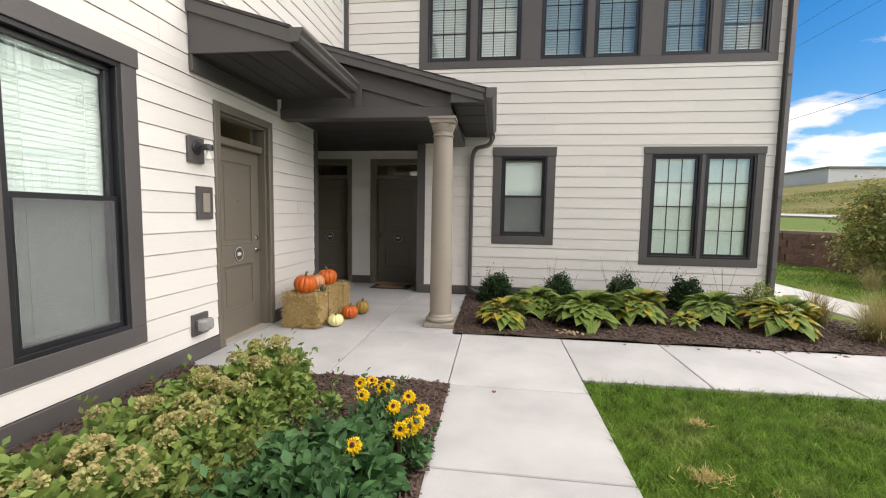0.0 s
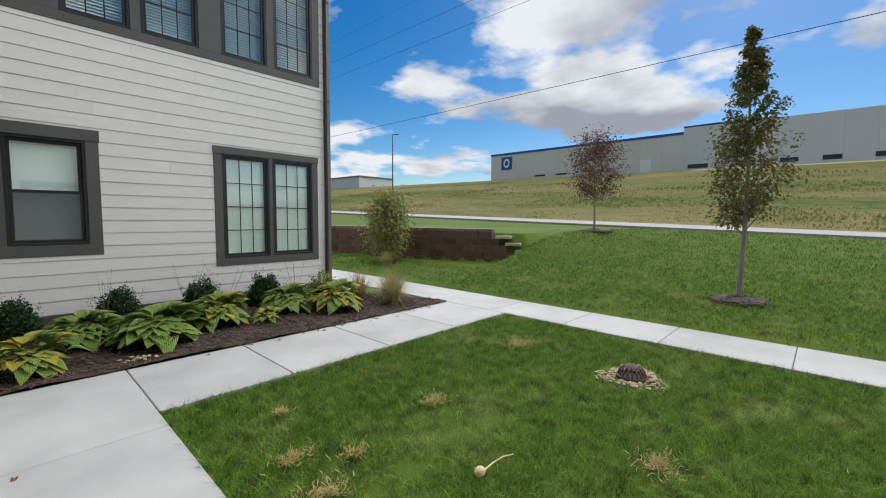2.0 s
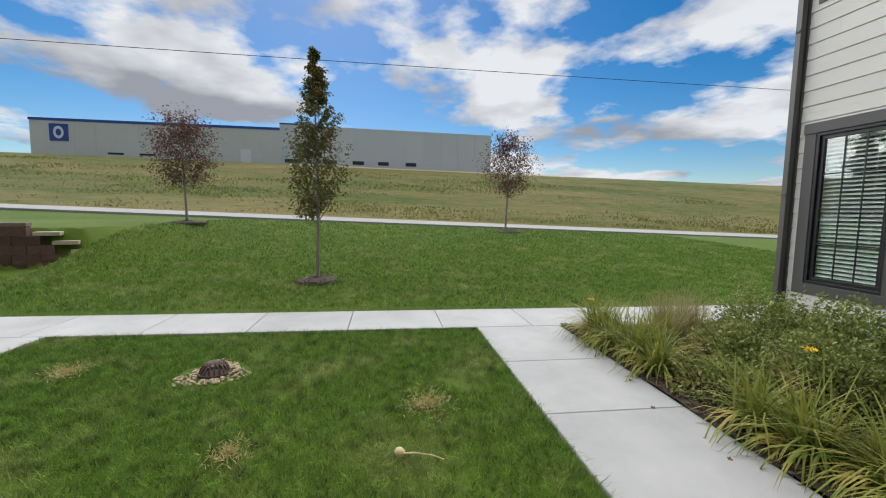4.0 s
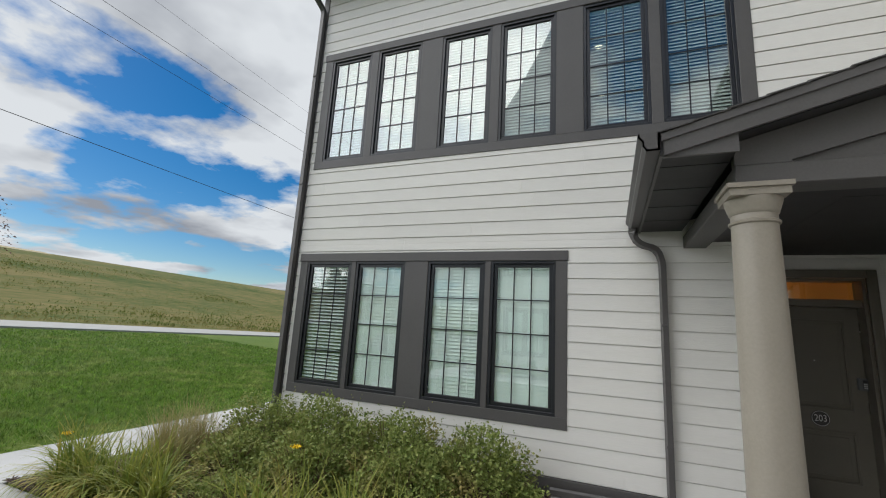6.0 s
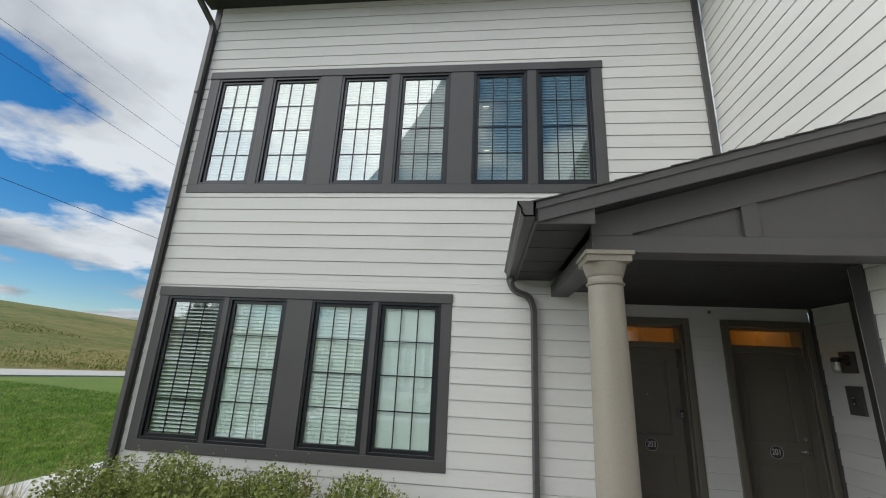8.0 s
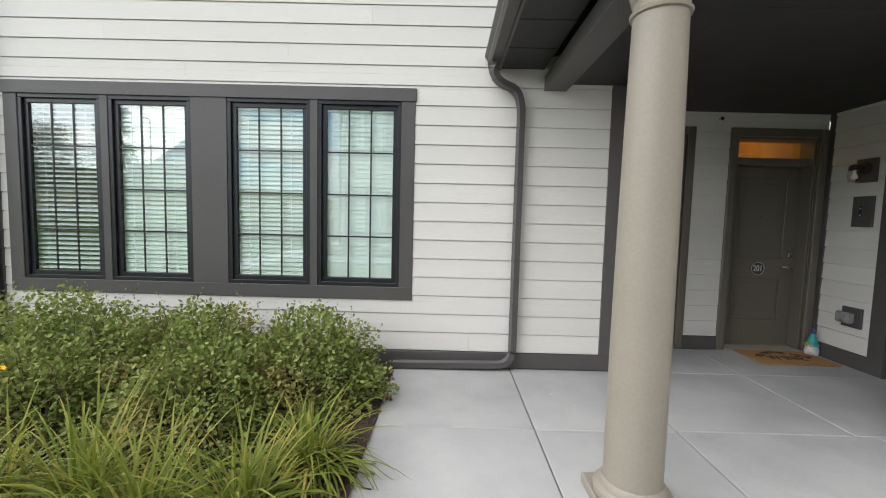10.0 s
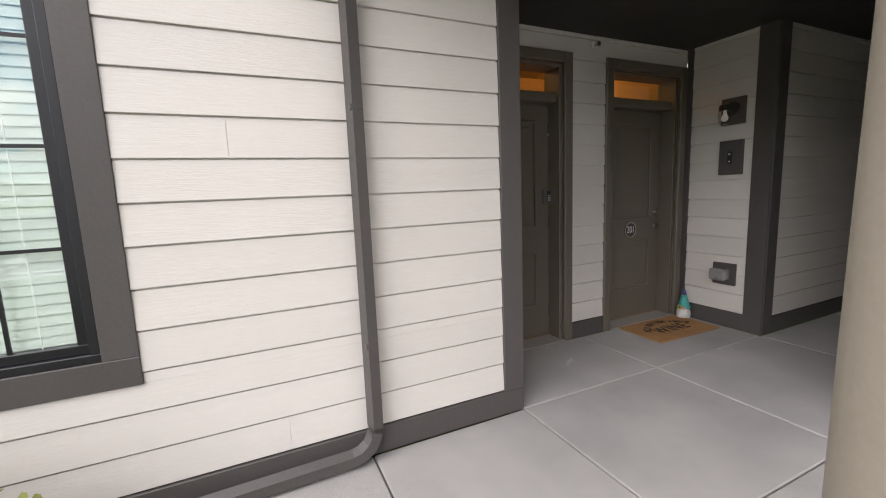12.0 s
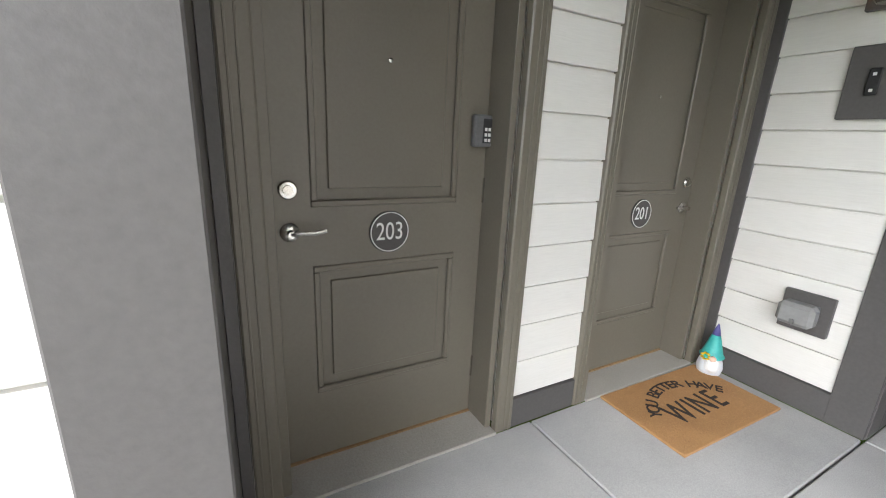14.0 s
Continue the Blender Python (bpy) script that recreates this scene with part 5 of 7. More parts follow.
tree("pear_tree", 10.84, 6.02, 4.35, 1.25, 0.58, L_PEAR, 9000, "slender young pear tree with green-bronze leaves", True, 0.042, 0.07, 3, 0.10)
mulch_ring(10.84, 6.02, 0.42)
tree("crabapple_tree", 17.67, 11.35, 3.75, 1.35, 1.05, L_RED, 7600, "small crabapple tree with thin reddish-brown leaves", False, 0.045, 0.085, 5, 0.14)
mulch_ring(17.67, 11.35, 0.6)
tree("crabapple_tree", 20.34, -0.52, 4.5, 1.75, 1.15, L_RED, 7000, "small crabapple tree with thin reddish-brown leaves", False, 0.05, 0.09, 8, 0.14)
mulch_ring(20.34, -0.52, 0.6)
tree("bare_tree", 16.6, 20.7, 2.3, 0.7, 0.6, L_TAN, 260, "thin nearly bare young tree behind the wall", False, 0.03, 0.06, 9, 0.2)
tree("young_birch", 10.53, 14.56, 2.1, 0.30, 0.68, L_YOUNG, 6500, "young multi-stem tree with yellow-green leaves", False, 0.022, 0.095, 10, 0.05)


def shrub(name, x, y, rx, ry, h, leaf, n, size, label, seed, twigs=26, z=0.0, low=0.05, flat_top=0.0, category="shrub"):
    rs = np.random.RandomState(seed)
    rnd = random.Random(seed)
    t = thing(name, label, category, Matrix.Translation((x, y, z)))
    ends = []
    for i in range(twigs):
        an, f = rnd.uniform(0, 6.283), math.sqrt(rnd.random())
        end = Vector((math.cos(an) * rx * f, math.sin(an) * ry * f, h * (1.02 - 0.45 * f * f) * rnd.uniform(0.75, 1.1)))
        ends.append(end)
        part("twig", limb([(end.x * 0.15, end.y * 0.15, 0), (end.x * 0.6, end.y * 0.6, end.z * 0.55), end], 0.006, 0.002, 4), M_TWIG, t)
    u = rs.normal(size=(n, 3))
    u = unit(u)
    u[:, 2] = np.abs(u[:, 2])
    rad = rs.uniform(0.35, 1.0, n) ** 0.45
    lump = np.array([1 + 0.30 * noise.noise(Vector(q) * 2.6 + Vector((seed * 1.7, 0, 0))) + 0.16 * noise.noise(Vector(q) * 6.5 + Vector((0, seed, 0))) for q in u])
    p = u * (rad * lump)[:, None] * np.array([rx, ry, h])
    p[:, 2] = np.maximum(p[:, 2], low)
    d = u * 0.8 + rs.normal(size=(n, 3)) * 0.7
    child("foliage", leaf_mesh("foliage", p, d, rs.uniform(0.6, 1.3, n) * size, leaf, 0.66, 0.22, 0.1, oval=size > 0.034), t, kind="stuff")
    # shoots that stick out
    k = max(6, n // 260)
    pos, dr = [], []
    for i in range(k):
        q = u[rs.randint(n)] * np.array([rx, ry, h])
        q[2] = abs(q[2])
        up = unit(np.array([[q[0] / rx * 0.5, q[1] / ry * 0.5, 1.0]]))[0]
        for s in np.linspace(0, 0.10 + 0.12 * rs.rand(), 9):
            pos.append(q + up * s + rs.normal(size=3) * 0.012)
            dr.append(rs.normal(size=3) + up)
    child("shoot_growth", leaf_mesh("shoot_growth", np.array(pos), np.array(dr), np.full(len(pos), size * 0.8), leaf, 0.55, 0.2, 0.1), t, kind="stuff")
    return t


def blades(name, x, y, n, length, width, spread, material, label, seed, z=0.0, curl=0.9, category="grass", up=1.0):
    """A tuft of strap-like arching leaves."""
    rs = np.random.RandomState(seed)
    t = thing(name, label, category, Matrix.Translation((x, y, z)))
    an = rs.uniform(0, 6.283, n)
    out = np.stack([np.cos(an), np.sin(an), np.zeros(n)], 1)
    side = np.stack([-np.sin(an), np.cos(an), np.zeros(n)], 1)
    L = rs.uniform(0.6, 1.15, n) * length
    lean = rs.uniform(0.12, 1.0, n) * spread
    base = np.stack([rs.normal(0, 0.05, n), rs.normal(0, 0.05, n), np.zeros(n)], 1)
    segs = 6
    rows = []
    pos = base.copy()
    ang = lean * 0.5
    for s in range(segs + 1):
        w = width * 0.5 * (1 - (s / segs) ** 2.2) + 0.0006
        rows.append((pos - side * w, pos + side * w))
        step = (L / segs)[:, None]
        pos = pos + (out * np.sin(ang)[:, None] + np.array([0, 0, 1.0]) * np.cos(ang)[:, None]) * step
        ang = ang + curl * rs.uniform(0.4, 1.2, n) * lean * 2.0 / segs
    v = np.stack([r for pair in rows for r in pair], 1)
    v[:, :, 2] = np.maximum(v[:, :, 2], 0.004)
    v = v.reshape(-1, 3)
    k = 2 * (segs + 1)
    q = np.array([[2 * s, 2 * s + 1, 2 * s + 3, 2 * s + 2] for s in range(segs)])
    f = (np.arange(n)[:, None, None] * k + q[None]).reshape(-1, 4)
    child("tuft", quick_mesh("tuft", v, f, material, True), t, kind="stuff")
    return t


# ---------------- planting beds ----------------
def bed(name, outline, label, n_chips, crown=0.05, seed=1):
    xs = [p[0] for p in outline]
    ys_ = [p[1] for p in outline]
    t = thing(name, label, "planting bed", kind="structure")

    def inside(x, y):
        c = False
        for (xa, ya), (xb, yb) in zip(outline, outline[1:] + outline[:1]):
            if (ya > y) != (yb > y) and x < (xb - xa) * (y - ya) / (yb - ya) + xa:
                c = not c
        return c

    step = 0.12
    gx, gy = np.arange(min(xs), max(xs) + step, step), np.arange(min(ys_), max(ys_) + step, step)
    vid, vs, fs = {}, [], []

    def vert(i, j):
        if (i, j) not in vid:
            x, y = min(gx[i], max(xs)), min(gy[j], max(ys_))
            vid[(i, j)] = len(vs)
            vs.append((x, y, 0.0 + crown * noise.noise(Vector((x * 2.3, y * 2.3, seed))) * 0.5 + crown * 0.3 + 0.012 * noise.noise(Vector((x * 14, y * 14, seed)))))
        return vid[(i, j)]

    for j in range(len(gy) - 1):
        for i in range(len(gx) - 1):
            if inside((gx[i] + min(gx[i + 1], max(xs))) / 2, (gy[j] + min(gy[j + 1], max(ys_))) / 2):
                fs.append((vert(i, j), vert(i + 1, j), vert(i + 1, j + 1), vert(i, j + 1)))
    ob = new("soil", from_lists("soil", vs, fs, M_MULCH_BASE, True))
    ob.parent = t
    rs = np.random.RandomState(seed)
    pts = []
    while len(pts) < n_chips:
        x, y = rs.uniform(min(xs), max(xs)), rs.uniform(min(ys_), max(ys_))
        if inside(x, y):
            pts.append((x, y, crown * noise.noise(Vector((x * 2.3, y * 2.3, seed))) * 0.5 + crown * 0.3 + rs.uniform(0.0, 0.014)))
    chips(t, np.array(pts), 0.042, M_MULCHCHIP)
    return t


bed("planting_bed_west", [(0.03, 3.9), (2.375, 3.9), (2.375, 8.25), (0.03, 8.25)], "bark-mulched bed beside the west wall", 15000, seed=2)
bed("planting_bed_north", [(2.24, 9.70), (7.9, 9.70), (7.2, 12.12), (2.24, 12.12)], "bark-mulched bed below the north windows", 9000, seed=3)
bed("planting_bed_south", [(3.37, 0.03), (7.2, 0.03), (7.9, 2.44), (3.40, 2.44)], "bark-mulched bed below the south windows", 7000, seed=4)

# hydrangeas and coneflowers in the west bed
def hydrangea(x, y, r, h, seed, blooms):
    t = shrub("hydrangea", x, y, r, r, h, L_HYD, 1300, 0.066, "green hydrangea with faded tan flower heads", seed, 14)
    rs = np.random.RandomState(seed + 50)
    for i in range(blooms):
        an, f = rs.uniform(0, 6.28), rs.uniform(0.2, 0.95)
        c = np.array([math.cos(an) * r * f, math.sin(an) * r * f, h * (1.05 - 0.38 * f * f) + 0.03])
        d = unit(rs.normal(size=(130, 3)))
        d[:, 2] = np.abs(d[:, 2]) * 1.1 - 0.1
        child("flower_head", leaf_mesh("flower_head", c + d * np.array([0.055, 0.055, 0.05]) * rs.uniform(0.7, 1.0), d + rs.normal(size=d.shape) * 0.6, np.full(130, 0.022), L_HYDF, 0.9, 0.1), t, "faded tan-green flower head", "stuff")
    return t


for i, (x, y, r, h, b) in enumerate(((0.98, 7.96, 0.27, 0.31, 6), (1.18, 7.70, 0.24, 0.26, 4), (0.92, 7.58, 0.28, 0.29, 7), (1.16, 7.32, 0.22, 0.21, 3), (0.86, 7.22, 0.28, 0.28, 7), (1.12, 6.95, 0.25, 0.22, 4), (0.82, 6.84, 0.28, 0.28, 6), (1.10, 6.58, 0.27, 0.25, 3), (0.76, 6.46, 0.29, 0.30, 4), (1.05, 6.20, 0.28, 0.30, 3))):
    hydrangea(x, y, r, h, 20 + i, b)
for x, y, s in ((1.42, 7.45, 1), (1.45, 6.95, 2), (1.40, 7.18, 3), (1.42, 6.62, 4), (1.55, 7.62, 5)):
    shrub("dried_perennial", x, y, 0.17, 0.17, 0.13, L_HYD if s % 2 else L_YOUNG, 150, 0.045, "small half-dried perennial in the mulch", 60 + s, 8, category="perennial")


def big_leaf(l, w, droop, cup=0.1):
    """A pointed oval leaf, arching down, with a raised rim and a channelled midrib."""
    bm = bmesh.new()
    n = 7
    rows = []
    for i in range(n + 1):
        f = i / n
        half = w * 0.5 * (math.sin(math.pi * min(1, 0.06 + f * 0.94)) ** 0.75) * (1.0 - 0.25 * f) + 0.002
        if i == n:
            half = 0.002
        y = l * f
        z = droop[0] * f * l - droop[1] * f * f * l
        rows.append([bm.verts.new((half * u, y, z + cup * abs(u) * half - 0.012 * math.sin(9 * f + u) * abs(u))) for u in (-1, -0.5, 0, 0.5, 1)])
    for a, b in zip(rows, rows[1:]):
        for k in range(4):
            bm.faces.new((a[k], a[k + 1], b[k + 1], b[k]))
    return bm


def rosette(name, x, y, n, l, mats, label, seed, lift=(0.45, 1.35), z=0.03, meshes=None):
    rnd = random.Random(seed)
    t = thing(name, label, "plant", Matrix.Translation((x, y, z)))
    for i in range(n):
        f = i / n
        pitch = lift[1] + (lift[0] - lift[1]) * f + rnd.uniform(-0.12, 0.12)
        sc = l * (0.40 + 0.20 * f) * rnd.uniform(0.85, 1.12)
        yaw = i * 2.39996 + rnd.uniform(-0.25, 0.25)
        stalk = l * (0.30 + 0.62 * (i * 0.618 % 1.0) ** 0.7)
        c = Vector((math.cos(yaw) * math.cos(pitch), math.sin(yaw) * math.cos(pitch), math.sin(pitch))) * stalk
        m = Matrix.Translation(c) @ Matrix.Rotation(yaw - math.pi / 2, 4, "Z") @ Matrix.Rotation(pitch * 0.75, 4, "X") @ Matrix.Rotation(rnd.uniform(-0.3, 0.3), 4, "Y") @ Matrix.Diagonal((sc, sc, sc, 1))
        piece("leaf", rnd.choice(meshes), t, m)
    bm = bmesh.new()
    for i in range(0, n, 2):
        yaw, p = i * 2.39996, lift[1] + (lift[0] - lift[1]) * i / n
        e = Vector((math.cos(yaw) * math.cos(p), math.sin(yaw) * math.cos(p), math.sin(p))) * l * 0.68
        tmp = limb([(0, 0, -0.03), e * 0.5, e], 0.005, 0.003, 4)
        tm = bpy.data.meshes.new("tmp")
        tmp.to_mesh(tm)
        bm.from_mesh(tm)
        tmp.free()
        bpy.data.meshes.remove(tm)
    part("stalks", bm, M_STEM, t)
    return t


def pale_rim(m, colour):
    """A pale margin and ribs running along the leaf."""
    n, l = m.node_tree.nodes, m.node_tree.links
    bs = n["Principled BSDF"]
    tc, sep = n.new("ShaderNodeTexCoord"), n.new("ShaderNodeSeparateXYZ")
    l.new(tc.outputs["Object"], sep.inputs[0])
    ab = n.new("ShaderNodeMath")
    ab.operation = "ABSOLUTE"
    l.new(sep.outputs["X"], ab.inputs[0])
    rg = n.new("ShaderNodeMapRange")
    rg.inputs["From Min"].default_value, rg.inputs["From Max"].default_value = 0.22, 0.42
    rg.inputs["To Max"].default_value = 0.75
    l.new(ab.outputs[0], rg.inputs["Value"])
    mx = n.new("ShaderNodeMix")
    mx.data_type = "RGBA"
    mx.inputs["B"].default_value = (*colour, 1)
    l.new(rg.outputs[0], mx.inputs["Factor"])
    l.new(bs.inputs["Base Color"].links[0].from_socket, mx.inputs["A"])
    l.new(mx.outputs["Result"], bs.inputs["Base Color"])
    rib = n.new("ShaderNodeMath")
    rib.operation = "SINE"
    k = n.new("ShaderNodeMath")
    k.operation = "MULTIPLY"
    k.inputs[1].default_value = 95.0
    l.new(ab.outputs[0], k.inputs[0])
    l.new(k.outputs[0], rib.inputs[0])
    bp = n.new("ShaderNodeBump")
    bp.inputs["Strength"].default_value, bp.inputs["Distance"].default_value = 0.5, 0.02
    l.new(rib.outputs[0], bp.inputs["Height"])
    l.new(bp.outputs[0], bs.inputs["Normal"])


pale_rim(L_HOSTA, (0.50, 0.52, 0.20))
pale_rim(L_HOSTA2, (0.62, 0.50, 0.16))
HL = [mesh_of("leaf", big_leaf(0.86, 0.96, (0.30, 0.9 + 0.25 * i), 0.32), L_HOSTA, True) for i in range(3)]
HY = [mesh_of("leaf", big_leaf(0.86, 0.96, (0.30, 0.95 + 0.25 * i), 0.32), L_HOSTA2, True) for i in range(2)]
DL = [mesh_of("leaf", big_leaf(1.0, 0.52, (0.2, 0.6 + 0.2 * i), 0.12), L_DARK, True) for i in range(3)]
for i, (x, y, n, l, ms) in enumerate(((2.85, 10.15, 80, 0.33, HL + HY), (3.28, 10.85, 84, 0.35, HL), (3.88, 10.35, 130, 0.42, HL), (4.62, 10.75, 100, 0.40, HL + HL + HY), (5.12, 10.45, 26, 0.19, HL + HY), (5.62, 10.85, 90, 0.38, HL), (6.22, 10.45, 100, 0.41, HL + HY), (6.50, 10.85, 50, 0.36, HY))):
    rosette("hosta", x, y, n, l, None, "yellowing hosta with broad leaves" if ms is HY else "green hosta with broad pale-edged leaves", 70 + i, meshes=ms)
for i, (x, y, r) in enumerate(((2.75, 11.62, 0.25), (3.72, 11.62, 0.25), (4.70, 11.65, 0.25), (5.62, 11.62, 0.26))):
    shrub("boxwood", x, y, r * 1.1, r * 1.1, r * 1.8, L_BOX, 6500, 0.032, "small dark green clipped boxwood", 90 + i, 8)
shrub("boxwood", 6.62, 11.6, 0.30, 0.28, 0.42, L_SHRUB, 1500, 0.035, "loose green shrub by the corner", 95, 10)
for i, (x, y) in enumerate(((3.55, 11.3), (4.45, 11.35), (4.95, 11.4), (6.0, 11.35))):
    t = thing("dried_flower_stalk", "thin dried flower stalks above the leaves", "stalk", Matrix.Translation((x, y, 0.02)))
    for k in range(4):
        e = Vector((0.08 * math.sin(3 * k + i), 0.05 * math.cos(2 * k), 0.0))
        part("stalk", limb([(0, 0, 0), e * 1.2 + Vector((0, 0, 0.32)), e * 3.2 + Vector((0, 0, 0.62 + 0.05 * k))], 0.003, 0.0015, 4), M_TWIG, t)
blades("ornamental_grass", 7.12, 10.25, 700, 0.52, 0.004, 1.3, L_TAN, "arching tan ornamental grass", 101)
blades("ornamental_grass", 7.42, 10.62, 700, 0.58, 0.004, 1.3, L_TAN, "arching tan ornamental grass", 102)
blades("ornamental_grass", 7.05, 11.1, 500, 0.52, 0.004, 1.2, L_TAN, "arching tan ornamental grass", 103)
blades("ornamental_grass", 9.9, 13.8, 260, 0.5, 0.005, 1.0, L_TAN, "tan ornamental grass under the young tree", 104, z=0.05)
blades("ornamental_grass", 10.6, 14.2, 260, 0.5, 0.005, 1.0, L_TAN, "tan ornamental grass under the young tree", 105, z=0.06)

# coneflower plant with dark leaves and yellow flowers
for i, (x, y, r, h) in enumerate(((1.90, 7.02, 0.21, 0.24), (1.72, 6.86, 0.20, 0.20), (2.08, 6.82, 0.20, 0.23), (1.86, 6.66, 0.22, 0.24), (1.66, 6.52, 0.20, 0.18), (2.10, 6.52, 0.20, 0.24))):
    shrub("coneflower_clump", x, y, r, r, h, L_DARK, 420, 0.085, "dark green broad-leaved coneflower clump", 120 + i, 10, category="plant")
    rosette("coneflower_rosette", x + 0.03, y, 16, 0.16, None, "dark green broad leaves of a coneflower", 140 + i, lift=(0.2, 1.2), z=0.12, meshes=DL)
shrub("coneflower_plant", 2.0, 7.46, 0.2, 0.16, 0.20, L_DARK, 260, 0.06, "loose green stems of the coneflowers", 131, 12, category="plant")
shrub("coneflower_plant", 2.2, 7.16, 0.16, 0.16, 0.20, L_DARK, 240, 0.06, "loose green stems of the coneflowers", 132, 12, category="plant")
petal = mesh_of("petal", big_leaf(0.042, 0.016, (0.1, 0.25), 0.1), M_YELLOW, True)
cone_me = mesh_of("cone", lathe([(0.013, 0), (0.0135, 0.005), (0.010, 0.013), (0.004, 0.017)], 12), M_CONE, True)
fr = random.Random(77)
for x, y, z in ((1.84, 7.59, 0.30), (1.90, 7.66, 0.29), (2.03, 7.59, 0.30), (1.92, 7.39, 0.31), (2.20, 7.44, 0.30), (2.13, 7.34, 0.28), (2.31, 7.31, 0.29), (2.24, 7.05, 0.30), (2.28, 7.09, 0.29), (2.25, 7.16, 0.27), (2.31, 7.12, 0.31), (2.05, 6.85, 0.31), (1.98, 7.62, 0.26)):
    fl = thing("yellow_coneflower", "yellow coneflower with a dark centre", "flower", Matrix.Translation((x, y, z - 0.05)) @ Euler((fr.uniform(0.3, 0.75), fr.uniform(-0.3, 0.3), 0)).to_matrix().to_4x4(), group="coneflowers")
    piece("cone", cone_me, fl)
    for k in range(13):
        piece("petal", petal, fl, Matrix.Rotation(k * 2 * math.pi / 13 + fr.uniform(-0.1, 0.1), 4, "Z") @ Matrix.Translation((0, 0.009, 0.003)) @ Matrix.Rotation(fr.uniform(-0.35, 0.1), 4, "X"))
    base = fl.matrix_world.inverted() @ Vector((x + fr.uniform(-0.05, 0.05), y + fr.uniform(-0.05, 0.05), 0.02))
    part("stem", limb([base, base * 0.5 + Vector((0.01, 0, 0)), (0, 0, 0)], 0.0032, 0.002, 5), M_STEM, fl)

# roses and daylilies in the south bed
for i, (x, y, rx, ry, h, n) in enumerate(((3.98, 0.72, 0.62, 0.66, 0.60, 10500), (4.85, 0.78, 0.70, 0.66, 0.68, 10500), (5.75, 0.75, 0.64, 0.62, 0.70, 9000), (6.55, 0.75, 0.60, 0.60, 0.66, 8000), (4.45, 1.30, 0.52, 0.48, 0.54, 6000), (5.40, 1.35, 0.54, 0.50, 0.56, 6000), (6.25, 1.40, 0.50, 0.45, 0.44, 4200), (5.75, 1.95, 0.42, 0.40, 0.30, 2200))):
    shrub("rose_bush", x, y, rx, ry, h, L_SHRUB, n, 0.035, "dense green shrub rose sprawling below the window", 150 + i, 34)
for i, (x, y, l) in enumerate(((3.78, 2.02, 0.50), (4.12, 2.12, 0.52), (3.62, 1.62, 0.44), (4.48, 2.02, 0.56), (4.86, 2.10, 0.52), (5.20, 2.12, 0.50), (6.22, 2.14, 0.50), (6.60, 2.12, 0.52), (6.95, 2.16, 0.54), (7.30, 2.18, 0.55), (7.55, 2.0, 0.50), (6.75, 1.80, 0.5))):
    blades("daylily", x, y + 0.06, 230, l * 1.2, 0.014, 1.7, L_LILY, "daylily clump with arching green and yellowing leaves", 170 + i, curl=1.5, category="plant")
for i, (x, y) in enumerate(((7.2, 1.5), (7.35, 1.1), (7.0, 1.15), (6.9, 1.6))):
    blades("ornamental_grass", x, y, 260, 0.62, 0.004, 0.8, L_TAN, "dry tan ornamental grass at the bed's end", 190 + i)
for x, y, z in ((5.35, 1.62, 0.50), (7.52, 2.2, 0.42)):
    fl = thing("daylily_flower", "single yellow daylily flower", "flower", Matrix.Translation((x, y, z)), group="daylily flowers")
    for k in range(6):
        piece("petal", petal, fl, Matrix.Rotation(k * math.pi / 3, 4, "Z") @ Matrix.Rotation(0.5, 4, "X") @ Matrix.Diagonal((1.6, 1.2, 1, 1)))
    part("stem", limb([(0, 0, -z + 0.02), (0.02, 0, -z * 0.4), (0, 0, 0)], 0.003, 0.002, 5), M_STEM, fl)


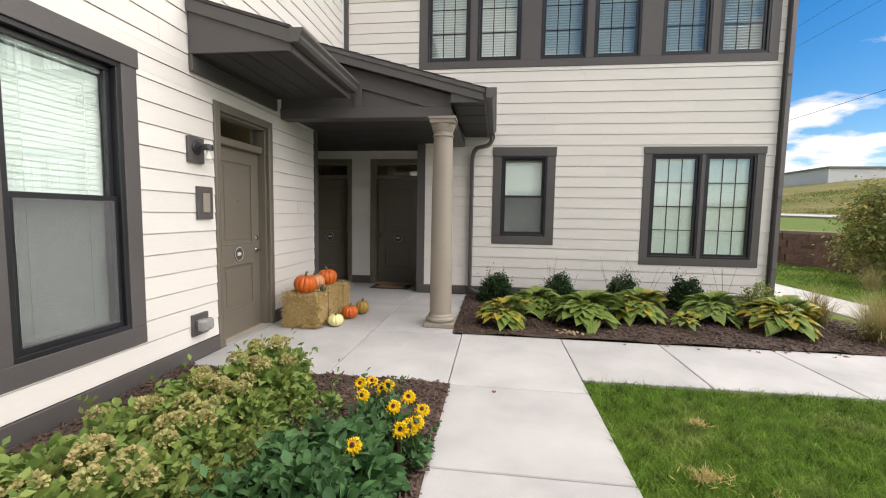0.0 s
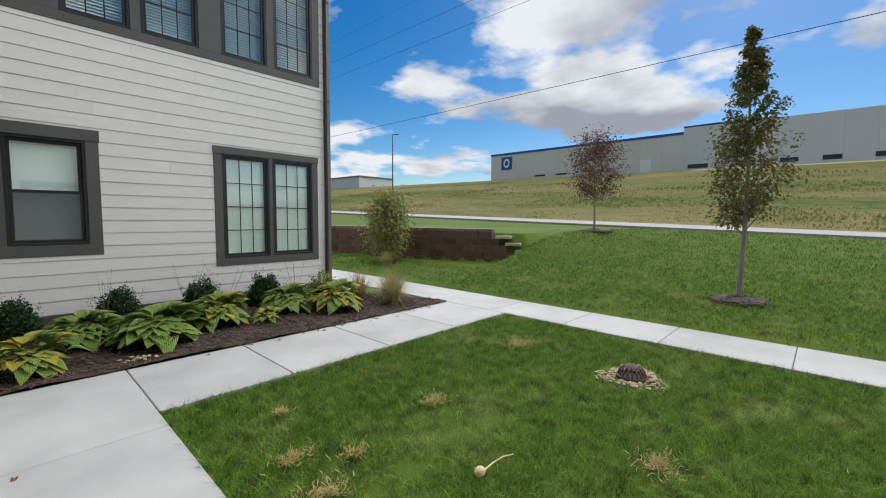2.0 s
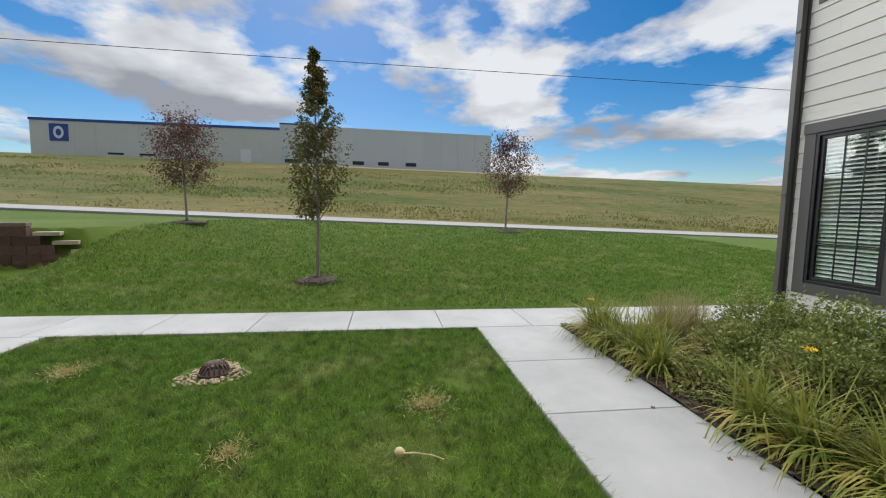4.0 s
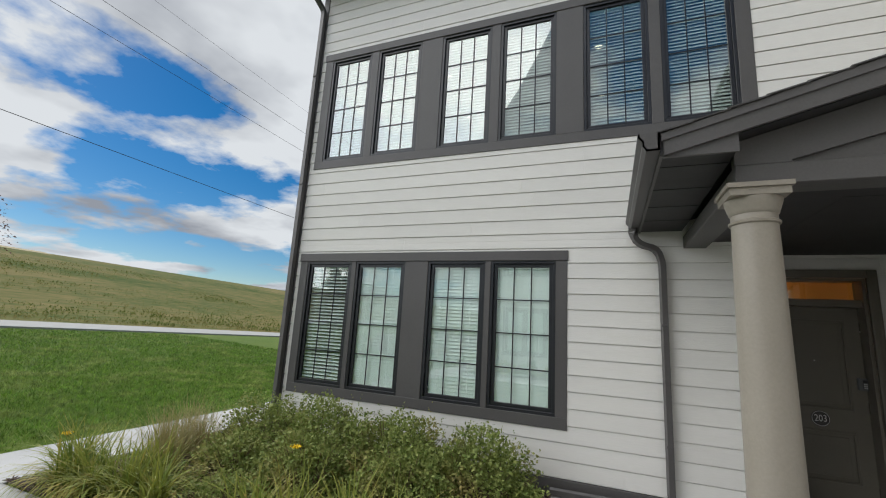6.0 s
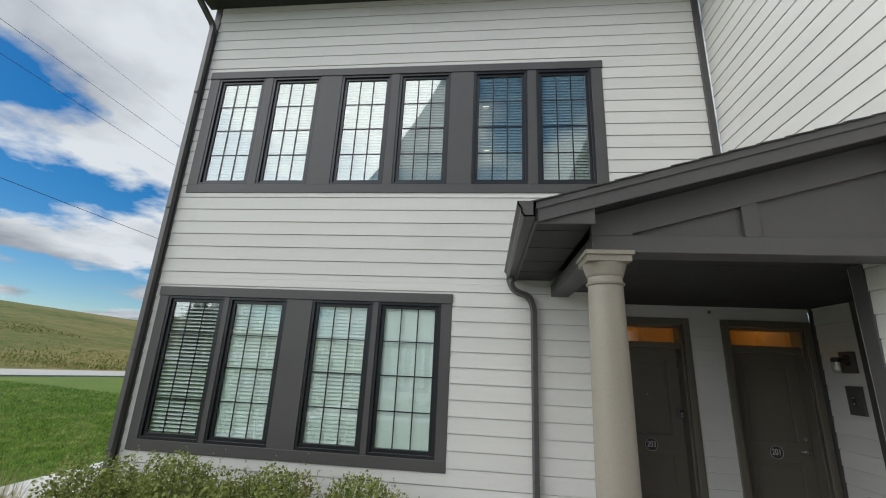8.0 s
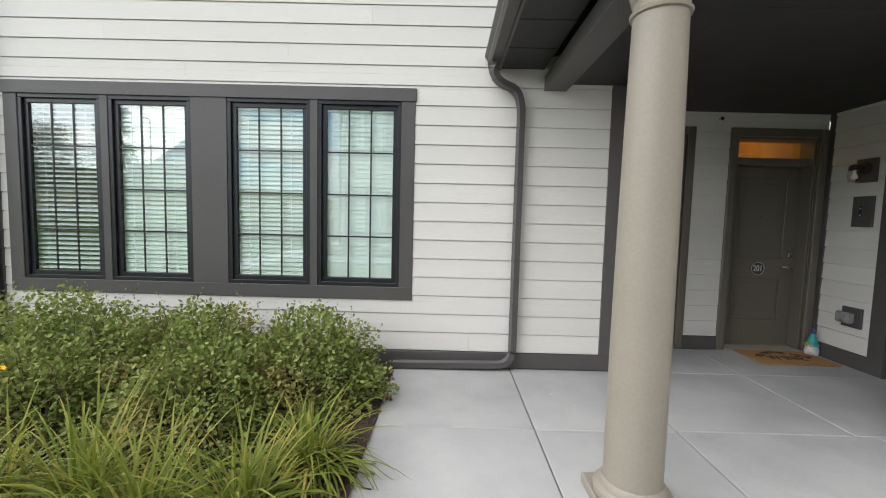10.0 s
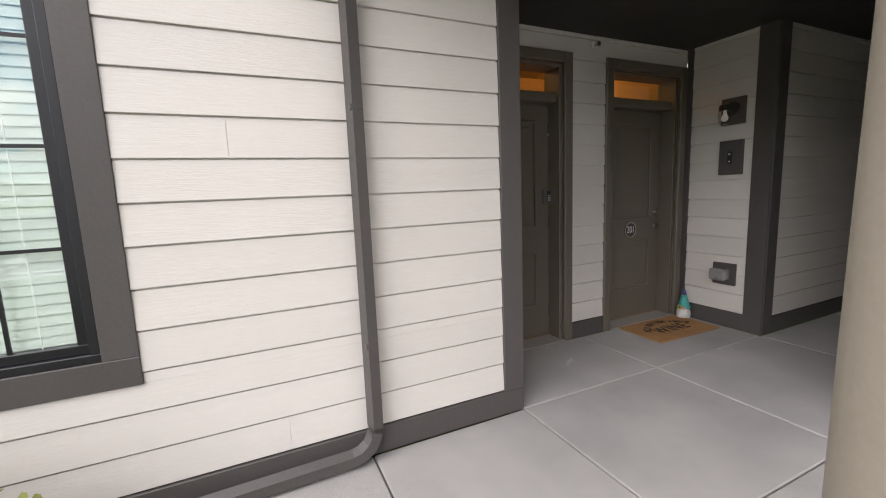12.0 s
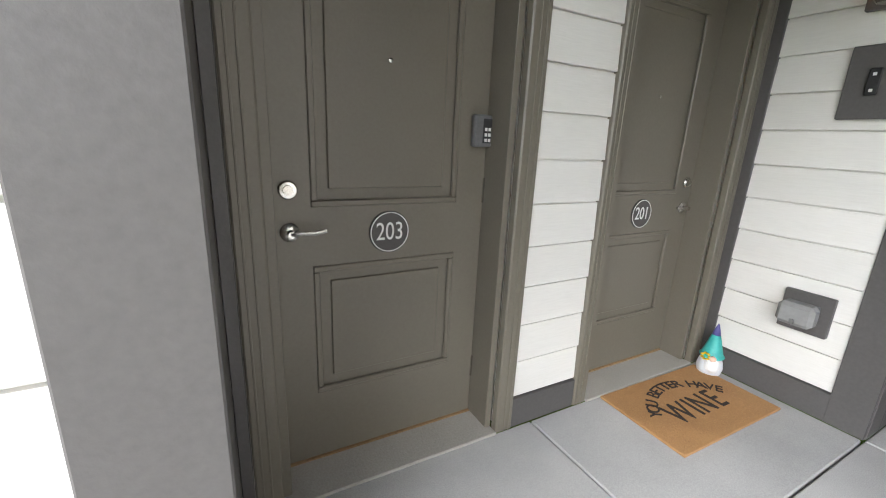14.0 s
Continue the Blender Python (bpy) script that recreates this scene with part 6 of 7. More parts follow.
# ---------------- lawn blades ----------------
def turf(name, rects, density, h, width, label, seed, wear=True, fade=False):
    rs = np.random.RandomState(seed)
    P = []
    for x0, x1, y0, y1 in rects:
        n = int((x1 - x0) * (y1 - y0) * density)
        P.append(np.stack([rs.uniform(x0, x1, n), rs.uniform(y0, y1, n)], 1))
    P = np.concatenate(P)
    if fade:
        P = P[rs.rand(len(P)) < np.minimum(1.0, (10.5 / P[:, 0]) ** 3.0)]
    if wear:
        keep = np.array([noise.noise(Vector((x * 1.1, y * 1.1, 5.0))) + 0.4 * noise.noise(Vector((x * 5, y * 5, 2.0))) for x, y in P]) > -0.52 + 0.2 * rs.uniform(-1, 1, len(P))
        P = P[keep]
        P = P[(P[:, 0] - 6.66) ** 2 + (P[:, 1] - 6.27) ** 2 > 0.075 + 0.04 * rs.rand(len(P))]
    Z = np.array([ground_z(float(x), float(y)) - (0.03 if x < 9 else 0.0) for x, y in P])
    n = len(P)
    an = rs.uniform(0, 6.283, n)
    side = np.stack([np.cos(an), np.sin(an), np.zeros(n)], 1) * (width * rs.uniform(0.6, 1.2, n))[:, None] * 0.5
    far = np.maximum(1.0, P[:, 0] / 9.5) if fade else np.ones(n)
    side = side * far[:, None]
    L = h * rs.uniform(0.55, 1.25, n) * far ** 0.4
    lean = np.stack([rs.normal(0, 0.45, n), rs.normal(0, 0.45, n), np.ones(n)], 1)
    b = np.concatenate([P, Z[:, None]], 1)
    m = b + lean * (L * 0.55)[:, None]
    t = b + (lean * np.array([1.9, 1.9, 0.92])) * L[:, None]
    v = np.stack([b - side, b + side, m + side * 0.8, m - side * 0.8, t], 1).reshape(-1, 3)
    i = np.arange(n)[:, None] * 5
    f = np.concatenate([np.concatenate([i, i + 1, i + 2], 1), np.concatenate([i, i + 2, i + 3], 1), np.concatenate([i + 3, i + 2, i + 4], 1)], 0)
    ob = new(name, quick_mesh(name, v, f, L_TURF))
    tagged(ob, label, "grass", kind="stuff")


L_TURF = foliage("turf_blades", (0.050, 0.128, 0.012), (0.165, 0.262, 0.038), (0.27, 0.30, 0.10), rough=0.7, trans=0.3, patch=1.4, clump=0.65)
turf("lawn_grass", [(3.47, 7.91, 3.55, 8.54)], 5200, 0.055, 0.005, "mown green lawn with pale worn patches", 1)
turf("lawn_grass", [(8.87, 21.8, -9.0, 11.4)], 1500, 0.06, 0.008, "mown green lawn beyond the walk", 2, wear=False, fade=True)
turf("lawn_grass", [(8.87, 11.2, 11.4, 20.0)], 500, 0.07, 0.012, "mown green lawn below the retaining wall", 3, wear=False)

L_WEED = foliage("bank_weeds", (0.125, 0.155, 0.040), (0.20, 0.215, 0.065), (0.33, 0.26, 0.11), rough=0.8, trans=0.35, patch=0.09)
wr = np.random.RandomState(41)
WN = 42000
wx = 31.4 + 44.0 * wr.rand(WN) ** 1.4
wy = wr.uniform(-42.0, 85.0, WN)
thick = np.array([noise.noise(Vector((x * 0.10, y * 0.05, 3.0))) + 0.6 * noise.noise(Vector((x * 0.33, y * 0.20, 8.0))) for x, y in zip(wx, wy)])
keep = thick > -0.45 + 0.7 * wr.rand(WN)
wx, wy, thick = wx[keep], wy[keep], thick[keep]
wp = np.stack([wx, wy, np.array([ground_z(float(x), float(y)) for x, y in zip(wx, wy)])], 1)
wd = np.stack([wr.normal(0, 0.55, len(wp)), wr.normal(0, 0.55, len(wp)), np.ones(len(wp))], 1)
weeds = new("bank_weeds", leaf_mesh("bank_weeds", wp, wd, (0.13 + 0.20 * np.clip(thick, 0, 1)) * wr.uniform(0.6, 1.4, len(wp)), L_WEED, 0.55, 0.2))
tagged(weeds, "rough green and tan weeds covering the bank", "weeds", kind="stuff")

# dried-out spots in the lawn
L_STRAWY = foliage("dry_turf", (0.52, 0.40, 0.18), (0.36, 0.33, 0.12), (0.58, 0.45, 0.24), trans=0.3)
for i, (x, y, r) in enumerate(((3.86, 7.26, 0.10), (3.83, 6.84, 0.13), (4.16, 7.04, 0.09), (4.08, 7.86, 0.06), (6.75, 7.53, 0.20), (5.3, 5.67, 0.12), (5.0, 7.2, 0.12), (5.84, 4.41, 0.25))):
    rs = np.random.RandomState(300 + i)
    n = int(2600 * r)
    rad, an = np.abs(rs.normal(0, 0.55, n)) * r, rs.uniform(0, 6.283, n)
    p = np.stack([x + rad * np.cos(an) * 1.3, y + rad * np.sin(an), np.full(n, 0.005)], 1)
    d = np.stack([rs.normal(0, 1.6, n), rs.normal(0, 1.6, n), np.ones(n)], 1)
    ob = new("dry_grass_spot", leaf_mesh("dry_grass_spot", p, d, rs.uniform(0.03, 0.055, n), L_STRAWY, 0.14, 0.0))
    tagged(ob, "straw-coloured dry spot in the lawn", "grass", "dry spots", "stuff")

# ---------------- loose things ----------------
M_STRAW = foliage("straw", (0.42, 0.30, 0.12), (0.60, 0.46, 0.22), None, rough=0.7, trans=0.1)
M_STRAWCORE = surface("straw_core", (0.30, 0.21, 0.08), (0.46, 0.34, 0.15), 0.9, 90, 6, 1.0, stretch=(4, 1, 4))
M_ORANGE = surface("orange_pumpkin", (0.50, 0.085, 0.007), (0.58, 0.125, 0.012), 0.42, 30, 4, 0.1)
M_PEACH = surface("peach_pumpkin", (0.58, 0.24, 0.11), (0.64, 0.30, 0.15), 0.5, 30, 4, 0.1)
M_CREAM = surface("cream_pumpkin", (0.72, 0.66, 0.30), (0.78, 0.72, 0.40), 0.45, 30, 4, 0.1)
M_GOURD = surface("mottled_gourd", (0.42, 0.22, 0.03), (0.20, 0.16, 0.04), 0.5, 20, 9, 0.2)
M_GREENGOURD = surface("dark_green_gourd", (0.03, 0.05, 0.02), (0.08, 0.10, 0.04), 0.45, 20, 9, 0.2)
M_STALK = surface("pumpkin_stalk", (0.10, 0.075, 0.035), (0.17, 0.13, 0.06), 0.85, 60, 8, 0.5)
M_COIR = surface("coir_mat", (0.36, 0.19, 0.075), (0.50, 0.28, 0.12), 0.95, 220, 5, 1.0)
M_INK = surface("black_print", (0.025, 0.018, 0.014), (0.045, 0.032, 0.025), 0.95, 220, 5, 0.6)
M_BLACKMAT = surface("black_rubber_mat", (0.03, 0.024, 0.02), (0.055, 0.045, 0.04), 0.9, 120, 5, 0.8)
M_STONE = surface("tan_pebble", (0.27, 0.205, 0.12), (0.40, 0.32, 0.20), 0.8, 30, 4, 0.3, spread=0.25)
M_IRON = surface("rusty_iron", (0.06, 0.036, 0.028), (0.11, 0.066, 0.05), 0.8, 60, 5, 0.5)
M_POD = surface("dry_seed_head", (0.55, 0.42, 0.22), (0.66, 0.54, 0.32), 0.8, 50, 8, 0.4)
# the wall lamps are off; a faint glow is put into the bulb's material
M_BULB = glow("lamp_bulb", (0.8, 0.78, 0.72), 0.03)

# straw bale
BX, BY, BL, BW, BH = 0.50, 10.08, 1.02, 0.44, 0.40
bale = thing("straw_bale", "golden straw bale holding pumpkins beside the wall", "straw bale", Matrix.Translation((BX - 0.05, BY, 0)))
bmx = boxes((-BW / 2, BW / 2, -BL / 2, BL / 2, 0.0, BH), bevel=0.04)
bmesh.ops.subdivide_edges(bmx, edges=bmx.edges[:], cuts=3, use_grid_fill=True)
for v in bmx.verts:
    v.co += Vector((noise.noise(v.co * 7), noise.noise(v.co * 7 + Vector((5, 0, 0))), 0.5 * noise.noise(v.co * 7 + Vector((0, 5, 0))))) * 0.025
    v.co.z = max(0.0, v.co.z)
part("core", bmx, M_STRAWCORE, bale, smooth=True)
rs = np.random.RandomState(4)
n = 5200
face = rs.randint(0, 5, n)
p = np.stack([rs.uniform(-BW / 2, BW / 2, n), rs.uniform(-BL / 2, BL / 2, n), rs.uniform(0.012, BH, n)], 1)
p[face == 0, 0] = BW / 2
p[face == 1, 0] = -BW / 2
p[face == 2, 1] = -BL / 2
p[face == 3, 1] = BL / 2
p[face == 4, 2] = BH - 0.004
d = rs.normal(size=(n, 3)) * np.array([0.5, 0.9, 0.45])
d[face == 2] *= np.array([1.6, 0.35, 1.5])
d[face == 0] *= np.array([0.3, 1.0, 1.3])
d = unit(d)
L = rs.uniform(0.04, 0.15, n)
sd = unit(np.cross(d, rs.normal(size=(n, 3)))) * 0.0022
v = np.stack([p - d * L[:, None] / 2 - sd, p - d * L[:, None] / 2 + sd, p + d * L[:, None] / 2 + sd, p + d * L[:, None] / 2 - sd], 1).reshape(-1, 3)
v[:, 2] = np.maximum(v[:, 2], 0.003)
child("straw", quick_mesh("straw", v, np.arange(4 * n).reshape(-1, 4), M_STRAW), bale, kind="stuff")
for yy in (-0.25, 0.25):
    part("twine", ring(-BW / 2 - 0.012, BW / 2 + 0.012, -0.0, BH + 0.006, 0.006, yy - 0.003, yy + 0.003), M_TWIG, bale)


def pumpkin(name, x, y, z, r, h, mat, label, ribs=10, tilt=(0, 0), seed=1, stalk=0.05):
    t = thing(name, label, "pumpkin", Matrix.Translation((x, y, z)) @ Euler((tilt[0], tilt[1], seed)).to_matrix().to_4x4())
    bm = bmesh.new()
    nu, nv = ribs * 6, 14
    rows = []
    for j in range(nv + 1):
        f = j / nv
        a = math.pi * f
        row = []
        for i in range(nu):
            th = 2 * math.pi * i / nu
            rib = 1 - 0.075 * (1 - abs(math.sin(th * ribs / 2))) ** 2 * 1.4
            rad = r * (math.sin(a) ** 0.8) * rib * (1 + 0.03 * math.sin(th + seed))
            zz = h * 0.5 * (1 - math.cos(a)) - 0.10 * h * math.exp(-((f - 1) / 0.1) ** 2) + 0.04 * h * math.exp(-(f / 0.1) ** 2)
            row.append(bm.verts.new((rad * math.cos(th), rad * math.sin(th), zz)) if 0 < j < nv else None)
        rows.append(row)
    bot, top = bm.verts.new((0, 0, 0.05 * h)), bm.verts.new((0, 0, h * 0.88))
    for j in range(1, nv - 1):
        for i in range(nu):
            bm.faces.new((rows[j][i], rows[j][(i + 1) % nu], rows[j + 1][(i + 1) % nu], rows[j + 1][i]))
    for i in range(nu):
        bm.faces.new((bot, rows[1][(i + 1) % nu], rows[1][i]))
        bm.faces.new((top, rows[nv - 1][i], rows[nv - 1][(i + 1) % nu]))
    part("flesh", bm, mat, t, smooth=True)
    part("stalk", limb([(0, 0, h * 0.86), (0.004, 0, h * 0.86 + stalk * 0.6), (0.02, 0.008, h * 0.86 + stalk)], 0.017, 0.011, 7), M_STALK, t)
    return t


pumpkin("pumpkin", 0.42, 9.72, 0.40, 0.135, 0.225, M_ORANGE, "large orange pumpkin on the straw bale", 11, (0.05, 0.08), 1, 0.07)
pumpkin("pumpkin", 0.42, 10.02, 0.40, 0.125, 0.19, M_PEACH, "pale peach pumpkin on the straw bale", 12, (0.0, 0.0), 2, 0.04)
pumpkin("pumpkin", 0.46, 10.33, 0.40, 0.13, 0.22, M_ORANGE, "orange pumpkin at the back of the straw bale", 11, (0, 0.05), 3, 0.06)
pumpkin("gourd", 0.60, 9.86, 0.40, 0.042, 0.075, M_GREENGOURD, "small dark green gourd on the bale", 8, (0, 0), 4, 0.02)
pumpkin("pumpkin", 0.80, 9.76, 0.0, 0.095, 0.15, M_CREAM, "small cream-yellow pumpkin on the concrete", 10, (0, 0), 5, 0.03)
pumpkin("pumpkin", 0.84, 10.15, 0.0, 0.105, 0.175, M_ORANGE, "orange pumpkin on the concrete", 11, (0, 0), 6, 0.05)
pumpkin("gourd", 0.92, 10.42, 0.0, 0.088, 0.19, M_GOURD, "mottled orange-green gourd on the concrete", 10, (0, 0), 7, 0.05)


# wall fittings: lamp, bell plate, outlet cover
def sconce(m, u, z, group):
    t = thing("wall_lamp", "black wall lamp with a clear glass shade and pale bulb", "wall lamp", m @ Matrix.Translation((u, 0, z)), group=group)
    part("mounting_block", boxes((-0.10, 0.10, -0.022, 0.006, -0.115, 0.115), bevel=0.004), M_TRIM, t)
    b = part("back_plate", lathe([(0.062, 0), (0.062, 0.01), (0.055, 0.018), (0.02, 0.02)], 24), M_BLACKSTUFF, t, smooth=True)
    b.matrix_local = Matrix.Translation((0, -0.0225, 0.02)) @ RX90
    part("arm", sweep([(0, -0.038, 0.02), (0, -0.08, 0.035), (0, -0.12, 0.03)], circle_section(0.011, 8)), M_BLACKSTUFF, t, smooth=True)
    s = part("cap", lathe([(0.012, 0.055), (0.042, 0.045), (0.047, 0.02), (0.047, 0.0)], 20), M_BLACKSTUFF, t, smooth=True)
    s.matrix_local = Matrix.Translation((0, -0.13, 0.0))
    g = part("glass_shade", lathe([(0.046, 0.0), (0.05, -0.05), (0.044, -0.10), (0.03, -0.12)], 20), M_CLEAR, t, "clear glass jar", True)
    g.matrix_local = Matrix.Translation((0, -0.13, 0.0))
    bl = part("bulb", lathe([(0.012, 0.0), (0.014, -0.03), (0.028, -0.06), (0.025, -0.08), (0.01, -0.092)], 14), M_BULB, t, "frosted bulb", True)
    bl.matrix_local = Matrix.Translation((0, -0.13, 0.0))


def bell_plate(m, u, z, group, bell=True):
    t = thing("bell_plate", "dark mounting block with a doorbell", "doorbell", m @ Matrix.Translation((u, 0, z)), group=group)
    part("block", boxes((-0.10, 0.10, -0.022, 0.006, -0.15, 0.15), bevel=0.004), M_TRIM, t)
    part("bell", boxes((-0.022, 0.022, -0.036, -0.0225, -0.055, 0.055) if bell else (-0.045, 0.045, -0.034, -0.0225, -0.09, 0.09), bevel=0.005), M_BLACKSTUFF if bell else M_COLUMN, t)
    if bell:
        for dz in (-0.035, 0.03):
            part("bell_light", boxes((-0.006, 0.006, -0.039, -0.0365, dz - 0.006, dz + 0.006)), M_WHITE, t)


def outlet(m, u, z, group):
    t = thing("outlet_cover", "clear bubble cover over an outdoor outlet on a dark block", "outlet", m @ Matrix.Translation((u, 0, z)), group=group)
    part("block", boxes((-0.10, 0.10, -0.022, 0.006, -0.10, 0.10), bevel=0.004), M_TRIM, t)
    part("socket", boxes((-0.075, 0.055, -0.034, -0.0225, -0.05, 0.05), bevel=0.004), M_GREYBOX, t)
    part("bubble_cover", boxes((-0.085, 0.065, -0.115, -0.0345, -0.055, 0.055), bevel=0.018), M_OUTLETCOVER, t, "cloudy clear plastic cover")
    part("latch", boxes((-0.02, 0.0, -0.122, -0.1155, -0.045, -0.02), bevel=0.002), M_GREYBOX, t)


M_OUTLETCOVER = surface("cloudy_plastic", (0.42, 0.42, 0.41), (0.50, 0.50, 0.49), 0.2, 30, 8, 0.05)
M_OUTLETCOVER.node_tree.nodes["Principled BSDF"].inputs["Transmission Weight"].default_value = 0.5
FRW = wall_frame(RW, 0, "east")
sconce(FRW, -0.32, 1.955, "wall lamps")
bell_plate(FRW, -0.32, 1.555, "door fittings")
outlet(FRW, -0.325, 0.50, "door fittings")
sconce(FW, 8.47, 1.92, "wall lamps")
bell_plate(FW, 8.57, 1.45, "door fittings", False)
outlet(FW, 8.46, 0.33, "door fittings")
FRN = wall_frame(RW, COURT, "east")
sconce(FRN, 0.32, 1.955, "wall lamps")

lb = thing("key_box", "small grey key lock box hung on the door's edge", "lock box", FSR @ Matrix.Translation((-0.412, 0.168, 1.28)))
part("case", boxes((-0.04, 0.04, -0.032, -0.002, -0.06, 0.06), bevel=0.006), M_GREYBOX, lb)
part("dial_panel", boxes((-0.004, 0.034, -0.036, -0.0325, -0.045, 0.045), bevel=0.001), M_BLACKSTUFF, lb)
for k in range(6):
    part("button", boxes((0.002 + 0.016 * (k % 2), 0.012 + 0.016 * (k % 2), -0.039, -0.0365, -0.04 + 0.02 * (k // 2), -0.028 + 0.02 * (k // 2))), M_WHITE, lb)
sp = thing("sprinkler_head", "small white sidewall sprinkler head", "sprinkler", FSR @ Matrix.Translation((-0.02, 0, 2.52)))
e1 = part("escutcheon", lathe([(0.038, 0), (0.036, 0.008), (0.018, 0.012)], 20), M_WHITE, sp, smooth=True)
e1.matrix_local = Matrix.Translation((0, 0.003, 0)) @ RX90
e2 = part("nozzle", lathe([(0.012, 0.012), (0.012, 0.05), (0.02, 0.052), (0.02, 0.056)], 12), M_METAL, sp, smooth=True)
e2.matrix_local = Matrix.Translation((0, 0.003, 0)) @ RX90

# doormats
mat1 = thing("doormat", "brown coir doormat with black lettering before the door", "doormat", Matrix.Translation((-0.685, -0.515, 0.0005)) @ Matrix.Rotation(radians(180 - 1), 4, "Z") @ Matrix.Diagonal((1.08, 0.96, 1, 1)))
bmx = boxes((-0.36, 0.36, -0.235, 0.235, 0.0, 0.014), bevel=0.003)
part("coir", bmx, M_COIR, mat1)
rs = np.random.RandomState(9)
n = 5000
q = np.stack([rs.uniform(-0.36, 0.36, n), rs.uniform(-0.235, 0.235, n), np.full(n, 0.0135)], 1)
child("pile", leaf_mesh("pile", q, rs.normal(size=(n, 3)) * np.array([0.6, 0.6, 0.3]) + np.array([0, 0, 0.5]), np.full(n, 0.006), foliage("coir_fibres", (0.40, 0.21, 0.08), (0.55, 0.32, 0.14), None, 0.9, 0.0), 0.3, 0.0), mat1, kind="stuff")
arc = "YOU BETTER HAVE"
for i, ch in enumerate(arc):
    if ch == " ":
        continue
    a = (i - (len(arc) - 1) / 2) * 0.135
    R = 0.34
    lettering("letter", ch, 0.085, M_INK, mat1, Matrix.Translation((R * math.sin(a) * 0.86, -0.195 + R * math.cos(a), 0.0145)) @ Matrix.Rotation(-a, 4, "Z"), 0.0035)
for i, ch in enumerate("WINE"):
    lettering("letter", ch, 0.17, M_INK, mat1, Matrix.Translation((-0.125 + (0.0, 0.095, 0.165, 0.26)[i], -0.04, 0.0145)) @ Matrix.Diagonal((0.75, 1.15, 1, 1)), 0.0035)
mat2 = solid("doormat", boxes((-0.36, 0.36, -0.22, 0.22, 0.0005, 0.014), bevel=0.003), M_BLACKMAT, "dark rubber doormat with faint pattern in the shade", "doormat", Matrix.Translation((0.78, COURT + 0.42, 0)))
for k in range(4):
    part("stripe", boxes((-0.25, 0.25, -0.15 + 0.09 * k, -0.11 + 0.09 * k, 0.0141, 0.017)), M_COIR, mat2)
solid("doormat", boxes((-0.3, 0.3, -0.2, 0.2, 0.0005, 0.014), bevel=0.003), M_BLACKMAT, "dark rubber doormat at the further door", "doormat", Matrix.Translation((-0.62, COURT + 0.45, 0)))

# gnome figure: one mesh
gb = bmesh.new()


def add_lathe(profile, idx, off=(0, 0, 0), sides=18, sc=(1, 1)):
    b = lathe(profile, sides)
    tm = bpy.data.meshes.new("tmp")
    b.to_mesh(tm)
    b.free()
    k = len(gb.faces)
    kv = len(gb.verts)
    gb.from_mesh(tm)
    bpy.data.meshes.remove(tm)
    gb.faces.ensure_lookup_table()
    gb.verts.ensure_lookup_table()
    for f in gb.faces[k:]:
        f.material_index = idx
        f.smooth = True
    for v in gb.verts[kv:]:
        v.co = Vector((v.co.x * sc[0], v.co.y * sc[1], v.co.z)) + Vector(off)


add_lathe([(0.05, 0.0), (0.066, 0.012), (0.074, 0.05), (0.066, 0.09), (0.05, 0.115), (0.02, 0.125)], 0)
add_lathe([(0.034, 0.03), (0.05, 0.06), (0.045, 0.10), (0.02, 0.13), (0.004, 0.135)], 1, (0.035, 0.01, 0.0))
add_lathe([(0.068, 0.118), (0.072, 0.126), (0.06, 0.14), (0.048, 0.18), (0.034, 0.23), (0.024, 0.262)], 2)
add_lathe([(0.0245, 0.262), (0.018, 0.29), (0.008, 0.32), (0.002, 0.335)], 3)
add_lathe([(0.012, 0.11), (0.02, 0.118), (0.02, 0.13), (0.01, 0.14)], 4, (0.066, 0.01, 0.0))
for k in range(7):
    add_lathe([(0.004, 0.0), (0.012, 0.006), (0.004, 0.012)], 5, (0.062 + 0.004 * math.cos(k), -0.030 + 0.02 * math.cos(k * 0.9), 0.125 + 0.02 * math.sin(k * 0.9)), 8)
gm = bpy.data.meshes.new("garden_gnome")
gb.to_mesh(gm)
gb.free()
for m_ in (surface("gnome_white", (0.66, 0.68, 0.72), (0.74, 0.76, 0.80), 0.5, 40, 9, 0.2), surface("gnome_beard", (0.74, 0.74, 0.74), (0.8, 0.8, 0.8), 0.6, 40, 9, 0.3, stretch=(3, 3, 0.6)), surface("gnome_hat_teal", (0.03, 0.32, 0.30), (0.06, 0.42, 0.38), 0.5, 40, 14, 0.1), surface("gnome_hat_tip", (0.06, 0.05, 0.18), (0.08, 0.07, 0.24), 0.5, 40, 9, 0.1), surface("gnome_nose", (0.62, 0.40, 0.30), (0.68, 0.46, 0.36), 0.5, 40, 9, 0.1), M_YELLOW):
    gm.materials.append(m_)
gnome = new("garden_gnome", gm)
gnome.matrix_world = Matrix.Translation((-1.09, -0.655, 0.0)) @ Matrix.Rotation(radians(25), 4, "Z") @ Matrix.Diagonal((0.9, 0.9, 0.92, 1))
tagged(gnome, "small garden gnome figure with a teal hat and white beard", "figurine")

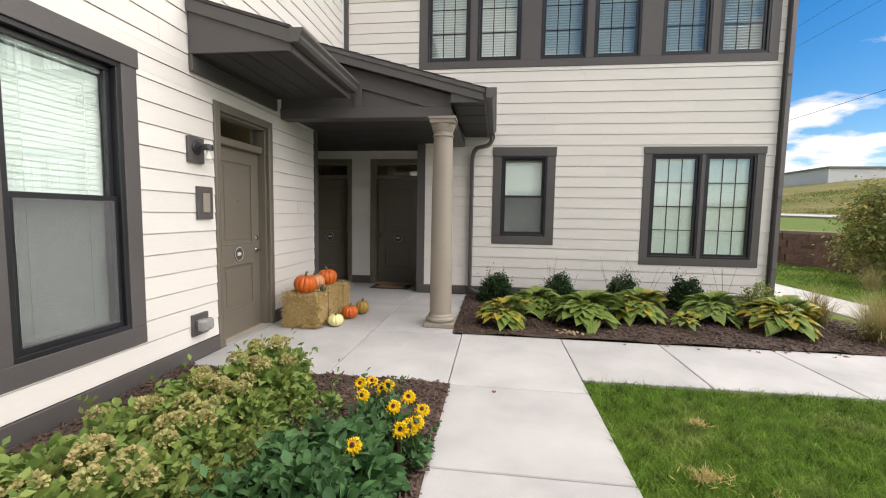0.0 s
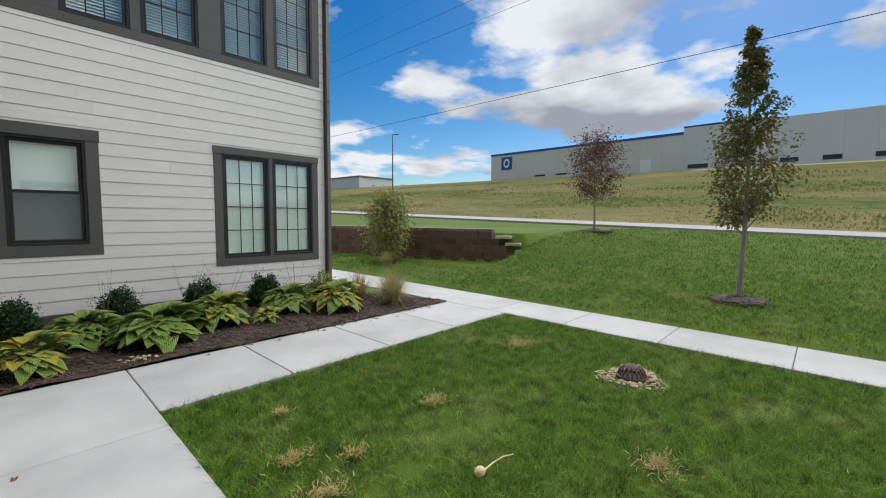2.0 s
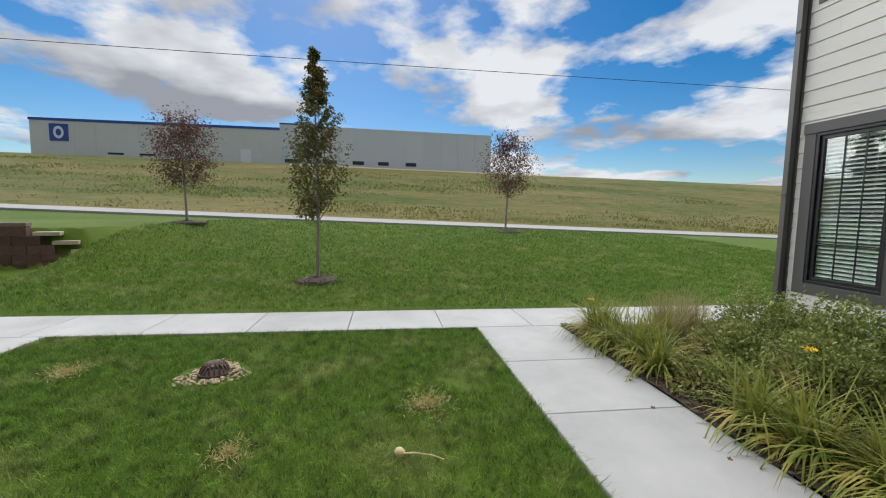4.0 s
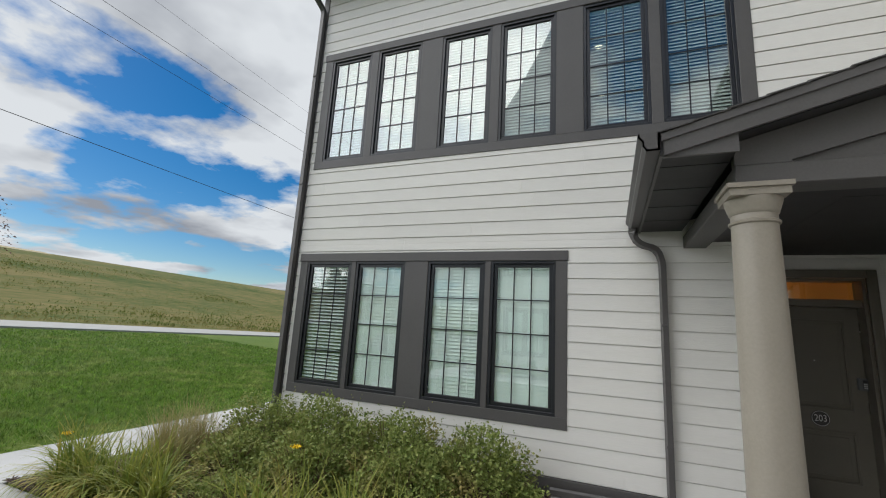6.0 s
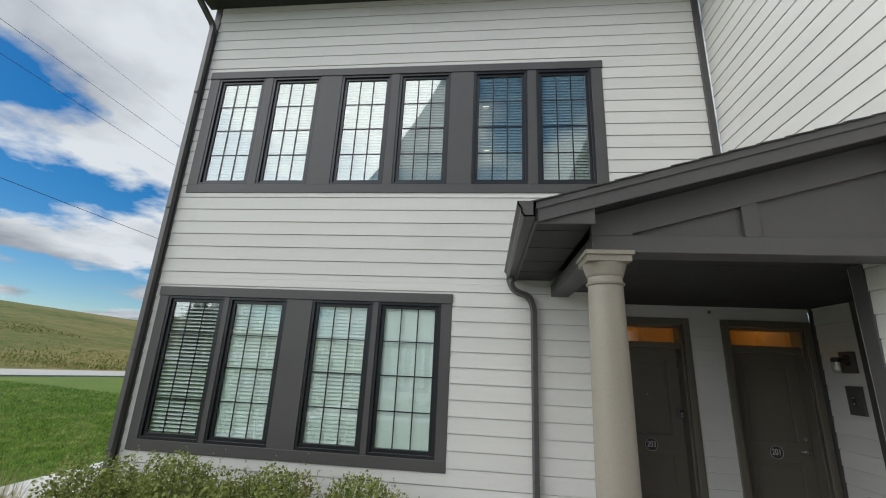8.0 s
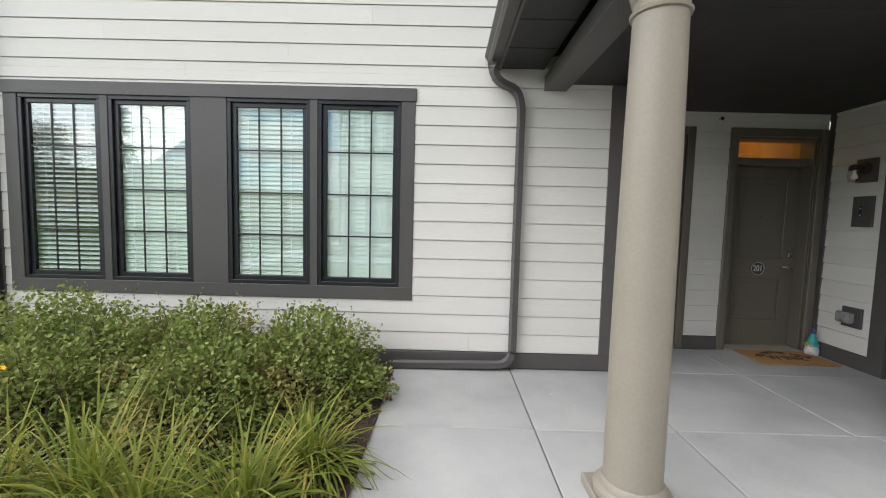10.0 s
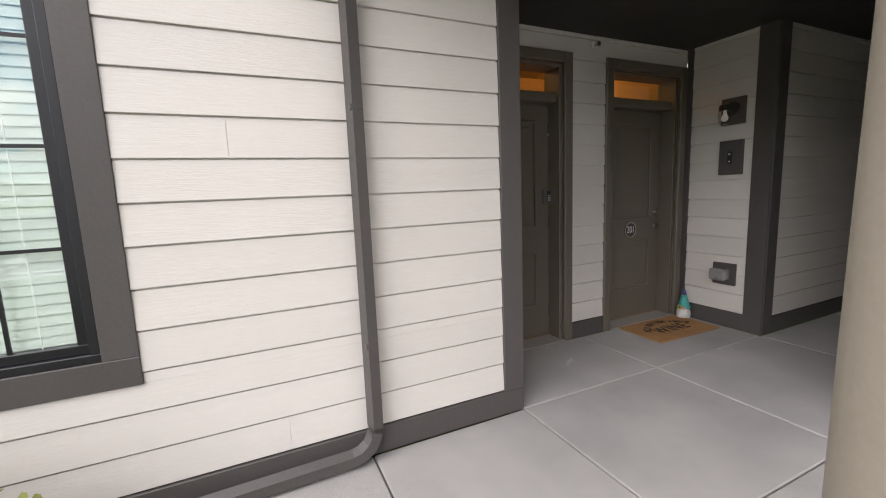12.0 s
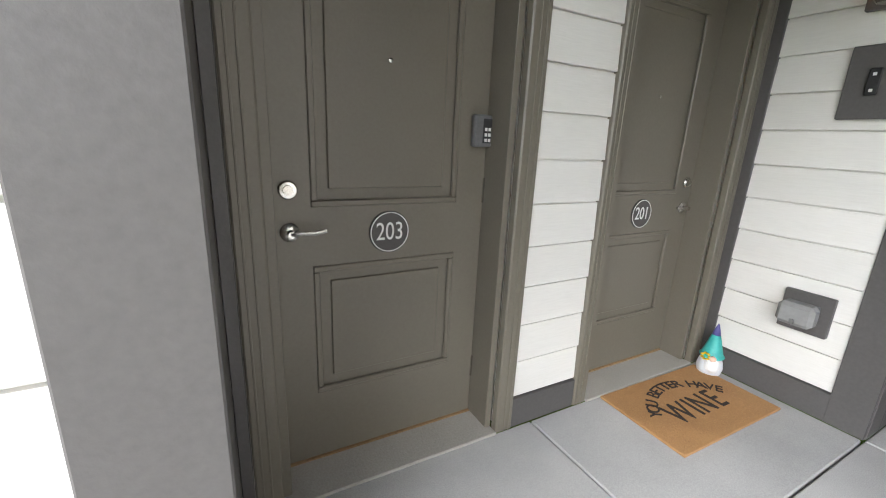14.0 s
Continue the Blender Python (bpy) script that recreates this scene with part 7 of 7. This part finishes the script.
# domed drain in the lawn with pebbles
dr = thing("lawn_drain", "rusty iron dome drain set among tan pebbles in the lawn", "drain", Matrix.Translation((6.66, 6.27, -0.02)) @ Matrix.Diagonal((0.82, 0.82, 0.82, 1)))
part("rim", lathe([(0.15, -0.05), (0.165, 0.0), (0.165, 0.025), (0.145, 0.03), (0.14, 0.0)], 28), M_IRON, dr, smooth=True)
bar = sweep([(0.148, 0, 0.028), (0.135, 0, 0.075), (0.10, 0, 0.115), (0.05, 0, 0.135), (0.02, 0, 0.138)], [(-0.009, -0.005), (0.009, -0.005), (0.009, 0.005), (-0.009, 0.005)])
bar_me = mesh_of("bar", bar, M_IRON)
for k in range(18):
    piece("bar", bar_me, dr, Matrix.Rotation(2 * math.pi * k / 18, 4, "Z"))
part("crown", lathe([(0.03, 0.128), (0.032, 0.142), (0.02, 0.148)], 16), M_IRON, dr, smooth=True)
# dark disc in place of the shaded hollow under the dome
part("pit", lathe([(0.139, -0.049), (0.139, -0.03)], 20), M_OPENSHADE, dr)
peb = []
for s in range(4):
    b = bmesh.new()
    bmesh.ops.create_icosphere(b, subdivisions=1, radius=0.022)
    for v in b.verts:
        v.co = Vector((v.co.x * (1.0 + 0.2 * s / 3), v.co.y * 0.85, v.co.z * 0.6)) * (1 + 0.25 * noise.noise(v.co * 40 + Vector((s * 3, 0, 0))))
    peb.append(mesh_of("pebble", b, M_STONE, True))
pr_ = random.Random(6)
for k in range(260):
    an, rad = pr_.uniform(0, 6.283), pr_.uniform(0.17, 0.42)
    lim = 0.34 + 0.07 * math.sin(3 * an + 1)
    if rad > lim:
        rad = pr_.uniform(0.17, lim)
    sc = pr_.uniform(0.6, 1.25)
    piece("pebble", pr_.choice(peb), dr, Matrix.Translation((rad * math.cos(an) * 1.1, rad * math.sin(an), 0.002 + 0.008 * pr_.random())) @ Euler((pr_.uniform(-0.4, 0.4), pr_.uniform(-0.4, 0.4), pr_.uniform(0, 6))).to_matrix().to_4x4() @ Matrix.Diagonal((sc, sc, sc, 1)))

# dried seed heads lying on the lawn
for x, y, a in ((4.50, 6.36, -20.0), (5.16, 4.65, -123.0)):
    t = thing("dried_seed_head", "dried tan seed head with a pale stalk on the grass", "seed head", Matrix.Translation((x, y, 0.03)) @ Matrix.Rotation(radians(a), 4, "Z"), group="seed heads on the lawn")
    h = part("head", lathe([(0.004, -0.035), (0.024, -0.02), (0.03, 0.0), (0.024, 0.02), (0.008, 0.034)], 12), M_POD, t, smooth=True)
    h.matrix_local = Matrix.Rotation(radians(90), 4, "Y")
    part("stalk", limb([(0.03, 0, 0), (0.10, 0.02, 0.012), (0.19, 0.05, 0.008), (0.27, 0.055, 0.0)], 0.006, 0.003, 6), M_POD, t)
    part("husk", big_leaf(0.07, 0.03, (0.1, 0.4), 0.2), L_TAN, t)

# white drain pipe at the north wing's corner, pebbles and fallen leaves
pp = thing("drain_pipe", "short white plastic drain pipe at the house corner", "pipe", Matrix.Translation((6.86, 11.25, 0.02)))
part("pipe", lathe([(0.055, 0.0), (0.055, 0.15), (0.062, 0.15), (0.062, 0.20), (0.05, 0.20), (0.05, 0.05)], 18), M_WHITE, pp, smooth=True)
lr = random.Random(12)
for k in range(16):
    piece_m = Matrix.Translation((lr.uniform(3.45, 3.75), lr.uniform(9.80, 9.98), 0.03)) @ Euler((0, 0, lr.uniform(0, 6))).to_matrix().to_4x4()
    tagged(piece("pebble", lr.choice(peb), None, piece_m), "pale tan pebble on the mulch", "pebble", "pebbles in the bed")
leafm = [mesh_of("fallen_leaf", big_leaf(0.05, 0.035, (0.1, 0.2 + 0.2 * i), 0.3), L_DRY, True) for i in range(3)]
for k in range(33):
    if k < 26:
        x, y = lr.uniform(3.5, 7.4), 9.70 - abs(lr.gauss(0, 0.10))
    elif k < 29:
        x, y = lr.uniform(4.5, 7.5), 2.46 + abs(lr.gauss(0, 0.25))
    else:
        x, y = lr.uniform(2.4, 3.4), lr.uniform(3.9, 8.4)
    tagged(piece("fallen_leaf", lr.choice(leafm), None, Matrix.Translation((x, y, 0.004)) @ Matrix.Rotation(lr.uniform(0, 6.28), 4, "Z") @ Matrix.Diagonal((0.8, 0.8, 0.8, 1))), "small dry brown leaf on the concrete", "leaf", "fallen leaves")
for k in range(10):
    tagged(piece("fallen_leaf", lr.choice(leafm), None, Matrix.Translation((lr.uniform(3.3, 3.42), lr.uniform(0.3, 1.2), 0.004)) @ Matrix.Rotation(lr.uniform(0, 6.28), 4, "Z")), "rusty dry leaf at the bed's edge", "leaf", "fallen leaves")

# warm lamps added behind the south doors, none being seen, to tint the transoms orange
for x in (0.70, -0.66):
    lampd = thing("added_hall_lamp", "round warm lamp added behind the door to tint the transom", "ceiling lamp", Matrix.Translation((x, -REC - 1.0, 2.58)))
    part("shade", lathe([(0.14, 0.11), (0.14, 0.06), (0.10, 0.02), (0.02, 0.0)], 20), glow("added_lamp_glow", (1.0, 0.50, 0.16), 6.0), lampd, smooth=True)

# dried white spots on the floor before the door
M_SPOT = surface("dried_white_spot", (0.47, 0.465, 0.455), (0.62, 0.615, 0.60), 0.8, 60, 8, 0.2)
for x, y, r in ((0.61, -0.40, 0.04), (0.655, -0.37, 0.026), (0.57, -0.43, 0.02), (2.05, 0.55, 0.016), (1.92, 0.75, 0.010)):
    bm = lathe([(1.0, 0.0), (0.93, 0.0012), (0.3, 0.0016)], 18)
    for v in bm.verts:
        f = 0.75 + 0.55 * noise.noise(Vector((v.co.x * 2, v.co.y * 2, x * 9)))
        v.co.x, v.co.y = v.co.x * r * f, v.co.y * r * f * 0.8
    solid("floor_spot", bm, M_SPOT, "dried white spot on the concrete floor", "stain", Matrix.Translation((x, y, 0.0002)), group="floor spots")
